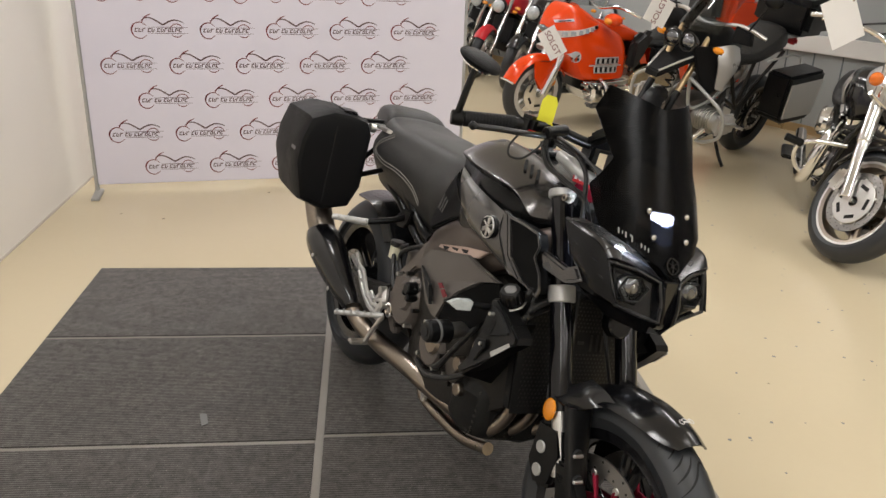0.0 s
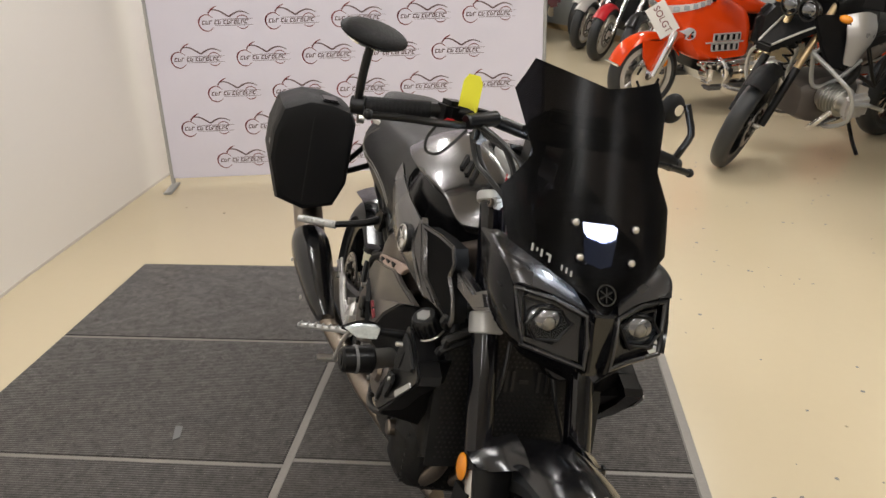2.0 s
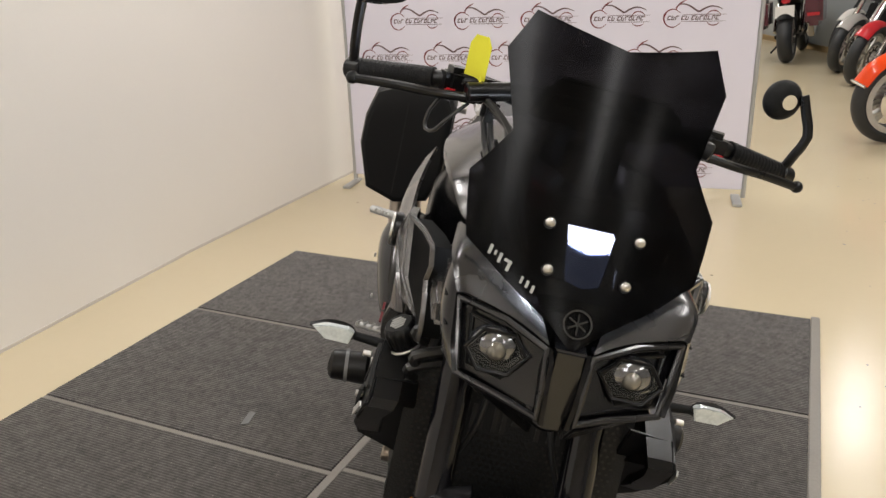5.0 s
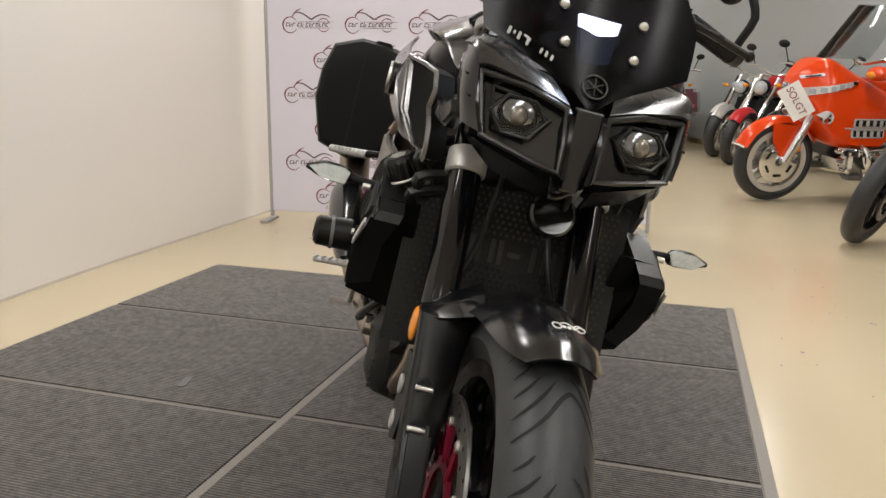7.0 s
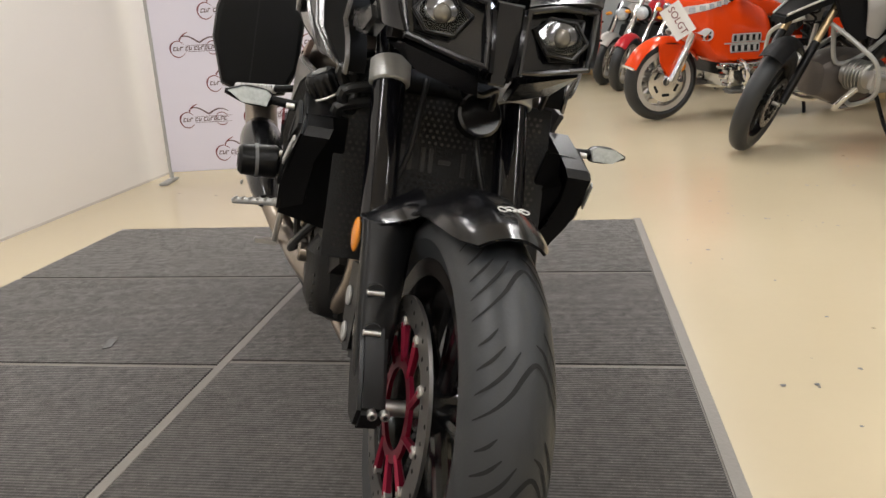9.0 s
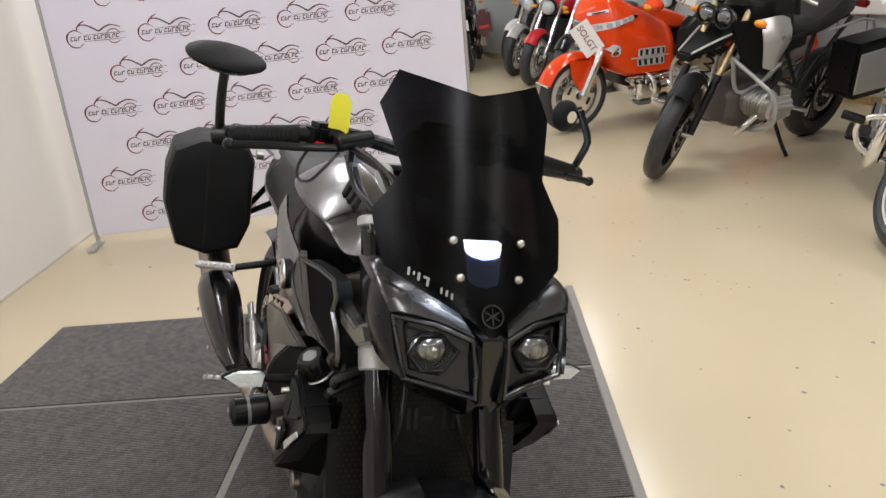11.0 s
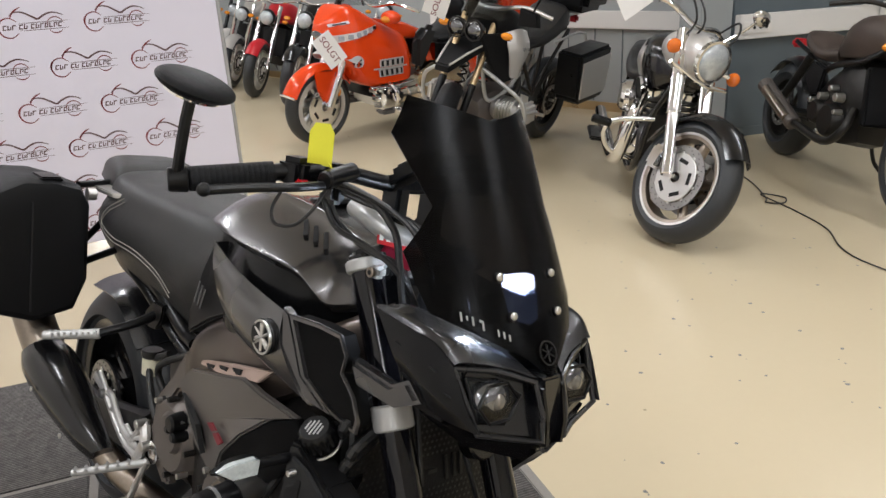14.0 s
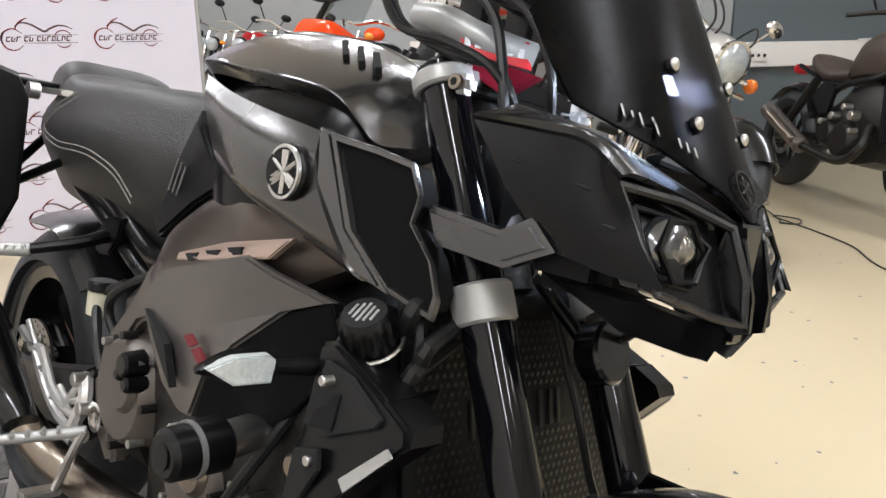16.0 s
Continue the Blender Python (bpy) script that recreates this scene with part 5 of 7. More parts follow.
    part("coolant_neck", rod((-0.352, -0.165, 0.63), (-0.338, -0.202, 0.686), 0.023, seg=16), "iron", B)
    for k, (x, y, z) in enumerate(((-0.30, -0.19, 0.735), (-0.28, -0.185, 0.70), (-0.29, -0.19, 0.672))):
        part("hose", tube([(x - 0.02, y + 0.07, z + 0.02), (x, y, z), (x - 0.03, y + 0.02, z - 0.03), (x - 0.05, y + 0.03, z + 0.02), (x - 0.11, y + 0.06, z + 0.03)], 0.009, 8), "cable", B)

    block = loft([[(x, -w, z0), (x, -w, z1), (x, w, z1), (x, w, z0)] for x, w, z0, z1 in ((-0.34, 0.14, 0.40, 0.60), (-0.42, 0.165, 0.34, 0.70), (-0.60, 0.17, 0.28, 0.72), (-0.80, 0.165, 0.28, 0.64), (-0.92, 0.12, 0.33, 0.55))], 3, 4)
    part("engine_block", block, "iron", B, "dark cast engine block")
    for c, r, y1, nm in (((-0.880, 0.462), 0.092, -0.205, "clutch_cover"), ((-0.665, 0.415), 0.075, -0.200, "generator_cover"), ((-0.55, 0.40), 0.05, -0.18, "pump_cover")):
        cv = rod((c[0], -0.14, c[1]), (c[0], y1, c[1]), r, r * 0.86, 36, 0.008)
        part_c = part(nm, cv, "bronze", B, "dull bronze round engine cover")
        part("cover_boss", rod((c[0] + 0.02, y1 + 0.002, c[1] + 0.02), (c[0] + 0.02, y1 - 0.01, c[1] + 0.02), r * 0.5, r * 0.44, 28, 0.003), "bronze" if nm != "generator_cover" else "steel", part_c)
        for k in range(8):
            a = 2 * math.pi * k / 8
            part("cover_bolt", rod((c[0] + r * 0.93 * math.cos(a), y1 + 0.02, c[1] + r * 0.93 * math.sin(a)), (c[0] + r * 0.93 * math.cos(a), y1 - 0.003, c[1] + r * 0.93 * math.sin(a)), 0.0065, seg=8), "alu" if k % 2 else "iron", part_c)
    both("frame_spar", loft([[(-0.36, -0.07, 0.90), (-0.36, -0.10, 0.87), (-0.36, -0.10, 0.80), (-0.36, -0.05, 0.82)], [(-0.51, -0.20, 0.80), (-0.51, -0.218, 0.775), (-0.50, -0.218, 0.70), (-0.50, -0.18, 0.70)], [(-0.64, -0.195, 0.805), (-0.63, -0.218, 0.775), (-0.66, -0.218, 0.67), (-0.66, -0.17, 0.67)], [(-0.775, -0.185, 0.740), (-0.770, -0.208, 0.715), (-0.77, -0.205, 0.60), (-0.77, -0.16, 0.60)], [(-0.845, -0.165, 0.672), (-0.84, -0.195, 0.650), (-0.80, -0.195, 0.57), (-0.82, -0.14, 0.57)]], 4, 3), "spar", B, "satin brown-grey frame spar")
    both("swingarm_plate", slab([(-0.847, 0.668), (-0.80, 0.66), (-0.79, 0.60), (-0.87, 0.57), (-0.93, 0.50), (-0.93, 0.40), (-0.89, 0.345), (-0.92, 0.33), (-0.975, 0.37), (-0.995, 0.44), (-0.972, 0.52), (-0.90, 0.595)], -0.192, -0.165, 0.006), "bronze", B, "dark frame plate behind the engine")
    for q, rr in (((-0.833, 0.517), 0.022), ((-0.818, 0.492), 0.014), ((-0.846, 0.500), 0.012)):
        part("sensor_housing", rod((q[0], -0.19, q[1]), (q[0], -0.226, q[1]), rr, rr * 0.85, 12, 0.004), "plastic", B, "black engine sensor")
    for sy in (-1, 1):
        pv = part("pivot_bolt", lathe([(0.017, -0.006), (0.024, -0.006), (0.024, 0.006), (0.017, 0.006)], 28, at=(-0.945, 0.200 * sy, 0.398)), "chrome", B, "chromed pivot ring")
        part("pivot_cap", rod((-0.945, 0.19 * sy, 0.398), (-0.945, 0.199 * sy, 0.398), 0.0165, seg=20), "steel", pv)
    both("pivot_hole", rod((-0.929, -0.19, 0.522), (-0.929, -0.1935, 0.522), 0.013, seg=14), "groove", B)
    cover = shell([(-0.776, -0.236, 0.634), (-0.721, -0.242, 0.680), (-0.606, -0.249, 0.714), (-0.514, -0.251, 0.741), (-0.463, -0.246, 0.731), (-0.378, -0.232, 0.720), (-0.428, -0.246, 0.700), (-0.503, -0.257, 0.640), (-0.552, -0.260, 0.588), (-0.583, -0.253, 0.532), (-0.625, -0.246, 0.524), (-0.684, -0.240, 0.541), (-0.735, -0.238, 0.588)], (0, 0.012, 0), 0.004, 0.006)
    cr, cl = both("side_cover", cover, "satin", B, "satin grey-brown angular side cover")
    # black panel paints the shade on the cover's lower facet
    part("cover_underside", shell([(-0.378, -0.230, 0.718), (-0.428, -0.245, 0.697), (-0.503, -0.256, 0.637), (-0.552, -0.258, 0.585), (-0.575, -0.250, 0.535), (-0.53, -0.215, 0.51), (-0.46, -0.200, 0.57), (-0.385, -0.195, 0.66)], (0, 0.014, 0), 0.002), "matte", cr, "shaded lower facet of the side cover as a black panel")
    part("cover_slot", shell([(-0.742, -0.2445, 0.624), (-0.645, -0.2625, 0.604), (-0.622, -0.2605, 0.556), (-0.662, -0.2525, 0.570)], (0, 0.010, 0), 0.0), "groove", cr, "black slot in the cover")
    for q in (((-0.597, 0.628), (-0.583, 0.634), (-0.566, 0.626), (-0.580, 0.619)), ((-0.576, 0.617), (-0.562, 0.624), (-0.541, 0.614), (-0.554, 0.604))):
        part("red_mark", shell([(x, -0.2645, z) for x, z in q], (0, 0.004, 0), 0), "redink", cr, "small red mark")
    gr = part("gill_frame", shell([(-0.690, -0.238, 0.700), (-0.678, -0.242, 0.712), (-0.560, -0.246, 0.747), (-0.448, -0.238, 0.772), (-0.478, -0.244, 0.744), (-0.606, -0.249, 0.716)], (0, 0.010, 0), 0.002), "strip", B, "pale copper-brown strip with three gills")
    for k in range(3):
        x, z = -0.656 + 0.047 * k, 0.709 + 0.0125 * k
        part("gill", shell([(x, -0.2440, z + 0.006), (x + 0.012, -0.2452, z - 0.001), (x + 0.034, -0.2468, z + 0.005), (x + 0.032, -0.2466, z + 0.013)], (0, 0.006, 0), 0), "groove", gr, "small dark gill")
    for s in (-1, 1):
        sl = rod((-0.52, 0.15 * s, 0.54), (-0.485, 0.275 * s, 0.538), 0.022, seg=14)
        sd = part("crash_bobbin_stay", sl, "alu", B)
        part("crash_bobbin", rod((-0.486, 0.262 * s, 0.54), (-0.480, 0.335 * s, 0.537), 0.031, 0.028, 28, 0.006), "plastic", sd, "black crash bobbin")
        part("bobbin_ring", rod((-0.483, 0.300 * s, 0.5385), (-0.4825, 0.306 * s, 0.538), 0.0315, seg=28), "dull", sd)
        part("bobbin_hole", rod((-0.480, 0.3352 * s, 0.537), (-0.480, 0.3362 * s, 0.537), 0.014, seg=20), "groove", sd)

    # exhaust, chassis and rear end
    for k, y in enumerate((-0.11, -0.04, 0.04, 0.11)):
        part("header_pipe", tube([(-0.39, y, 0.54), (-0.345, y, 0.47), (-0.35, y * 1.0, 0.37), (-0.41, y * 0.9 - 0.03, 0.29), (-0.55, y * 0.5 - 0.06, 0.255)], 0.019, 12, 6), "steel", B, "heat-tinted header pipe")
    part("collector_pipe", tube([(-0.50, -0.06, 0.255), (-0.62, -0.12, 0.262), (-0.80, -0.175, 0.282), (-0.985, -0.182, 0.262), (-1.09, -0.215, 0.285), (-1.16, -0.262, 0.36)], 0.030, 18, 6), "steel", B, "brushed steel exhaust pipe")
    part("lower_pipe", tube([(-0.82, -0.085, 0.19), (-0.78, -0.078, 0.165), (-0.60, -0.055, 0.158), (-0.46, -0.05, 0.20)], 0.019, 14, 5), "steel", B, "bright lower exhaust pipe")
    part("drain_bracket", slab([(-0.80, 0.215), (-0.775, 0.225), (-0.765, 0.175), (-0.785, 0.165)], -0.105, -0.09, 0.003), "alu", B)
    ctr = [(-1.10, -0.258, 0.338, 0.032), (-1.14, -0.268, 0.360, 0.044), (-1.21, -0.276, 0.392, 0.058), (-1.29, -0.284, 0.430, 0.070), (-1.37, -0.291, 0.466, 0.072), (-1.415, -0.295, 0.488, 0.058)]
    rings = []
    for x, y, z, r in ctr:
        rings.append([(x + r * math.sin(2 * math.pi * k / 10) * 0.75, y + r * 0.85 * math.cos(2 * math.pi * k / 10), z + r * math.sin(2 * math.pi * k / 10) * 0.75) for k in range(10)])
    mf = part("silencer_cover", loft(rings, 4, 2), "gloss", B, "black rounded silencer heat shield")
    part("silencer", tube([(-1.36, -0.285, 0.45), (-1.44, -0.30, 0.53), (-1.50, -0.315, 0.62)], 0.047, 22, 5), "steel", B, "tan-tinted steel silencer end")
    for q in ((-1.30, -0.352, 0.436), (-1.16, -0.330, 0.372)):
        part("shield_bolt", ball(q, 0.007, (1, 0.5, 1), 10), "alu", mf)
    part("swingarm", loft([[(-0.86, -0.15, 0.42), (-0.86, -0.15, 0.34), (-0.86, 0.15, 0.34), (-0.86, 0.15, 0.42)], [(-1.02, -0.15, 0.46), (-1.02, -0.15, 0.33), (-1.02, 0.15, 0.33), (-1.02, 0.15, 0.46)], [(-1.07, -0.15, 0.45), (-1.07, -0.15, 0.33), (-1.07, 0.15, 0.33), (-1.07, 0.15, 0.45)]], 3, 2), "iron", B, "dark swingarm")
    for y in (-0.04, 0.21):
        leg = loft([[(-1.02, -0.115, 0.45), (-1.02, -0.155, 0.45), (-1.02, -0.155, 0.34), (-1.02, -0.115, 0.34)], [(-1.25, -0.115, 0.39), (-1.25, -0.15, 0.39), (-1.25, -0.15, 0.30), (-1.25, -0.115, 0.30)], [(-1.45, -0.12, 0.36), (-1.45, -0.15, 0.36), (-1.45, -0.15, 0.28), (-1.45, -0.12, 0.28)]], 3, 2)
        leg.transform(Matrix.Translation((0, y, 0)))
        part("swingarm_leg", leg, "iron", B)
    rows = []
    for a in (165, 135, 105, 75, 48):
        rows.append([(-1.43 + (0.345 - 0.03 * abs(k) ** 2) * -math.cos(radians(a)), 0.105 * k - 0.04, 0.315 + (0.345 - 0.03 * abs(k) ** 2) * math.sin(radians(a))) for k in (-1, -0.6, 0, 0.6, 1)])
    part("rear_hugger", patch(rows[1:4], 5, 4, 0.004), "gloss", B, "gloss black rear hugger")
    for s in (-1, 1):
        part("subframe_tube", tube([(-0.90, 0.13 * s, 0.60), (-0.995, 0.135 * s, 0.622), (-1.178, 0.135 * s, 0.692), (-1.30, 0.13 * s, 0.722), (-1.50, 0.11 * s, 0.80)], 0.013, 12, 5), "plastic", B, "black subframe tube")
        part("subframe_tube", tube([(-0.90, 0.145 * s, 0.655), (-0.974, 0.138 * s, 0.660), (-1.10, 0.135 * s, 0.708), (-1.22, 0.13 * s, 0.738)], 0.015, 12, 5), "plastic", B)
        hang = slab([(-1.04, 0.70), (-1.10, 0.695), (-1.14, 0.66), (-1.13, 0.625), (-1.08, 0.63), (-1.05, 0.66)], 0.14 * s, 0.158 * s, 0.004)
        tube([(-1.09, 0.15 * s, 0.665), (-1.085, 0.20 * s, 0.650), (-1.090, 0.285 * s, 0.634)], 0.012, 10, 4, 0.009, hang)
        hg = part("pillion_hanger", hang, "plastic", B)
        peg = rod((-1.088, 0.275 * s, 0.634), (-1.150, 0.374 * s, 0.622), 0.0115, 0.0095, 12, 0.002)
        for k in range(8):
            c = V(-1.096, 0.288 * s, 0.635).lerp(V(-1.148, 0.370 * s, 0.625), k / 8)
            box(c, (0.024, 0.006, 0.012), 0.001, bm=peg)
        part("pillion_peg", peg, "silver", hg, "ribbed aluminium pillion footpeg")
        pl8 = part("footrest_plate", tube([(-1.005, 0.200 * s, 0.441), (-0.985, 0.206 * s, 0.415), (-1.000, 0.210 * s, 0.375), (-1.010, 0.21 * s, 0.350), (-0.970, 0.21 * s, 0.358)], 0.012, 8, 5), "castalu", B, "cut-out cast aluminium footrest plate")
        for pts, r in (([(-1.225, 0.430), (-1.156, 0.380), (-1.085, 0.352), (-1.010, 0.352)], 0.009), ([(-1.225, 0.430), (-1.190, 0.436), (-1.130, 0.388), (-1.060, 0.372), (-0.995, 0.380)], 0.008), ([(-1.190, 0.404), (-1.165, 0.408)], 0.007), ([(-1.130, 0.366), (-1.100, 0.380), (-1.070, 0.355)], 0.006), ([(-1.300, 0.446), (-1.225, 0.428)], 0.008), ([(-1.270, 0.468), (-1.215, 0.434)], 0.006), ([(-1.060, 0.370), (-1.040, 0.400), (-1.005, 0.441)], 0.0075), ([(-1.095, 0.40), (-1.050, 0.388), (-0.99, 0.415)], 0.006)):
            part("plate_web", tube([(q[0], 0.205 * s, q[1]) for q in pts], r, 8, 2), "castalu", pl8)
        for q in ((-1.005, 0.441), (-1.008, 0.353), (-1.225, 0.430), (-0.972, 0.402)):
            part("plate_bolt", rod((q[0], 0.195 * s, q[1]), (q[0], 0.222 * s, q[1]), 0.0115, seg=14, bevel=0.002), "alu", pl8)
        peg = rod((-0.955, 0.21 * s, 0.372), (-1.030, 0.345 * s, 0.345), 0.0095, 0.008, 12, 0.002)
        for k in range(6):
            box(V(-0.975, 0.245 * s, 0.372).lerp(V(-1.027, 0.338 * s, 0.352), k / 5), (0.024, 0.007, 0.008), 0.002, Matrix.Rotation(radians(22 * s), 4, "Z"), peg)
        part("footpeg", peg, "silver", pl8, "aluminium rider footpeg")
        ped = tube([(-0.955, 0.215 * s, 0.375), (-0.962, 0.225 * s, 0.337), (-0.985, 0.228 * s, 0.293), (-1.0, 0.23 * s, 0.262)], 0.0075, 8)
        box((-1.01, 0.25 * s, 0.255), (0.03, 0.06, 0.012), 0.003, bm=ped)
        part("foot_lever", ped, "alu", pl8, "aluminium foot lever")
    part("gearbox_housing", loft([[(x, -w, z0), (x, -w * 1.02, (z0 + z1) / 2), (x, -w * 0.9, z1), (x, w * 0.9, z1), (x, w * 1.02, (z0 + z1) / 2), (x, w, z0)] for x, w, z0, z1 in ((-0.90, 0.11, 0.42, 0.62), (-0.97, 0.125, 0.40, 0.62), (-1.05, 0.12, 0.40, 0.585), (-1.11, 0.09, 0.42, 0.55))], 3, 3), "satin", B, "brown-grey cast housing behind the frame")
    part("reservoir", rod((-1.066, -0.165, 0.530), (-1.066, -0.165, 0.572), 0.022, seg=18, bevel=0.003), "fluid", B, "small pale brake fluid reservoir")
    part("reservoir_cap", rod((-1.066, -0.165, 0.572), (-1.066, -0.165, 0.590), 0.025, seg=18, bevel=0.003), "plastic", B)
    bg = loft([[(x, -w * 0.15 - 0.045, z0), (x, -w - 0.0, z0 + 0.012), (x, -w - 0.012, (z0 + z1) / 2), (x, -w, z1), (x, 0.03, z1), (x, 0.03, z0)] for x, w, z0, z1 in ((-0.372, 0.135, 0.288, 0.420), (-0.392, 0.158, 0.272, 0.432), (-0.45, 0.172, 0.262, 0.430), (-0.51, 0.168, 0.262, 0.402), (-0.55, 0.145, 0.262, 0.36))], 3, 2)
    part("belly_guard", bg, "mesh", B, "black pierced belly guard")
    gd = bmesh.new()
    for i in range(4):
        for j in range(8):
            z = 0.292 + 0.0165 * j
            rod((-0.400 - 0.014 * i, -0.168, z), (-0.400 - 0.014 * i, -0.1755, z), 0.0042, seg=6, bm=gd)
            rod((-0.376, -0.128 + 0.024 * i, z), (-0.3695, -0.128 + 0.024 * i, z), 0.0042, seg=6, bm=gd)
    tagged(part("guard_perforation", gd, "perf", B), kind="stuff")
    for pts in (((-0.45, -0.17, 0.62), (-0.50, -0.21, 0.50), (-0.60, -0.20, 0.38), (-0.70, -0.17, 0.36)), ((-0.42, -0.16, 0.48), (-0.50, -0.205, 0.40), (-0.62, -0.21, 0.345), (-0.74, -0.18, 0.33)), ((-0.84, -0.16, 0.66), (-0.96, -0.18, 0.60), (-1.02, -0.17, 0.55), (-0.98, -0.16, 0.49)), ((-1.0, -0.155, 0.60), (-1.06, -0.17, 0.56), (-1.0, -0.19, 0.50), (-0.93, -0.19, 0.42))):
        part("hose", tube(pts, 0.008, 8, 6), "cable", B)
    for x, z, r in ((-0.50, 0.44, 0.022), (-0.47, 0.38, 0.02), (-0.44, 0.52, 0.016)):
        part("engine_plug", rod((x, -0.15, z), (x, -0.205, z), r, r * 0.9, 14, 0.003), "steel", B)
    part("side_stand", tube([(-0.72, 0.13, 0.27), (-0.74, 0.20, 0.17), (-0.755, 0.295, 0.085)], 0.012, 10), "plastic", B, "black side stand")

    # seat, tail and pannier
    seat = [(-0.80, 0.09, 0.80, 0.062, 0.905, 0.910), (-0.88, 0.122, 0.735, 0.085, 0.912, 0.918), (-0.945, 0.148, 0.694, 0.105, 0.917, 0.924), (-1.03, 0.160, 0.702, 0.118, 0.921, 0.928), (-1.12, 0.165, 0.712, 0.124, 0.922, 0.929), (-1.25, 0.165, 0.720, 0.128, 0.921, 0.928), (-1.36, 0.161, 0.728, 0.126, 0.922, 0.930), (-1.43, 0.152, 0.742, 0.118, 0.932, 0.940), (-1.455, 0.135, 0.765, 0.10, 0.935, 0.942)]
    rows = [[(x + 0.0, -ey * 0.78, ez - 0.03), (x, -ey - 0.016, (ez + mz) / 2 - 0.02), (x, -(ey * 0.7 + my * 0.3), mz - 0.045), (x, -my, mz - 0.004), (x, -my * 0.5, cz - 0.002), (x, 0, cz), (x, my * 0.5, cz - 0.002), (x, my, mz - 0.004), (x, (ey * 0.7 + my * 0.3), mz - 0.045), (x, ey + 0.016, (ez + mz) / 2 - 0.02), (x, ey * 0.78, ez - 0.03)] for x, ey, ez, my, mz, cz in seat]
    st = part("rider_seat", patch(rows, 6, 4, 0.02), "seat", B, "black vinyl seat with grey stitching", 60)
    for s in (-1, 1):
        for off in (0.0, 0.010):
            pts = [(-1.300, 0.1545, 0.885), (-1.362, 0.171, 0.848), (-1.382, 0.177, 0.812), (-1.30, 0.1815, 0.792), (-1.20, 0.182, 0.792), (-1.13, 0.181, 0.788), (-1.05, 0.174, 0.768), (-1.005, 0.161, 0.730)]
            part("stitching", tube([(x, (y + 0.0012) * s, z + off) for x, y, z in pts], 0.0014, 5, 6), "stitch", st)
    pill = [(-1.435, 0.120, 0.885, 0.095, 0.915, 0.920), (-1.47, 0.125, 0.890, 0.10, 0.945, 0.952), (-1.55, 0.115, 0.90, 0.088, 0.958, 0.966), (-1.64, 0.09, 0.90, 0.07, 0.945, 0.952), (-1.70, 0.06, 0.89, 0.05, 0.922, 0.930)]
    rows = [[(x, -ey, ez), (x, -my, mz), (x, 0, cz), (x, my, mz), (x, ey, ez)] for x, ey, ez, my, mz, cz in pill]
    part("pillion_seat", patch(rows, 6, 5, 0.02), "seat", B, "black vinyl pillion seat", 60)
    part("tail_cowl", loft([[(x, -w, z0), (x, -w * 0.9, z1), (x, w * 0.9, z1), (x, w, z0)] for x, w, z0, z1 in ((-1.0, 0.12, 0.72, 0.80), (-1.2, 0.13, 0.80, 0.88), (-1.42, 0.12, 0.85, 0.915), (-1.62, 0.075, 0.89, 0.94))], 4, 3), "plastic", B, "black tail section")
    part("tail_lamp", box((-1.625, 0, 0.91), (0.03, 0.10, 0.03), 0.008), "redtag", B, "red tail lamp")
    part("grab_plate", slab([(-1.28, -0.06), (-1.36, -0.16), (-1.50, -0.17), (-1.56, -0.05), (-1.56, 0.05), (-1.50, 0.17), (-1.36, 0.16), (-1.28, 0.06)], 0.884, 0.896, 0.003, "xy"), "alu", B, "metal pannier rack plate")
    both("seat_flank", shell([(-0.816, -0.160, 0.900), (-0.790, -0.178, 0.880), (-0.725, -0.192, 0.840), (-0.650, -0.203, 0.808), (-0.740, -0.200, 0.765), (-0.852, -0.188, 0.702), (-0.868, -0.180, 0.745), (-0.852, -0.165, 0.832)], (0, 0.03, 0), 0.005, 0.003), "plastic", B, "black trim panel under the seat with three creases")
    for k in range(3):
        both("trim_crease", rod((-0.785 - 0.016 * k, -0.1905 + 0.002 * k, 0.812 + 0.004 * k), (-0.800 - 0.016 * k, -0.1915 + 0.002 * k, 0.770 + 0.002 * k), 0.0018, seg=5), "dull", B)

    outline = [(-0.235, 0.945), (-0.30, 0.962), (-0.375, 0.962), (-0.455, 0.925), (-0.478, 0.84), (-0.480, 0.75), (-0.440, 0.612), (-0.345, 0.580), (-0.245, 0.606), (-0.212, 0.69), (-0.212, 0.90)]

    def ring(x, k):
        cy, cz = -0.335, 0.755
        return [(x + 0.025, cy + 0.008 + (y - cy) * k * 0.96, 0.574 + (cz + (z - cz) * k - 0.58) * 0.945) for y, z in outline]

    ca = part("pannier", loft([ring(-1.372, 0.84), ring(-1.378, 0.92), ring(-1.40, 0.965), ring(-1.46, 0.965), ring(-1.60, 0.95), ring(-1.65, 0.92), ring(-1.668, 0.83)], 1, 1), "matte", B, "black textured hard side case", 25)
    part("case_seam", box((-1.3485, -0.345, 0.745), (0.006, 0.008, 0.27), 0.002), "groove", ca)
    part("case_seam", box((-1.495, -0.345, 0.920), (0.22, 0.010, 0.006), 0.001), "groove", ca)
    part("case_badge", box((-1.405, -0.4595, 0.775), (0.045, 0.003, 0.014), 0.001, Matrix.Rotation(radians(0), 4, "Z")), "dull", ca, "small pale badge")
    part("case_latch", box((-1.405, -0.30, 0.926), (0.08, 0.05, 0.014), 0.004), "plastic", ca, "black latch")
    part("case_foot", rod((-1.45, -0.32, 0.572), (-1.45, -0.32, 0.548), 0.012, seg=10, bevel=0.002), "plastic", ca)
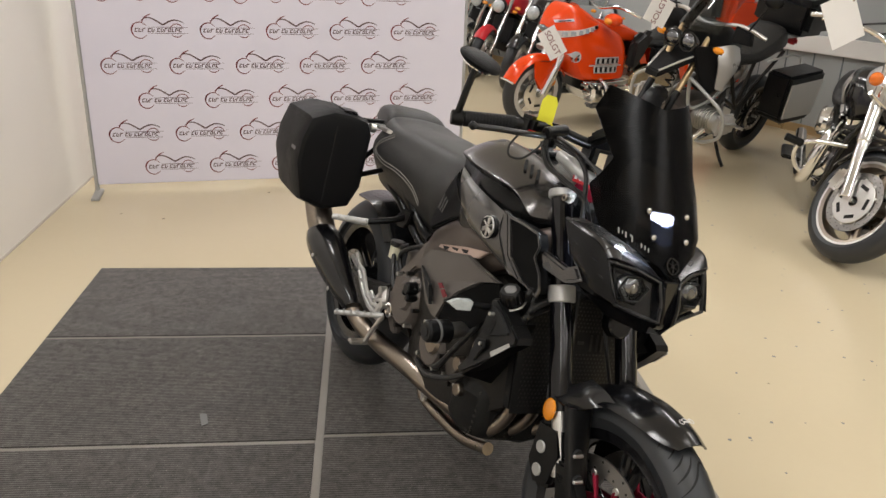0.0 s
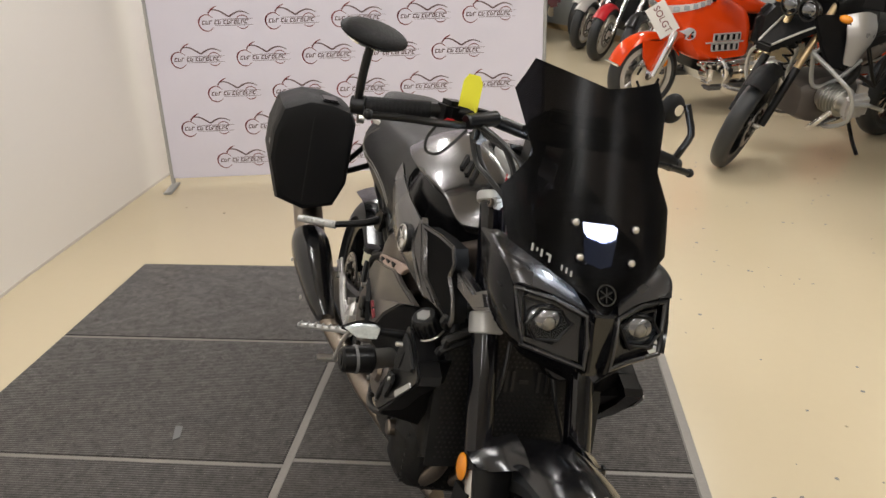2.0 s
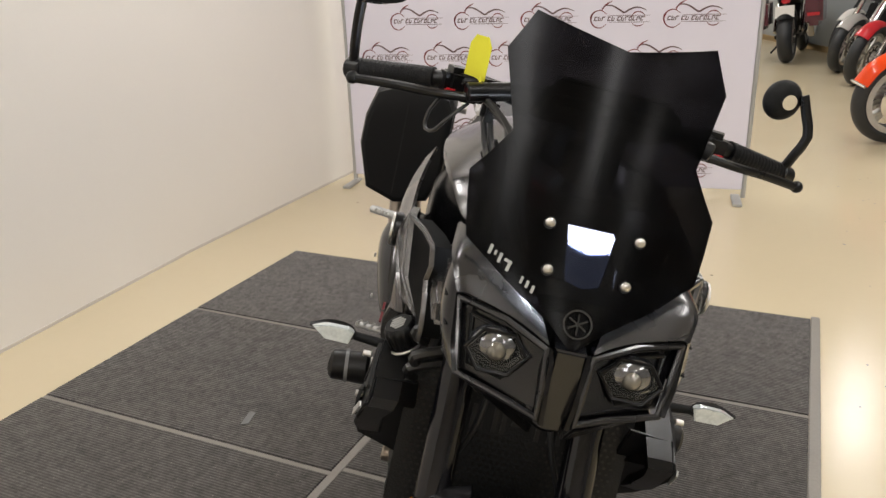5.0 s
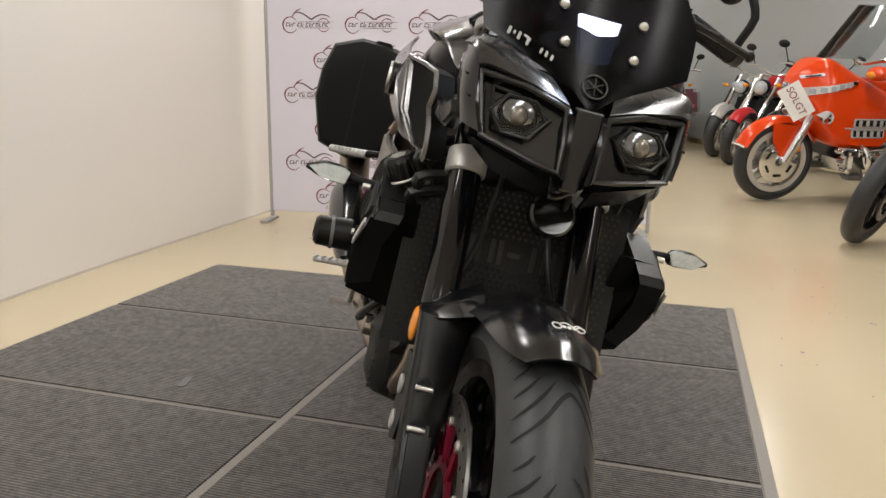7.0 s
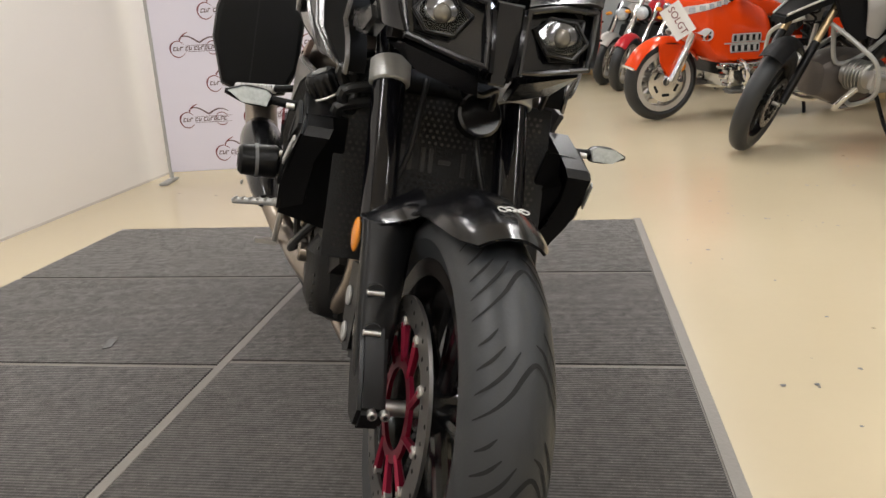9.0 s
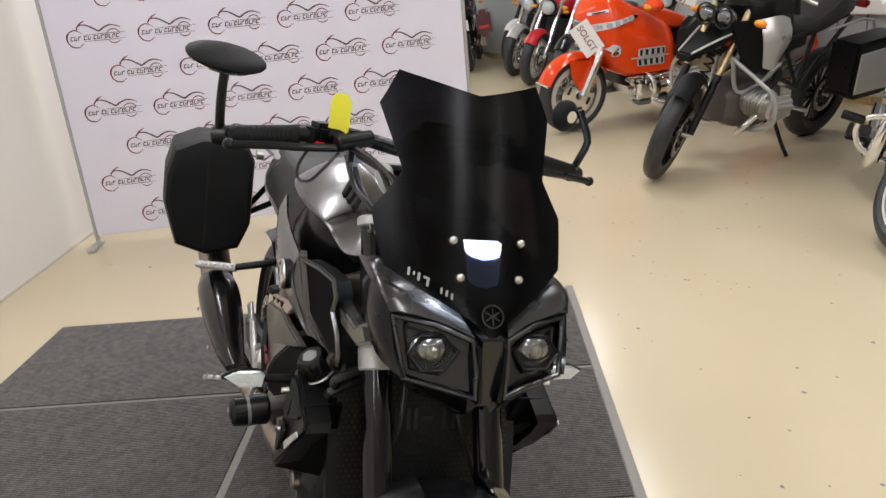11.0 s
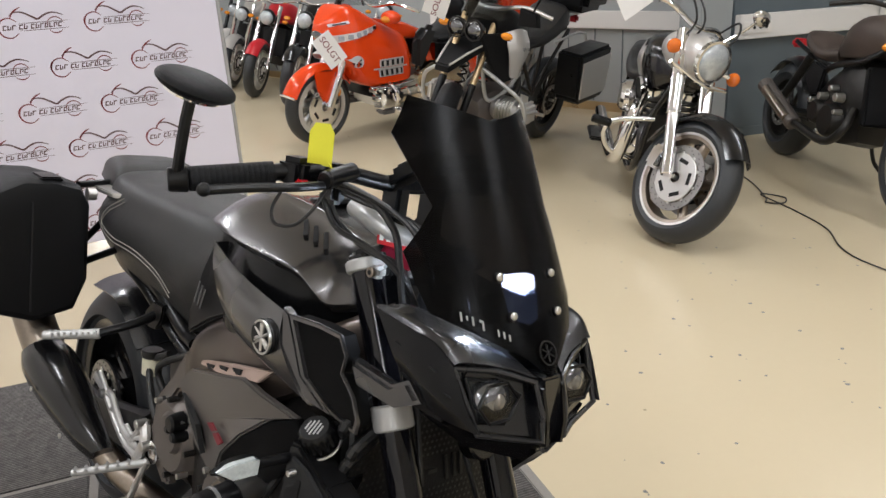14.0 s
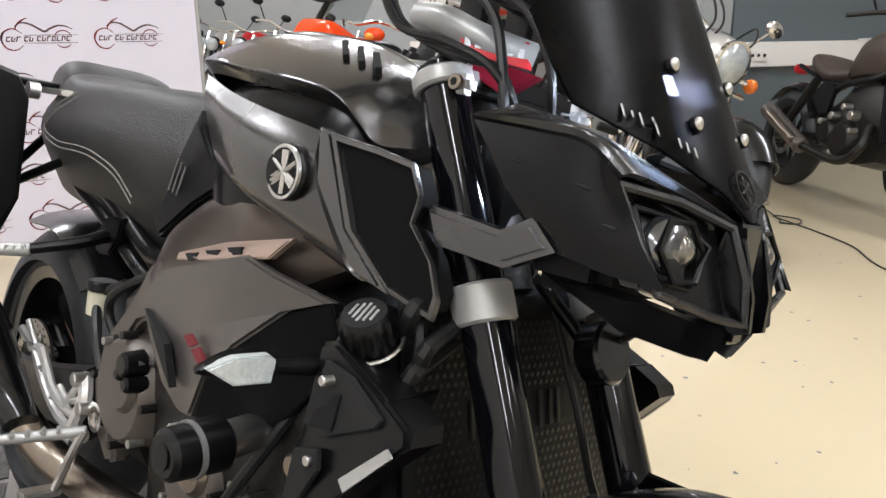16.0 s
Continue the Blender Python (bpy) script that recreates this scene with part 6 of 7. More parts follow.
    for q in (((-1.46, -0.21, 0.90), (-1.50, -0.12, 0.90)), ((-1.44, -0.21, 0.70), (-1.25, -0.13, 0.80)), ((-1.55, -0.21, 0.68), (-1.45, -0.10, 0.86))):
        part("case_rack", rod(q[0], q[1], 0.009), "plastic", B, "black pannier rack bar")
    part("case_lock", rod((-1.41, -0.205, 0.885), (-1.41, -0.185, 0.885), 0.016, seg=16), "alu", B)

    # paper tag on the key
    tg = slab([(-0.019, -0.002), (0.019, -0.002), (0.019, 0.050), (0.011, 0.064), (-0.011, 0.064), (-0.019, 0.050)], -0.0008, 0.0008, 0)
    tg.transform(Matrix.Translation((-0.440, -0.190, 1.112)) @ Matrix.Rotation(radians(60), 4, "Z"))
    part("price_tag", tg, "tag", B, "blank yellow key tag")
    part("tag_loop", tube([(-0.428, -0.182, 1.116), (-0.418, -0.178, 1.105), (-0.424, -0.17, 1.095)], 0.0018, 5), "tag", B)


M["guide"] = glow("glowing light guide", (0.55, 0.66, 0.90), 1.7)
naked_motorcycle()

from mathutils.bvhtree import BVHTree


# ---- the other motorcycles in the showroom ----
def heading(x, y, angle, lean=0.0):
    """Pose of a motorcycle whose front tyre touches the floor at x, y and which faces that way."""
    return pose(x, y, 0.004, -lean, 0, angle)


def turn_about(x, z, rake, degrees):
    ax = V(-math.sin(radians(rake)), 0, math.cos(radians(rake)))
    p = V(x, 0, z)
    return Matrix.Translation(p) @ Matrix.Rotation(radians(degrees), 4, ax) @ Matrix.Translation(-p)


def fork_pair(B, S, top, foot, gap, r, material, lower="alu", split=0.5):
    for s in (-1, 1):
        a, b = V(top[0], gap * s, top[1]), V(foot[0], gap * s, foot[1])
        m = a.lerp(b, split)
        u = rod(a, m, r, seg=16)
        u.transform(S)
        part("fork_tube", u, material, B)
        u = rod(m, b, r * 1.18, r * 1.1, 16, 0.004)
        u.transform(S)
        part("fork_slider", u, lower, B)


def arch(at, R, a0, a1, hw, n=6, sag=0.04):
    """A mudguard over a wheel, from angle a0 to a1."""
    rows = []
    for k in range(n):
        a = radians(a0 + (a1 - a0) * k / (n - 1))
        rows.append([(at[0] + (R - sag * abs(j) ** 2.4) * math.cos(a), hw * j, at[1] + (R - sag * abs(j) ** 2.4) * math.sin(a)) for j in (-1, -0.75, -0.3, 0, 0.3, 0.75, 1)])
    return patch(rows, 3, 3, 0.005)


def sections(rows, n=4, around=3):
    """A body from rows of (x, half width, low, high)."""
    return loft([[(x, -w * 0.8, z0), (x, -w, (z0 + z1) / 2), (x, -w * 0.7, z1), (x, w * 0.7, z1), (x, w, (z0 + z1) / 2), (x, w * 0.8, z0)] for x, w, z0, z1 in rows], n, around)


def paper_sign(owner, corners, words, up_size, turn=0.0):
    """A sheet of paper hung on a motorcycle."""
    c = [Vector(q) for q in corners]
    mid = sum(c, Vector()) / 4
    x = ((c[1] + c[2]) - (c[0] + c[3])).normalized()
    y = ((c[2] + c[3]) - (c[0] + c[1]))
    y = (y - x * y.dot(x)).normalized()
    m = Matrix((x, y, x.cross(y))).transposed().to_4x4()
    m.translation = mid
    w, h = ((c[1] + c[2]) - (c[0] + c[3])).length / 2, ((c[2] + c[3]) - (c[0] + c[1])).length / 2
    t = tagged(new("paper_sign"), "white paper sign hung on a motorcycle", "sign", "paper signs")
    t.matrix_world = m
    part("sheet", slab([(-w / 2, -h / 2), (w / 2, -h / 2), (w / 2, h / 2), (-w / 2, h / 2)], -0.001, 0.001, 0, "xy"), "paper", t)
    if words:
        text(words, up_size, "redink", t, Matrix.Translation((0, 0, 0.0022)) @ Matrix.Rotation(radians(turn), 4, "Z"))
    return t


def touring():
    B = thing("touring_motorcycle", "bright orange touring motorcycle with chrome wheels and engine", "motorcycle", heading(1.655, 4.80, 200, 4))
    S = turn_about(-0.15, 0.5, 29, 6)
    fw = wheel(B, "front_wheel", (0, 0, 0.318), 0.318, 0.065, 0.232, 6, "alu", S, 0.15, carrier="chrome", hub_r=0.09, spoke_r=0.022, ringed=True)
    wheel(B, "rear_wheel", (-1.69, 0, 0.31), 0.315, 0.09, 0.215, 6, "chrome", None, 0.14, carrier="chrome", disc_y=(-0.08, 0.08))
    fork_pair(B, S, (-0.24, 0.78), (-0.02, 0.32), 0.115, 0.034, "chrome", "chrome")
    for s in (-1, 1):
        g = lathe([(0.03, 0.0), (0.11, 0.004), (0.150, 0.010), (0.158, 0.022), (0.150, 0.026), (0.03, 0.024)], 40)
        g.transform(Matrix.Translation((0, 0.075 * s - (0.012 if s > 0 else 0.012), 0.318)))
        g.transform(S)
        dc = part("disc_cover", g, "chrome", fw, "polished chrome disc cover")
        for k in range(6):
            a = 2 * math.pi * k / 6
            slot = box((0, 0, 0), (0.062, 0.004, 0.020), 0.001)
            slot.transform(S @ Matrix.Translation((0, 0.075 * s - 0.012 + (0.027 if s > 0 else -0.003), 0.318)) @ Matrix.Rotation(a, 4, "Y") @ Matrix.Translation((0, 0, 0.105)))
            part("cover_slot", slot, "groove", dc)
        g = lathe([(0.200, -0.003), (0.240, -0.005), (0.243, 0.0), (0.240, 0.005), (0.200, 0.003)], 56)
        g.transform(S @ Matrix.Translation((0, 0.050 * s, 0.318)))
        part("rim_lip", g, "castalu", fw, "bright polished rim lip")
    g = arch((0, 0.318), 0.345, 22, 150, 0.095)
    g.transform(S)
    mg = part("front_mudguard", g, "orange", B, "orange front mudguard with chrome edge")
    for s in (-1, 1):
        g = shell([(-0.12, 0.096 * s, 0.60), (0.10, 0.096 * s, 0.62), (0.08, 0.10 * s, 0.48), (0.0, 0.11 * s, 0.36), (-0.06, 0.11 * s, 0.36), (-0.06, 0.10 * s, 0.48)], (0, -0.01 * s, 0), 0.003)
        g.transform(S)
        part("mudguard_cheek", g, "orange", mg)
        g = ball((-0.10, 0.135 * s, 0.44), 0.035, (0.9, 0.35, 1.1), 14)
        g.transform(S)
        part("reflector", g, "amber", B, "amber fork reflector")
    g = tube([(0.30, -0.09, 0.435), (0.325, 0, 0.45), (0.30, 0.09, 0.435)], 0.010)
    g.transform(S)
    part("mudguard_trim", g, "chrome", mg)
    fair = loft([[(x, -w * 0.88, z0), (x, -w, z0 + 0.25 * (z1 - z0)), (x, -w * 0.97, z0 + 0.62 * (z1 - z0)), (x, -w * 0.70, z1 - 0.05 * (z1 - z0)), (x, -w * 0.35, z1), (x, w * 0.35, z1), (x, w * 0.70, z1 - 0.05 * (z1 - z0)), (x, w * 0.97, z0 + 0.62 * (z1 - z0)), (x, w, z0 + 0.25 * (z1 - z0)), (x, w * 0.88, z0)] for x, w, z0, z1 in ((-0.03, 0.06, 0.84, 0.95), (-0.08, 0.13, 0.81, 1.0), (-0.15, 0.20, 0.74, 1.06), (-0.23, 0.262, 0.60, 1.09), (-0.32, 0.284, 0.475, 1.06), (-0.46, 0.290, 0.450, 0.98), (-0.60, 0.292, 0.450, 0.91), (-0.73, 0.275, 0.46, 0.85), (-0.80, 0.22, 0.51, 0.80))], 4, 3)
    tree = BVHTree.FromBMesh(fair)

    def snug(bm, s, lift=0.006):
        """Lays a flat trim piece onto the side of the fairing."""
        for v in bm.verts:
            hit = tree.ray_cast(V(v.co.x, s, v.co.z), V(0, -s, 0))[0]
            if hit:
                v.co.y = hit.y + (v.co.y - 0.303 * s) + lift * s
        return bm

    fa = part("fairing", fair, "orange", B, "glossy orange fairing", 60)
    for s in (-1, 1):
        hd = part("headlight_strip", snug(patch([[(-0.085 - 0.060 * k, 0.304 * s, 0.878 + 0.010 * k) for k in range(7)], [(-0.085 - 0.058 * k, 0.304 * s, 0.850 + 0.012 * k) for k in range(7)], [(-0.09 - 0.055 * k, 0.304 * s, 0.818 + 0.015 * k) for k in range(7)]], 3, 2, 0.005), s, 0.012), "castalu", fa, "bright chrome headlight strip")
        for k in range(5):
            part("trim_bar", snug(box((-0.13 - 0.058 * k, 0.310 * s, 0.857 + 0.012 * k), (0.036, 0.006, 0.036), 0.004), s, 0.010), "lens", hd)
        part("strip_end", snug(box((-0.415, 0.310 * s, 0.920), (0.040, 0.006, 0.024), 0.004), s, 0.010), "plastic", hd)
        up = part("upper_slot", snug(box((-0.13, 0.306 * s, 0.965), (0.13, 0.006, 0.022), 0.004, Matrix.Rotation(radians(12), 4, "Y")), s), "castalu", fa)
        part("slot_mesh", snug(box((-0.13, 0.312 * s, 0.965), (0.085, 0.004, 0.010), 0.002, Matrix.Rotation(radians(12), 4, "Y")), s), "plastic", up)
        for z, x0 in ((0.640, -0.545), (0.565, -0.535)):
            vt = part("vent_frame", snug(box((x0, 0.306 * s, z), (0.25, 0.010, 0.064), 0.006), s), "castalu", fa, "chrome vent")
            part("vent_field", snug(box((x0, 0.3115 * s, z), (0.225, 0.004, 0.045), 0.003), s), "plastic", vt)
            for k in range(4):
                part("vent_louvre", snug(box((x0 - 0.078 + 0.052 * k, 0.314 * s, z), (0.026, 0.006, 0.044), 0.004), s), "castalu", vt)
        part("vent_blade", snug(box((-0.525, 0.316 * s, 0.602), (0.34, 0.008, 0.010), 0.002), s), "castalu", fa)
        em = part("fairing_emblem", snug(rod((-0.225, 0.303 * s, 0.675), (-0.225, 0.310 * s, 0.675), 0.047, seg=24, bevel=0.002), s), "castalu", fa, "round chrome emblem")
        for dx, dz in ((-0.017, 0.015), (0.017, 0.015), (-0.015, -0.017), (0.015, -0.017)):
            part("emblem_field", snug(box((-0.225 + dx, 0.3115 * s, 0.675 + dz), (0.020, 0.002, 0.020), 0.002), s), "plastic", em)
        part("fairing_strip", tube([(-0.34, 0.285 * s, 0.452), (-0.55, 0.295 * s, 0.440), (-0.80, 0.26 * s, 0.452)], 0.011, 10, 4), "chrome", B, "chrome strip under the fairing")
        bar = part("engine_barrel", rod((-0.52, 0.31 * s, 0.355), (-0.82, 0.29 * s, 0.355), 0.068, 0.066, 24, 0.012), "goldchrome", B, "warm polished engine barrel")
        for x in (-0.55, -0.66, -0.78):
            part("barrel_band", rod((x, 0.308 * s, 0.355), (x - 0.018, 0.307 * s, 0.355), 0.074, seg=24, bevel=0.003), "chrome", bar)
        for x, z, r in ((-0.40, 0.36, 0.035), (-0.42, 0.29, 0.026), (-0.46, 0.40, 0.022), (-0.36, 0.43, 0.020)):
            part("engine_cap", rod((x, 0.24 * s, z), (x, 0.335 * s, z), r, r * 0.85, 16, 0.005), "chrome", B)
        part("lower_guard", box((-0.75, 0.27 * s, 0.245), (0.66, 0.12, 0.05), 0.018), "dull", B, "grey lower guard")
        part("side_engine_cover", slab([(-0.86, 0.30), (-0.86, 0.50), (-1.02, 0.58), (-1.30, 0.56), (-1.38, 0.40), (-1.25, 0.28)], 0.17 * s, 0.27 * s, 0.02), "goldchrome", B, "warm polished engine side cover")
        part("black_bolster", slab([(-0.84, 0.80), (-0.82, 0.54), (-0.90, 0.50), (-0.98, 0.62), (-1.10, 0.86), (-0.96, 0.90)], 0.16 * s, 0.27 * s, 0.048), "seat", B, "black padded knee panel")
        part("mirror", ball((-0.53, 0.32 * s, 0.995), 0.085, (0.85, 1.1, 0.62), 20), "orange", fa, "orange mirror housing")
        part("mirror_lamp", ball((-0.47, 0.33 * s, 0.985), 0.045, (0.7, 1.1, 0.6), 16), "amber", fa, "amber indicator")
        part("cylinder_head", box((-0.50, 0.30 * s, 0.36), (0.24, 0.16, 0.15), 0.03), "chrome", B, "chrome cylinder head")
        part("head_cover", box((-0.72, 0.25 * s, 0.37), (0.18, 0.14, 0.15), 0.03), "alu", B)
        part("exhaust", tube([(-0.55, 0.27 * s, 0.30), (-0.62, 0.33 * s, 0.22), (-0.95, 0.34 * s, 0.20), (-2.1, 0.30 * s, 0.23)], 0.038, 16), "chrome", B, "long chrome exhaust")
        part("crash_bar", tube([(-0.48, 0.16 * s, 0.50), (-0.50, 0.36 * s, 0.46), (-0.52, 0.40 * s, 0.36), (-0.54, 0.28 * s, 0.24)], 0.016, 10), "chrome", B, "chrome crash bar")
        part("saddlebag", slab([(-1.40, 0.62), (-1.50, 0.74), (-2.05, 0.74), (-2.15, 0.55), (-2.08, 0.36), (-1.50, 0.36)], 0.20 * s, 0.40 * s, 0.045), "orange", B, "orange saddlebag")
        part("leg_cover", box((-1.16, 0.26 * s, 0.64), (0.20, 0.10, 0.24), 0.03), "plastic", B)
        part("side_panel", box((-1.32, 0.20 * s, 0.66), (0.24, 0.10, 0.16), 0.03), "orange", B, "orange side panel")
    part("engine_block", box((-0.80, 0, 0.36), (0.60, 0.46, 0.24), 0.03), "alu", B, "flat aluminium engine")
    part("radiator", box((-0.42, 0, 0.52), (0.08, 0.44, 0.32), 0.01), "plastic", B)
    lamp = ball((-0.06, 0, 0.875), 0.06, (0.8, 1.6, 0.7), 20)
    part("headlight", lamp, "bezel", B, "wide chrome headlight")
    rows = [[(-0.24 - 0.26 * h - 0.25 * (k / 4) ** 2, 0.24 * k / 4 * (1 - 0.15 * h), 1.09 + 0.38 * h) for k in range(-4, 5)] for h in (0, 0.35, 0.7, 1)]
    part("windscreen", patch(rows, 3, 2, 0.004), "glass", B, "tall clear windscreen")
    part("seat", sections(((-1.02, 0.12, 0.74, 0.84), (-1.20, 0.19, 0.70, 0.80), (-1.42, 0.20, 0.72, 0.84), (-1.50, 0.19, 0.76, 0.95), (-1.75, 0.18, 0.78, 0.95))), "seat", B, "black touring seat")
    part("backrest", box((-1.84, 0, 1.08), (0.12, 0.42, 0.28), 0.05), "seat", B)
    part("rider_backrest", ball((-1.46, 0.0, 0.98), 0.15, (0.5, 1.2, 0.9), 18), "matte", B, "round black backrest pad")
    part("trunk", slab([(-1.86, 0.86), (-1.92, 1.20), (-2.25, 1.18), (-2.36, 0.98), (-2.30, 0.84)], -0.29, 0.29, 0.05), "orange", B, "orange top box")
    part("handlebar", tube([(-0.78, -0.38, 1.02), (-0.66, -0.22, 1.08), (-0.60, 0, 1.05), (-0.66, 0.22, 1.08), (-0.78, 0.38, 1.02)], 0.014, 10), "chrome", B)
    part("tank", sections(((-0.62, 0.14, 0.80, 0.94), (-0.80, 0.15, 0.78, 0.92), (-1.02, 0.12, 0.76, 0.84))), "orange", B, "orange tank top")
    part("centre_stand", tube([(-1.1, 0.18, 0.30), (-1.15, 0.22, 0.12), (-1.15, 0.25, 0.01)], 0.014, 8), "plastic", B)


def adventure():
    B = thing("adventure_motorcycle", "silver and black adventure motorcycle with aluminium panniers and crash bars", "motorcycle", heading(2.00, 3.18, 214, 11))
    S = turn_about(-0.2, 0.6, 26, 27)
    wheel(B, "front_wheel", (0, 0, 0.325), 0.325, 0.055, 0.245, 10, "plastic", S, 0.15, carrier="plastic", twin=True, spoke_r=0.006)
    wheel(B, "rear_wheel", (-1.52, 0, 0.32), 0.325, 0.075, 0.225, 10, "plastic", None, 0.12, disc_y=(0.07,), carrier="plastic", spoke_r=0.006)
    fork_pair(B, S, (-0.40, 1.05), (-0.03, 0.33), 0.10, 0.022, "gold", "plastic", 0.52)
    g = arch((0, 0.33), 0.37, 55, 140, 0.07)
    g.transform(S)
    part("front_mudguard", g, "matte", B, "black mudguard hugging the tyre")
    part("beak", shell([(-0.02, -0.05, 0.80), (-0.02, 0.05, 0.80), (-0.30, 0.13, 0.92), (-0.46, 0.15, 0.90), (-0.46, -0.15, 0.90), (-0.30, -0.13, 0.92)], (0, 0, -0.045), 0.01), "matte", B, "black beak over the wheel")
    for s in (-1, 1):
        g = ball((-0.27, 0.066 * s, 0.995), 0.064, (0.75, 1, 0.85), 22)
        hd = part("headlight", g, "bezel", B, "round headlight")
        part("headlight_ring", lathe([(0.058, -0.006), (0.067, -0.006), (0.067, 0.006), (0.058, 0.006)], 28, at=(0, 0, 0)), "iron", hd)
        hd.children[0].data.transform(Matrix.Translation((-0.24, 0.066 * s, 0.995)) @ Matrix.Rotation(radians(90), 4, "Z"))
        part("tank_flank", patch([[(-0.46, 0.17 * s, 0.98), (-0.58, 0.21 * s, 1.0), (-0.70, 0.20 * s, 0.97)], [(-0.44, 0.235 * s, 0.86), (-0.56, 0.27 * s, 0.87), (-0.70, 0.24 * s, 0.86)], [(-0.48, 0.24 * s, 0.70), (-0.56, 0.25 * s, 0.68), (-0.64, 0.22 * s, 0.70)]], 4, 4, 0.01), "silverpaint", B, "silver tank flank")
        part("side_shield", shell([(-0.24, 0.12 * s, 0.98), (-0.46, 0.20 * s, 0.98), (-0.50, 0.245 * s, 0.84), (-0.50, 0.245 * s, 0.68), (-0.42, 0.21 * s, 0.66), (-0.34, 0.17 * s, 0.78)], (0, -0.02 * s, 0), 0.006), "matte", B, "black plastic shield")
        fins = []
        cyl = rod((-0.55, 0.12 * s, 0.46), (-0.55, 0.33 * s, 0.47), 0.075, 0.07, 20, 0.008)
        for k in range(6):
            fins.append(rod((-0.55, (0.16 + 0.022 * k) * s, 0.46), (-0.55, (0.166 + 0.022 * k) * s, 0.46), 0.092, seg=20))
        cy = part("cylinder", cyl, "alu", B, "finned aluminium cylinder")
        for fin in fins:
            part("cooling_fin", fin, "alu", cy)
        part("valve_cover", box((-0.55, 0.36 * s, 0.47), (0.20, 0.07, 0.15), 0.025), "silverpaint", cy)
        part("crash_bar", tube([(-0.34, 0.08 * s, 0.76), (-0.36, 0.30 * s, 0.66), (-0.42, 0.40 * s, 0.56), (-0.46, 0.40 * s, 0.40), (-0.50, 0.25 * s, 0.30), (-0.60, 0.12 * s, 0.28)], 0.013, 10), "silver", B, "silver tubular crash bar")
        part("crash_bar", tube([(-0.46, 0.40 * s, 0.50), (-0.62, 0.40 * s, 0.48), (-0.74, 0.24 * s, 0.40)], 0.013, 10), "silver", B)
        part("header_pipe", tube([(-0.50, 0.25 * s, 0.40), (-0.44, 0.20 * s, 0.30), (-0.55, 0.12 * s, 0.24), (-0.9, 0.10 * s, 0.26)], 0.020, 12), "chrome", B, "chrome header pipe")
        for q0, q1 in (((-0.80, 0.80), (-1.05, 0.46)), ((-1.05, 0.46), (-1.12, 0.86)), ((-0.80, 0.80), (-1.45, 0.90)), ((-1.05, 0.46), (-1.50, 0.88)), ((-0.74, 0.60), (-1.05, 0.46))):
            part("frame_tube", rod((q0[0], 0.13 * s, q0[1]), (q1[0], 0.13 * s, q1[1]), 0.014), "iron", B, "dark trellis frame tube")
        part("pannier_rack", tube([(-1.15, 0.20 * s, 0.84), (-1.62, 0.22 * s, 0.86), (-1.66, 0.22 * s, 0.50), (-1.25, 0.22 * s, 0.48)], 0.009, 8, 3), "silver", B)
        pa = part("pannier", slab([(-1.18, 0.46), (-1.14, 0.80), (-1.66, 0.82), (-1.66, 0.46), (-1.60, 0.42), (-1.24, 0.42)], 0.24 * s, 0.44 * s, 0.02), "plastic", B, "black pannier with a silver shell")
        part("pannier_shell", slab([(-1.20, 0.47), (-1.17, 0.74), (-1.64, 0.76), (-1.64, 0.47)], 0.441 * s, 0.452 * s, 0.004), "silverpaint", pa, "silver pannier shell")
        part("hand_guard", shell([(-0.42, 0.40 * s, 1.14), (-0.40, 0.28 * s, 1.16), (-0.40, 0.28 * s, 1.05), (-0.42, 0.42 * s, 1.06)], (-0.03, 0, 0), 0.01), "matte", B, "black hand guard")
        part("mirror", ball((-0.52, 0.42 * s, 1.36), 0.07, (0.5, 1, 0.75), 16), "plastic", B, "black mirror")
        part("mirror_stem", rod((-0.55, 0.30 * s, 1.12), (-0.53, 0.40 * s, 1.34), 0.007), "plastic", B)
        part("indicator", ball((-0.36, 0.24 * s, 0.98), 0.03, (1, 1.4, 0.8), 14), "amber", B, "amber indicator")
        part("peg", rod((-0.95, 0.14 * s, 0.36), (-0.97, 0.30 * s, 0.36), 0.013), "alu", B)
        part("foot_plate", shell([(-0.86, 0.15 * s, 0.50), (-0.98, 0.15 * s, 0.46), (-1.0, 0.15 * s, 0.34), (-0.90, 0.15 * s, 0.34)], (0, -0.012 * s, 0), 0.003), "silverpaint", B, "silver footrest plate")
        part("gearbox_cover", rod((-0.78, 0.11 * s, 0.40), (-0.78, 0.16 * s, 0.40), 0.085, 0.075, 20, 0.01), "silverpaint", B, "silver gearbox cover")
        part("intake_pipe", tube([(-0.62, 0.20 * s, 0.53), (-0.72, 0.18 * s, 0.58), (-0.80, 0.13 * s, 0.62)], 0.026, 12), "iron", B)
        part("under_frame", tube([(-0.42, 0.06 * s, 0.72), (-0.46, 0.10 * s, 0.52), (-0.60, 0.15 * s, 0.56), (-0.80, 0.14 * s, 0.66)], 0.014, 10), "silver", B)
        part("beak_edge", tube([(-0.03, 0.048 * s, 0.803), (-0.18, 0.09 * s, 0.868), (-0.32, 0.13 * s, 0.922)], 0.007, 8), "silverpaint", B, "silver beak edge")
    part("handlebar", tube([(-0.60, -0.42, 1.10), (-0.55, -0.24, 1.14), (-0.50, 0, 1.10), (-0.55, 0.24, 1.14), (-0.60, 0.42, 1.10)], 0.014, 10), "alu", B)
    rows = [[(-0.30 - 0.30 * h - 0.12 * (k / 3) ** 2, 0.16 * k / 3, 1.06 + 0.34 * h) for k in range(-3, 4)] for h in (0, 0.4, 0.75, 1)]
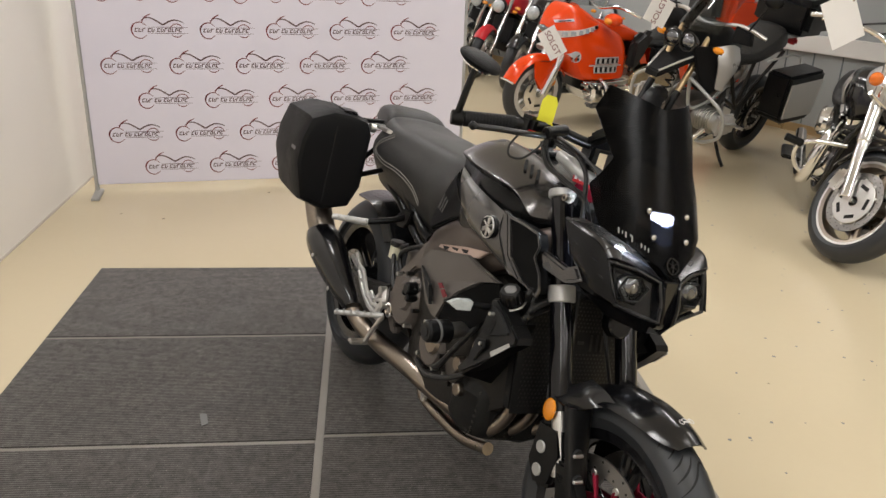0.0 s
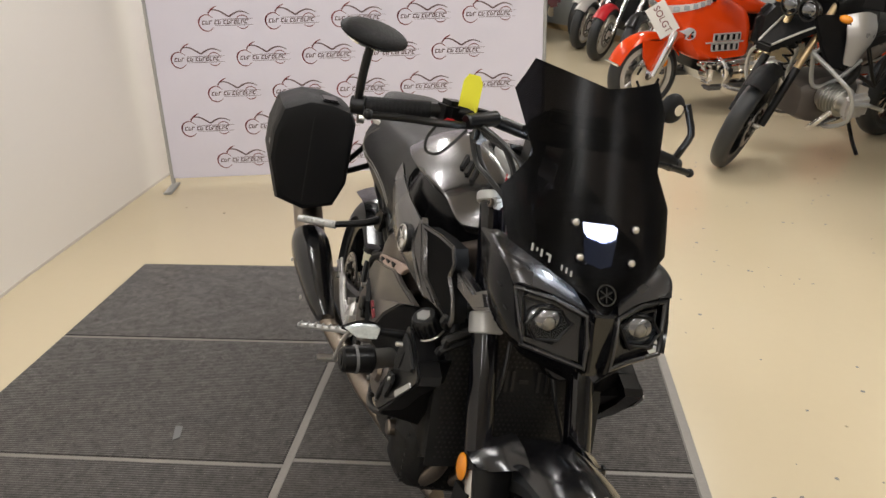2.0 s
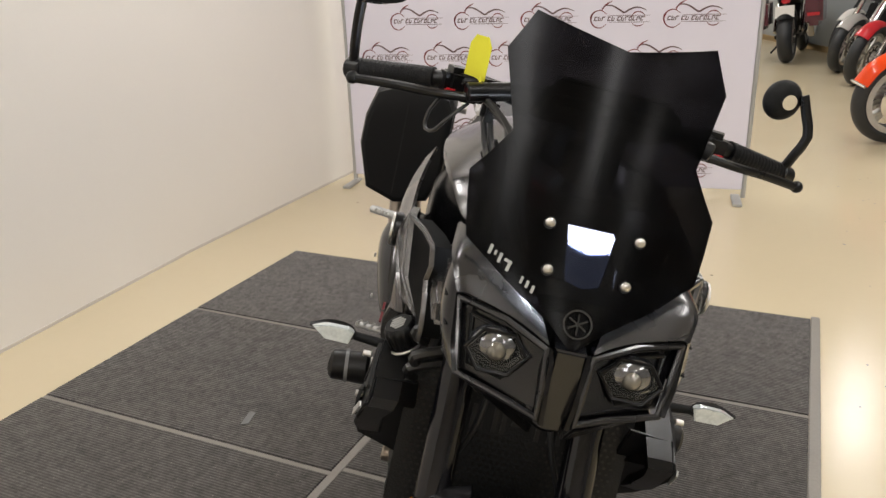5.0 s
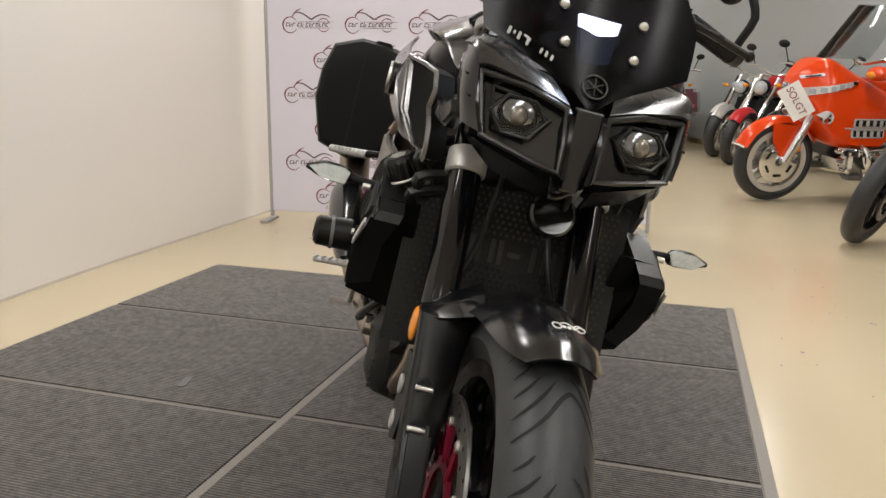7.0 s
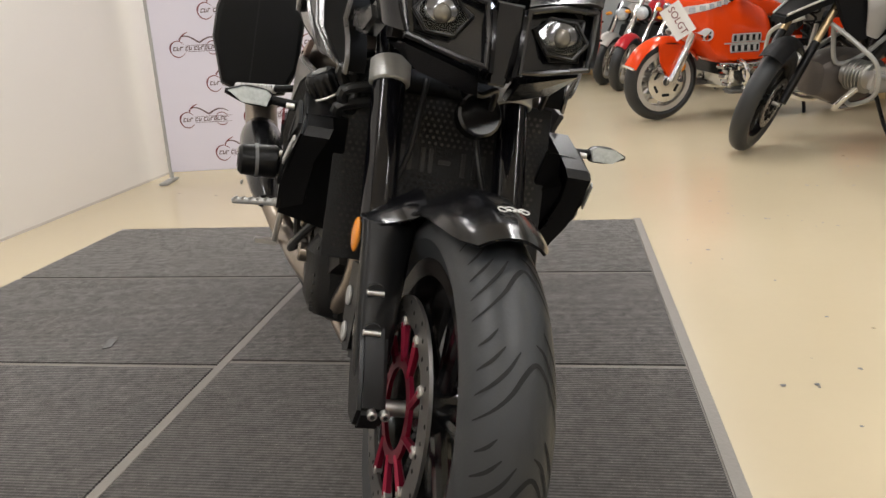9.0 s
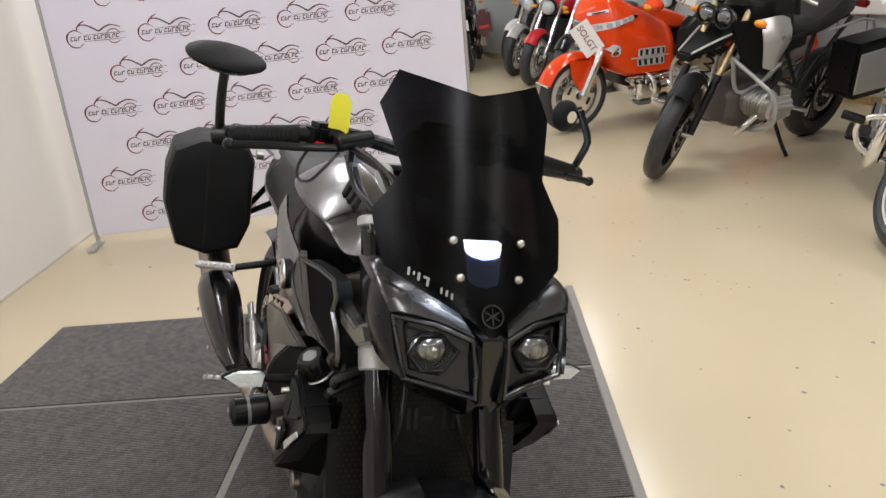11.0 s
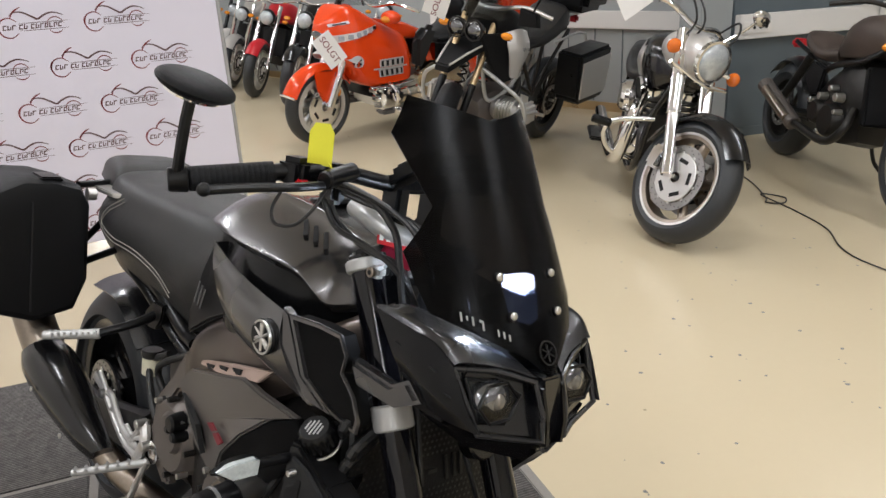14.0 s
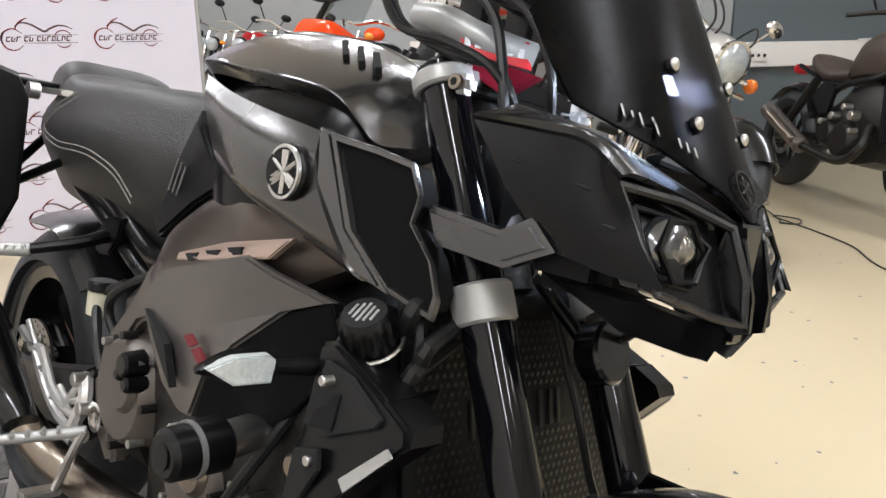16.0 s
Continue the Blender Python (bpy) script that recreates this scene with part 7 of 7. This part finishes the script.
    part("windscreen", patch(rows, 3, 2, 0.004), "glass", B, "small clear windscreen")
    part("tank", sections(((-0.42, 0.14, 0.86, 1.06), (-0.60, 0.18, 0.84, 1.10), (-0.80, 0.15, 0.84, 1.02), (-0.90, 0.11, 0.82, 0.92))), "plastic", B, "black tank top")
    part("engine_block", sections(((-0.40, 0.09, 0.32, 0.50), (-0.55, 0.13, 0.27, 0.56), (-0.80, 0.13, 0.28, 0.54), (-0.95, 0.09, 0.34, 0.48))), "bronze", B, "dark boxer engine")
    part("seat", sections(((-0.86, 0.10, 0.80, 0.90), (-1.05, 0.15, 0.80, 0.90), (-1.25, 0.16, 0.84, 0.98), (-1.40, 0.15, 0.88, 1.06), (-1.52, 0.12, 0.90, 1.02))), "seat", B, "black seat")
    part("luggage_rack", box((-1.62, 0, 0.99), (0.30, 0.26, 0.02), 0.006), "silver", B)
    part("top_case", slab([(-1.50, 1.01), (-1.48, 1.28), (-1.85, 1.30), (-1.94, 1.18), (-1.90, 1.01)], -0.24, 0.24, 0.05), "plastic", B, "black top case")
    part("rear_light", box((-1.80, 0, 0.92), (0.05, 0.12, 0.06), 0.015), "redtag", B, "red rear light")
    part("side_stand", tube([(-0.85, 0.14, 0.30), (-0.88, 0.22, 0.14), (-0.86, 0.30, 0.068)], 0.013, 8), "plastic", B, "black side stand")
    part("shock_spring", tube([(-0.24 + 0.006 * (k % 2) - 0.10 * k / 24, 0.035 * math.cos(k * 1.5), 0.62 + 0.28 * k / 24 + 0.035 * math.sin(k * 1.5) * 0.2) for k in range(25)], 0.007, 6, 2), "plastic", B)
    part("swingarm", tube([(-0.95, -0.10, 0.40), (-1.2, -0.12, 0.36), (-1.52, -0.10, 0.32)], 0.045, 12), "silverpaint", B)
    part("silencer", rod((-1.15, -0.24, 0.42), (-1.75, -0.30, 0.58), 0.062, 0.066, 20, 0.01), "steel", B, "steel silencer")


def cruiser():
    B = thing("cruiser_motorcycle", "black and silver cruiser with chrome fork and round headlight", "motorcycle", heading(2.70, 1.58, 241, 9))
    S = turn_about(-0.10, 0.35, 33, 38)

    def st(bm):
        bm.transform(S)
        return bm

    fw = wheel(B, "front_wheel", (0, 0, 0.318), 0.32, 0.068, 0.232, 5, "steel", S, 0.168, carrier="steel", hub_r=0.06, spoke_r=0.024, twin=False, ringed=True)
    for sy in (-1, 1):
        g = lathe([(0.028, -0.003), (0.122, -0.003), (0.126, 0.0), (0.122, 0.003), (0.028, 0.003)], 44)
        g.transform(S @ Matrix.Translation((0, 0.074 * sy, 0.318)))
        face = part("wheel_face", g, "alu", fw, "machined bright wheel centre")
        for k in range(5):
            slot = box((0, 0, 0), (0.066, 0.0085, 0.026), 0.003)
            slot.transform(S @ Matrix.Translation((0, 0.074 * sy, 0.318)) @ Matrix.Rotation(2 * math.pi * k / 5, 4, "Y") @ Matrix.Translation((0, 0, 0.088)))
            part("face_slot", slot, "groove", face)
    wheel(B, "rear_wheel", (-1.70, 0, 0.33), 0.335, 0.10, 0.235, 5, "alu", None, 0.15, disc_y=(-0.09,), carrier="alu", twin=False, spoke_r=0.024)
    for s in (-1, 1):
        part("fork_tube", st(rod((-0.43, 0.115 * s, 0.97), (-0.195, 0.115 * s, 0.58), 0.036, seg=20, bevel=0.003)), "chrome", B, "chrome fork tube")
        part("fork_slider", st(rod((-0.213, 0.115 * s, 0.61), (-0.02, 0.115 * s, 0.31), 0.031, seg=20, bevel=0.003)), "chrome", B, "chrome fork slider")
        part("indicator", st(ball((-0.30, 0.24 * s, 0.87), 0.037, (0.9, 1, 1), 18)), "amberred", B, "round amber indicator")
        part("indicator_stalk", st(rod((-0.35, 0.11 * s, 0.86), (-0.30, 0.22 * s, 0.87), 0.012)), "chrome", B)
        ms = part("mirror_stem", st(tube([(-0.66, 0.40 * s, 1.05), (-0.62, 0.44 * s, 1.14), (-0.60, 0.48 * s, 1.22)], 0.008, 8)), "chrome", B, "chrome mirror stem")
        part("mirror", st(ball((-0.60, 0.50 * s, 1.25), 0.06, (0.5, 1.1, 0.75), 18)), "chrome", ms, "chrome mirror")
        part("lever", st(tube([(-0.60, 0.28 * s, 1.03), (-0.62, 0.40 * s, 1.01), (-0.68, 0.48 * s, 0.98)], 0.008, 8)), "chrome", B)
        part("brake_caliper", st(box((-0.16, 0.095 * s, 0.36), (0.09, 0.05, 0.12), 0.015)), "chrome", B, "chrome brake caliper")
        part("footboard", box((-1.02, 0.33 * s, 0.28), (0.34, 0.12, 0.025), 0.008), "plastic", B, "black footboard")
        part("crash_bar", tube([(-0.55, 0.08 * s, 0.50), (-0.57, 0.27 * s, 0.47), (-0.60, 0.34 * s, 0.40), (-0.64, 0.29 * s, 0.28), (-0.70, 0.12 * s, 0.22)], 0.015, 12), "chrome", B, "chrome crash bar")
        part("highway_peg", rod((-0.58, 0.31 * s, 0.44), (-0.57, 0.42 * s, 0.46), 0.024, seg=16, bevel=0.006), "plastic", B, "black highway peg")
        part("fairing_cover", shell([(-0.58, 0.20 * s, 0.60), (-0.66, 0.22 * s, 0.70), (-0.80, 0.22 * s, 0.58), (-0.74, 0.20 * s, 0.48)], (0, -0.03 * s, 0), 0.008), "gloss", B)
    part("front_mudguard", st(arch((0, 0.318), 0.355, 40, 165, 0.088, 7, 0.06)), "gloss", B, "glossy black front mudguard")
    cowl = loft([[(-0.27 - 0.02 * k, w * math.cos(a), 0.89 + w * 0.9 * math.sin(a)) for a in [2 * math.pi * j / 12 for j in range(12)]] for k, w in ((0, 0.105), (2, 0.125), (6, 0.135), (11, 0.12), (15, 0.08))], 3, 2)
    hc = part("headlight_shell", st(cowl), "silverpaint", B, "silver headlight nacelle")
    part("headlight", st(ball((-0.26, 0, 0.89), 0.098, (0.5, 1, 1), 26)), "lens", hc, "round clear headlight")
    rg = lathe([(0.094, -0.012), (0.108, -0.012), (0.108, 0.012), (0.094, 0.012)], 32)
    rg.transform(Matrix.Translation((-0.255, 0, 0.89)) @ Matrix.Rotation(radians(90), 4, "Z"))
    part("headlight_ring", st(rg), "chrome", hc, "chrome headlight ring")
    part("light_bar", st(tube([(-0.29, -0.22, 0.80), (-0.25, 0, 0.77), (-0.29, 0.22, 0.80)], 0.012, 10)), "chrome", B)
    part("handlebar", st(tube([(-0.84, -0.44, 0.98), (-0.68, -0.40, 1.03), (-0.55, -0.20, 1.06), (-0.50, 0, 1.02), (-0.55, 0.20, 1.06), (-0.68, 0.40, 1.03), (-0.84, 0.44, 0.98)], 0.014, 12)), "chrome", B, "wide chrome handlebar")
    for y in (-0.16, -0.10, 0.14):
        part("cable", st(tube([(-0.62, y * 2, 1.05), (-0.44, y * 1.5, 1.14), (-0.34, y, 1.03), (-0.45, y * 0.6, 0.90)], 0.006, 6, 6)), "cable", B)
    tk = part("tank", sections(((-0.50, 0.06, 0.72, 0.80), (-0.60, 0.16, 0.66, 0.90), (-0.80, 0.19, 0.66, 0.93), (-1.05, 0.15, 0.68, 0.86), (-1.16, 0.08, 0.70, 0.78))), "gloss", B, "black and silver teardrop tank")
    for s in (-1, 1):
        part("tank_flash", patch([[(-0.76, 0.165 * s, 0.90), (-0.90, 0.16 * s, 0.89), (-1.04, 0.12 * s, 0.85)], [(-0.70, 0.20 * s, 0.80), (-0.88, 0.198 * s, 0.79), (-1.06, 0.16 * s, 0.77)], [(-0.74, 0.178 * s, 0.70), (-0.90, 0.172 * s, 0.69), (-1.05, 0.14 * s, 0.69)]], 4, 4, 0.008), "silverpaint", tk, "silver tank flash")
        part("cylinder", rod((-0.80, 0.06 * s, 0.36), (-0.72, 0.10 * s, 0.66), 0.075, 0.07, 20, 0.01), "chrome", B, "chrome cylinder")
        part("cylinder", rod((-0.90, 0.06 * s, 0.36), (-1.0, 0.10 * s, 0.66), 0.075, 0.07, 20, 0.01), "alu", B)
        for k in range(7):
            part("cooling_fin", rod((-0.795 + 0.011 * k, 0.07 * s, 0.40 + 0.034 * k), (-0.7925 + 0.011 * k, 0.071 * s, 0.408 + 0.034 * k), 0.098, seg=20), "iron", B)
        part("engine_cover", rod((-0.84, 0.10 * s, 0.34), (-0.84, 0.22 * s, 0.34), 0.13, 0.11, 26, 0.02), "chrome", B, "round chrome engine cover")
        part("pushrod_tube", rod((-0.78, 0.17 * s, 0.40), (-0.72, 0.16 * s, 0.62), 0.014), "chrome", B)
    part("air_filter", rod((-0.86, -0.16, 0.56), (-0.86, -0.26, 0.56), 0.10, 0.09, 26, 0.02), "chrome", B, "round chrome air filter")
    part("exhaust", tube([(-0.70, -0.14, 0.58), (-0.62, -0.20, 0.46), (-0.66, -0.23, 0.26), (-0.9, -0.25, 0.20), (-1.9, -0.26, 0.26)], 0.040, 16, 6), "chrome", B, "long chrome exhaust")
    part("engine_block", sections(((-0.62, 0.12, 0.20, 0.50), (-0.84, 0.15, 0.16, 0.56), (-1.15, 0.14, 0.20, 0.54))), "iron", B)
    part("frame_tube", tube([(-0.48, 0.0, 0.78), (-0.56, -0.10, 0.50), (-0.60, -0.13, 0.24), (-0.80, -0.14, 0.15), (-1.3, -0.14, 0.18)], 0.019, 12), "gloss", B)
    part("seat", sections(((-1.10, 0.12, 0.60, 0.68), (-1.28, 0.19, 0.58, 0.68), (-1.46, 0.19, 0.62, 0.78), (-1.75, 0.13, 0.68, 0.80))), "seat", B, "black studded seat")
    part("rear_mudguard", arch((-1.70, 0.33), 0.38, 20, 165, 0.115, 7, 0.08), "gloss", B, "black rear mudguard")
    part("side_stand", tube([(-0.80, 0.14, 0.20), (-0.84, 0.24, 0.12), (-0.82, 0.32, 0.085)], 0.013, 8), "chrome", B)


def roadster(m, name, label, colour, chromed=False, exhaust="plastic", lean=0.0, seatmat="seat", group="", fork="plastic", steer=0):
    """A plain parked motorcycle: naked frame, tank, seat, engine, one exhaust."""
    B = thing(name, label, "motorcycle", m, group)
    S = turn_about(-0.2, 0.6, 27, steer)

    def st(bm):
        bm.transform(S)
        return bm

    metal = "chrome" if chromed else "iron"
    wheel(B, "front_wheel", (0, 0, 0.31), 0.315, 0.062, 0.222, 7, "iron" if not chromed else "alu", S, 0.15, carrier="iron", twin=False, ringed=True)
    wheel(B, "rear_wheel", (-1.49, 0, 0.31), 0.318, 0.088, 0.215, 7, "iron" if not chromed else "alu", None, 0.12, disc_y=(-0.08,), carrier="iron", twin=False)
    fork_pair(B, S, (-0.36, 0.98), (-0.02, 0.32), 0.10, 0.024, fork, "plastic" if not chromed else "chrome")
    part("front_mudguard", st(arch((0, 0.31), 0.34, 40, 140, 0.075)), colour, B)
    hd = part("headlight", st(ball((-0.24, 0, 0.86), 0.09, (0.9, 1, 1), 20)), "plastic", B, "round headlight")
    part("lens", st(ball((-0.18, 0, 0.86), 0.078, (0.5, 1, 1), 18)), "lens", hd)
    part("handlebar", st(tube([(-0.58, -0.39, 1.02), (-0.46, -0.22, 1.05), (-0.40, 0, 1.0), (-0.46, 0.22, 1.05), (-0.58, 0.39, 1.02)], 0.013, 10)), metal, B)
    for s in (-1, 1):
        part("mirror", st(ball((-0.50, 0.38 * s, 1.22), 0.05, (0.5, 1.2, 0.8), 14)), "plastic", B)
        part("mirror_stem", st(rod((-0.50, 0.28 * s, 1.05), (-0.50, 0.36 * s, 1.20), 0.006)), "plastic", B)
        part("indicator", st(ball((-0.24, 0.20 * s, 0.84), 0.028, (1, 1.3, 0.8), 12)), "amber", B)
        part("frame_tube", tube([(-0.40, 0.04 * s, 0.86), (-0.55, 0.13 * s, 0.74), (-0.85, 0.15 * s, 0.66), (-0.98, 0.15 * s, 0.50), (-0.95, 0.14 * s, 0.32)], 0.018, 10), "plastic", B)
        part("frame_tube", tube([(-0.85, 0.13 * s, 0.66), (-1.15, 0.12 * s, 0.70), (-1.42, 0.11 * s, 0.76)], 0.014, 10), "plastic", B)
        part("shock", rod((-1.12, 0.14 * s, 0.70), (-1.38, 0.15 * s, 0.36), 0.028, seg=12), metal, B)
        part("engine_cover", rod((-0.68, 0.12 * s, 0.38), (-0.68, 0.20 * s, 0.38), 0.11, 0.095, 24, 0.012), metal, B)
        part("engine_cover", rod((-0.86, 0.12 * s, 0.40), (-0.86, 0.19 * s, 0.40), 0.085, 0.07, 22, 0.012), "iron", B)
        part("swingarm", rod((-0.95, 0.13 * s, 0.36), (-1.49, 0.12 * s, 0.31), 0.028, seg=10), "plastic", B)
    part("radiator", box((-0.42, 0, 0.56), (0.05, 0.30, 0.32), 0.01, Matrix.Rotation(radians(-15), 4, "Y")), "matte", B)
    part("engine_block", sections(((-0.46, 0.12, 0.30, 0.60), (-0.62, 0.15, 0.26, 0.72), (-0.85, 0.15, 0.28, 0.62), (-1.0, 0.12, 0.34, 0.50))), "iron", B)
    part("tank", sections(((-0.42, 0.08, 0.80, 0.90), (-0.55, 0.15, 0.76, 0.98), (-0.75, 0.15, 0.74, 0.94), (-0.92, 0.09, 0.72, 0.80))), colour, B, "painted tank")
    part("seat", sections(((-0.90, 0.10, 0.70, 0.77), (-1.05, 0.15, 0.68, 0.76), (-1.20, 0.15, 0.72, 0.82), (-1.32, 0.10, 0.76, 0.84))), seatmat, B)
    part("rear_mudguard", arch((-1.49, 0.31), 0.355, 30, 140, 0.095), "plastic", B)
    part("exhaust", tube([(-0.50, -0.14, 0.48), (-0.46, -0.20, 0.36), (-0.60, -0.22, 0.27), (-1.0, -0.22, 0.30)], 0.024, 12), metal, B)
    part("silencer", rod((-0.98, -0.22, 0.29), (-1.42, -0.26, 0.47), 0.048, 0.05, 20, 0.008), exhaust, B)
    part("tail_lamp", box((-1.60, 0, 0.74), (0.05, 0.10, 0.06), 0.015), "redtag", B)
    part("side_stand", tube([(-0.72, 0.14, 0.28), (-0.76, 0.22, 0.14), (-0.76, 0.30, 0.02 + 0.30 * math.tan(radians(lean)))], 0.012, 8), "plastic", B)
    return B


touring()
adventure()
cruiser()
bobber = roadster(heading(3.93, 1.20, 250, 8), "bobber_motorcycle", "matte black bobber with a brown leather seat", "brown", False, "bronze", 8, "brown")
for sx in (-1, 1):
    for x, z, r in ((-0.62, 0.52, 0.030), (-0.70, 0.56, 0.022), (-0.80, 0.50, 0.026), (-0.60, 0.44, 0.018), (-0.90, 0.46, 0.020), (-0.74, 0.30, 0.018)):
        part("engine_cap", rod((x, 0.15 * sx, z), (x, 0.205 * sx, z), r, r * 0.85, 16, 0.004), "alu", bobber, "bare metal engine cap")
    if sx < 0:
        part("heat_shield", rod((-1.02, 0.255 * sx, 0.318), (-1.34, 0.282 * sx, 0.448), 0.030, 0.032, 16, 0.004), "steel", bobber)
    part("side_cover", slab([(-0.86, 0.66), (-1.02, 0.68), (-1.10, 0.58), (-0.98, 0.48), (-0.88, 0.50)], 0.15 * sx, 0.175 * sx, 0.012), "matte", bobber)
row = "motorcycles along the far wall"
roadster(heading(1.80, 6.70, 230, 8), "parked_motorcycle", "dark parked motorcycle close behind the orange one", "gloss", True, "chrome", 8, group=row, fork="chrome", steer=12)
roadster(heading(1.56, 7.60, 230, 8), "parked_motorcycle", "red and black parked motorcycle in the far row", "redtag", True, "chrome", 8, group=row, fork="chrome", steer=12)
roadster(heading(1.42, 8.55, 232, 8), "parked_motorcycle", "silver parked motorcycle in the far row", "silverpaint", True, "steel", 8, group=row, fork="chrome", steer=10)
roadster(heading(1.45, 9.50, 232, 8), "parked_motorcycle", "white parked motorcycle in the far row", "paper", False, "steel", 8, group=row, steer=8)
roadster(heading(1.60, 10.5, 232, 8), "parked_motorcycle", "black parked motorcycle at the end of the far row", "gloss", False, "steel", 8, group=row, steer=8)
bagged = roadster(heading(1.00, 10.85, 84, 6), "parked_motorcycle", "maroon parked motorcycle with black side cases", "maroon", True, "chrome", 6, group=row)
for sy in (-1, 1):
    case = part("side_case", box((-1.36, 0.31 * sy, 0.60), (0.50, 0.20, 0.36), 0.05), "maroon", bagged, "maroon side case")
    part("case_strip", box((-1.615, 0.31 * sy, 0.56), (0.008, 0.14, 0.04), 0.004), "redtag", case)
part("number_plate", box((-1.69, 0.0, 0.62), (0.012, 0.22, 0.14), 0.003), "paper", bagged, "pale plate")
part("top_case", box((-1.52, 0.0, 1.0), (0.36, 0.46, 0.28), 0.06), "plastic", bagged, "black top case")
roadster(heading(2.75, 6.9, 232, 8), "parked_motorcycle", "dark red parked motorcycle behind the orange one", "maroon", True, "chrome", 8, group=row, fork="chrome")
roadster(heading(3.45, 5.6, 225, 8), "parked_motorcycle", "black parked motorcycle beside the wall", "gloss", True, "chrome", 8, group=row, fork="chrome")

paper_sign(None, [(1.744, 4.58, 0.607), (1.878, 4.58, 0.701), (1.779, 4.58, 0.929), (1.634, 4.58, 0.849)], "SOLGT", 0.072, -90)
paper_sign(None, [(2.221, 3.30, 1.03), (2.068, 3.27, 1.10), (2.13, 3.27, 1.27), (2.301, 3.30, 1.20)][::-1], "SOLGT", 0.06, -90)
paper_sign(None, [(2.70, 1.95, 1.075), (2.873, 1.98, 1.16), (2.742, 2.0, 1.366), (2.535, 1.96, 1.285)], "", 0.06)
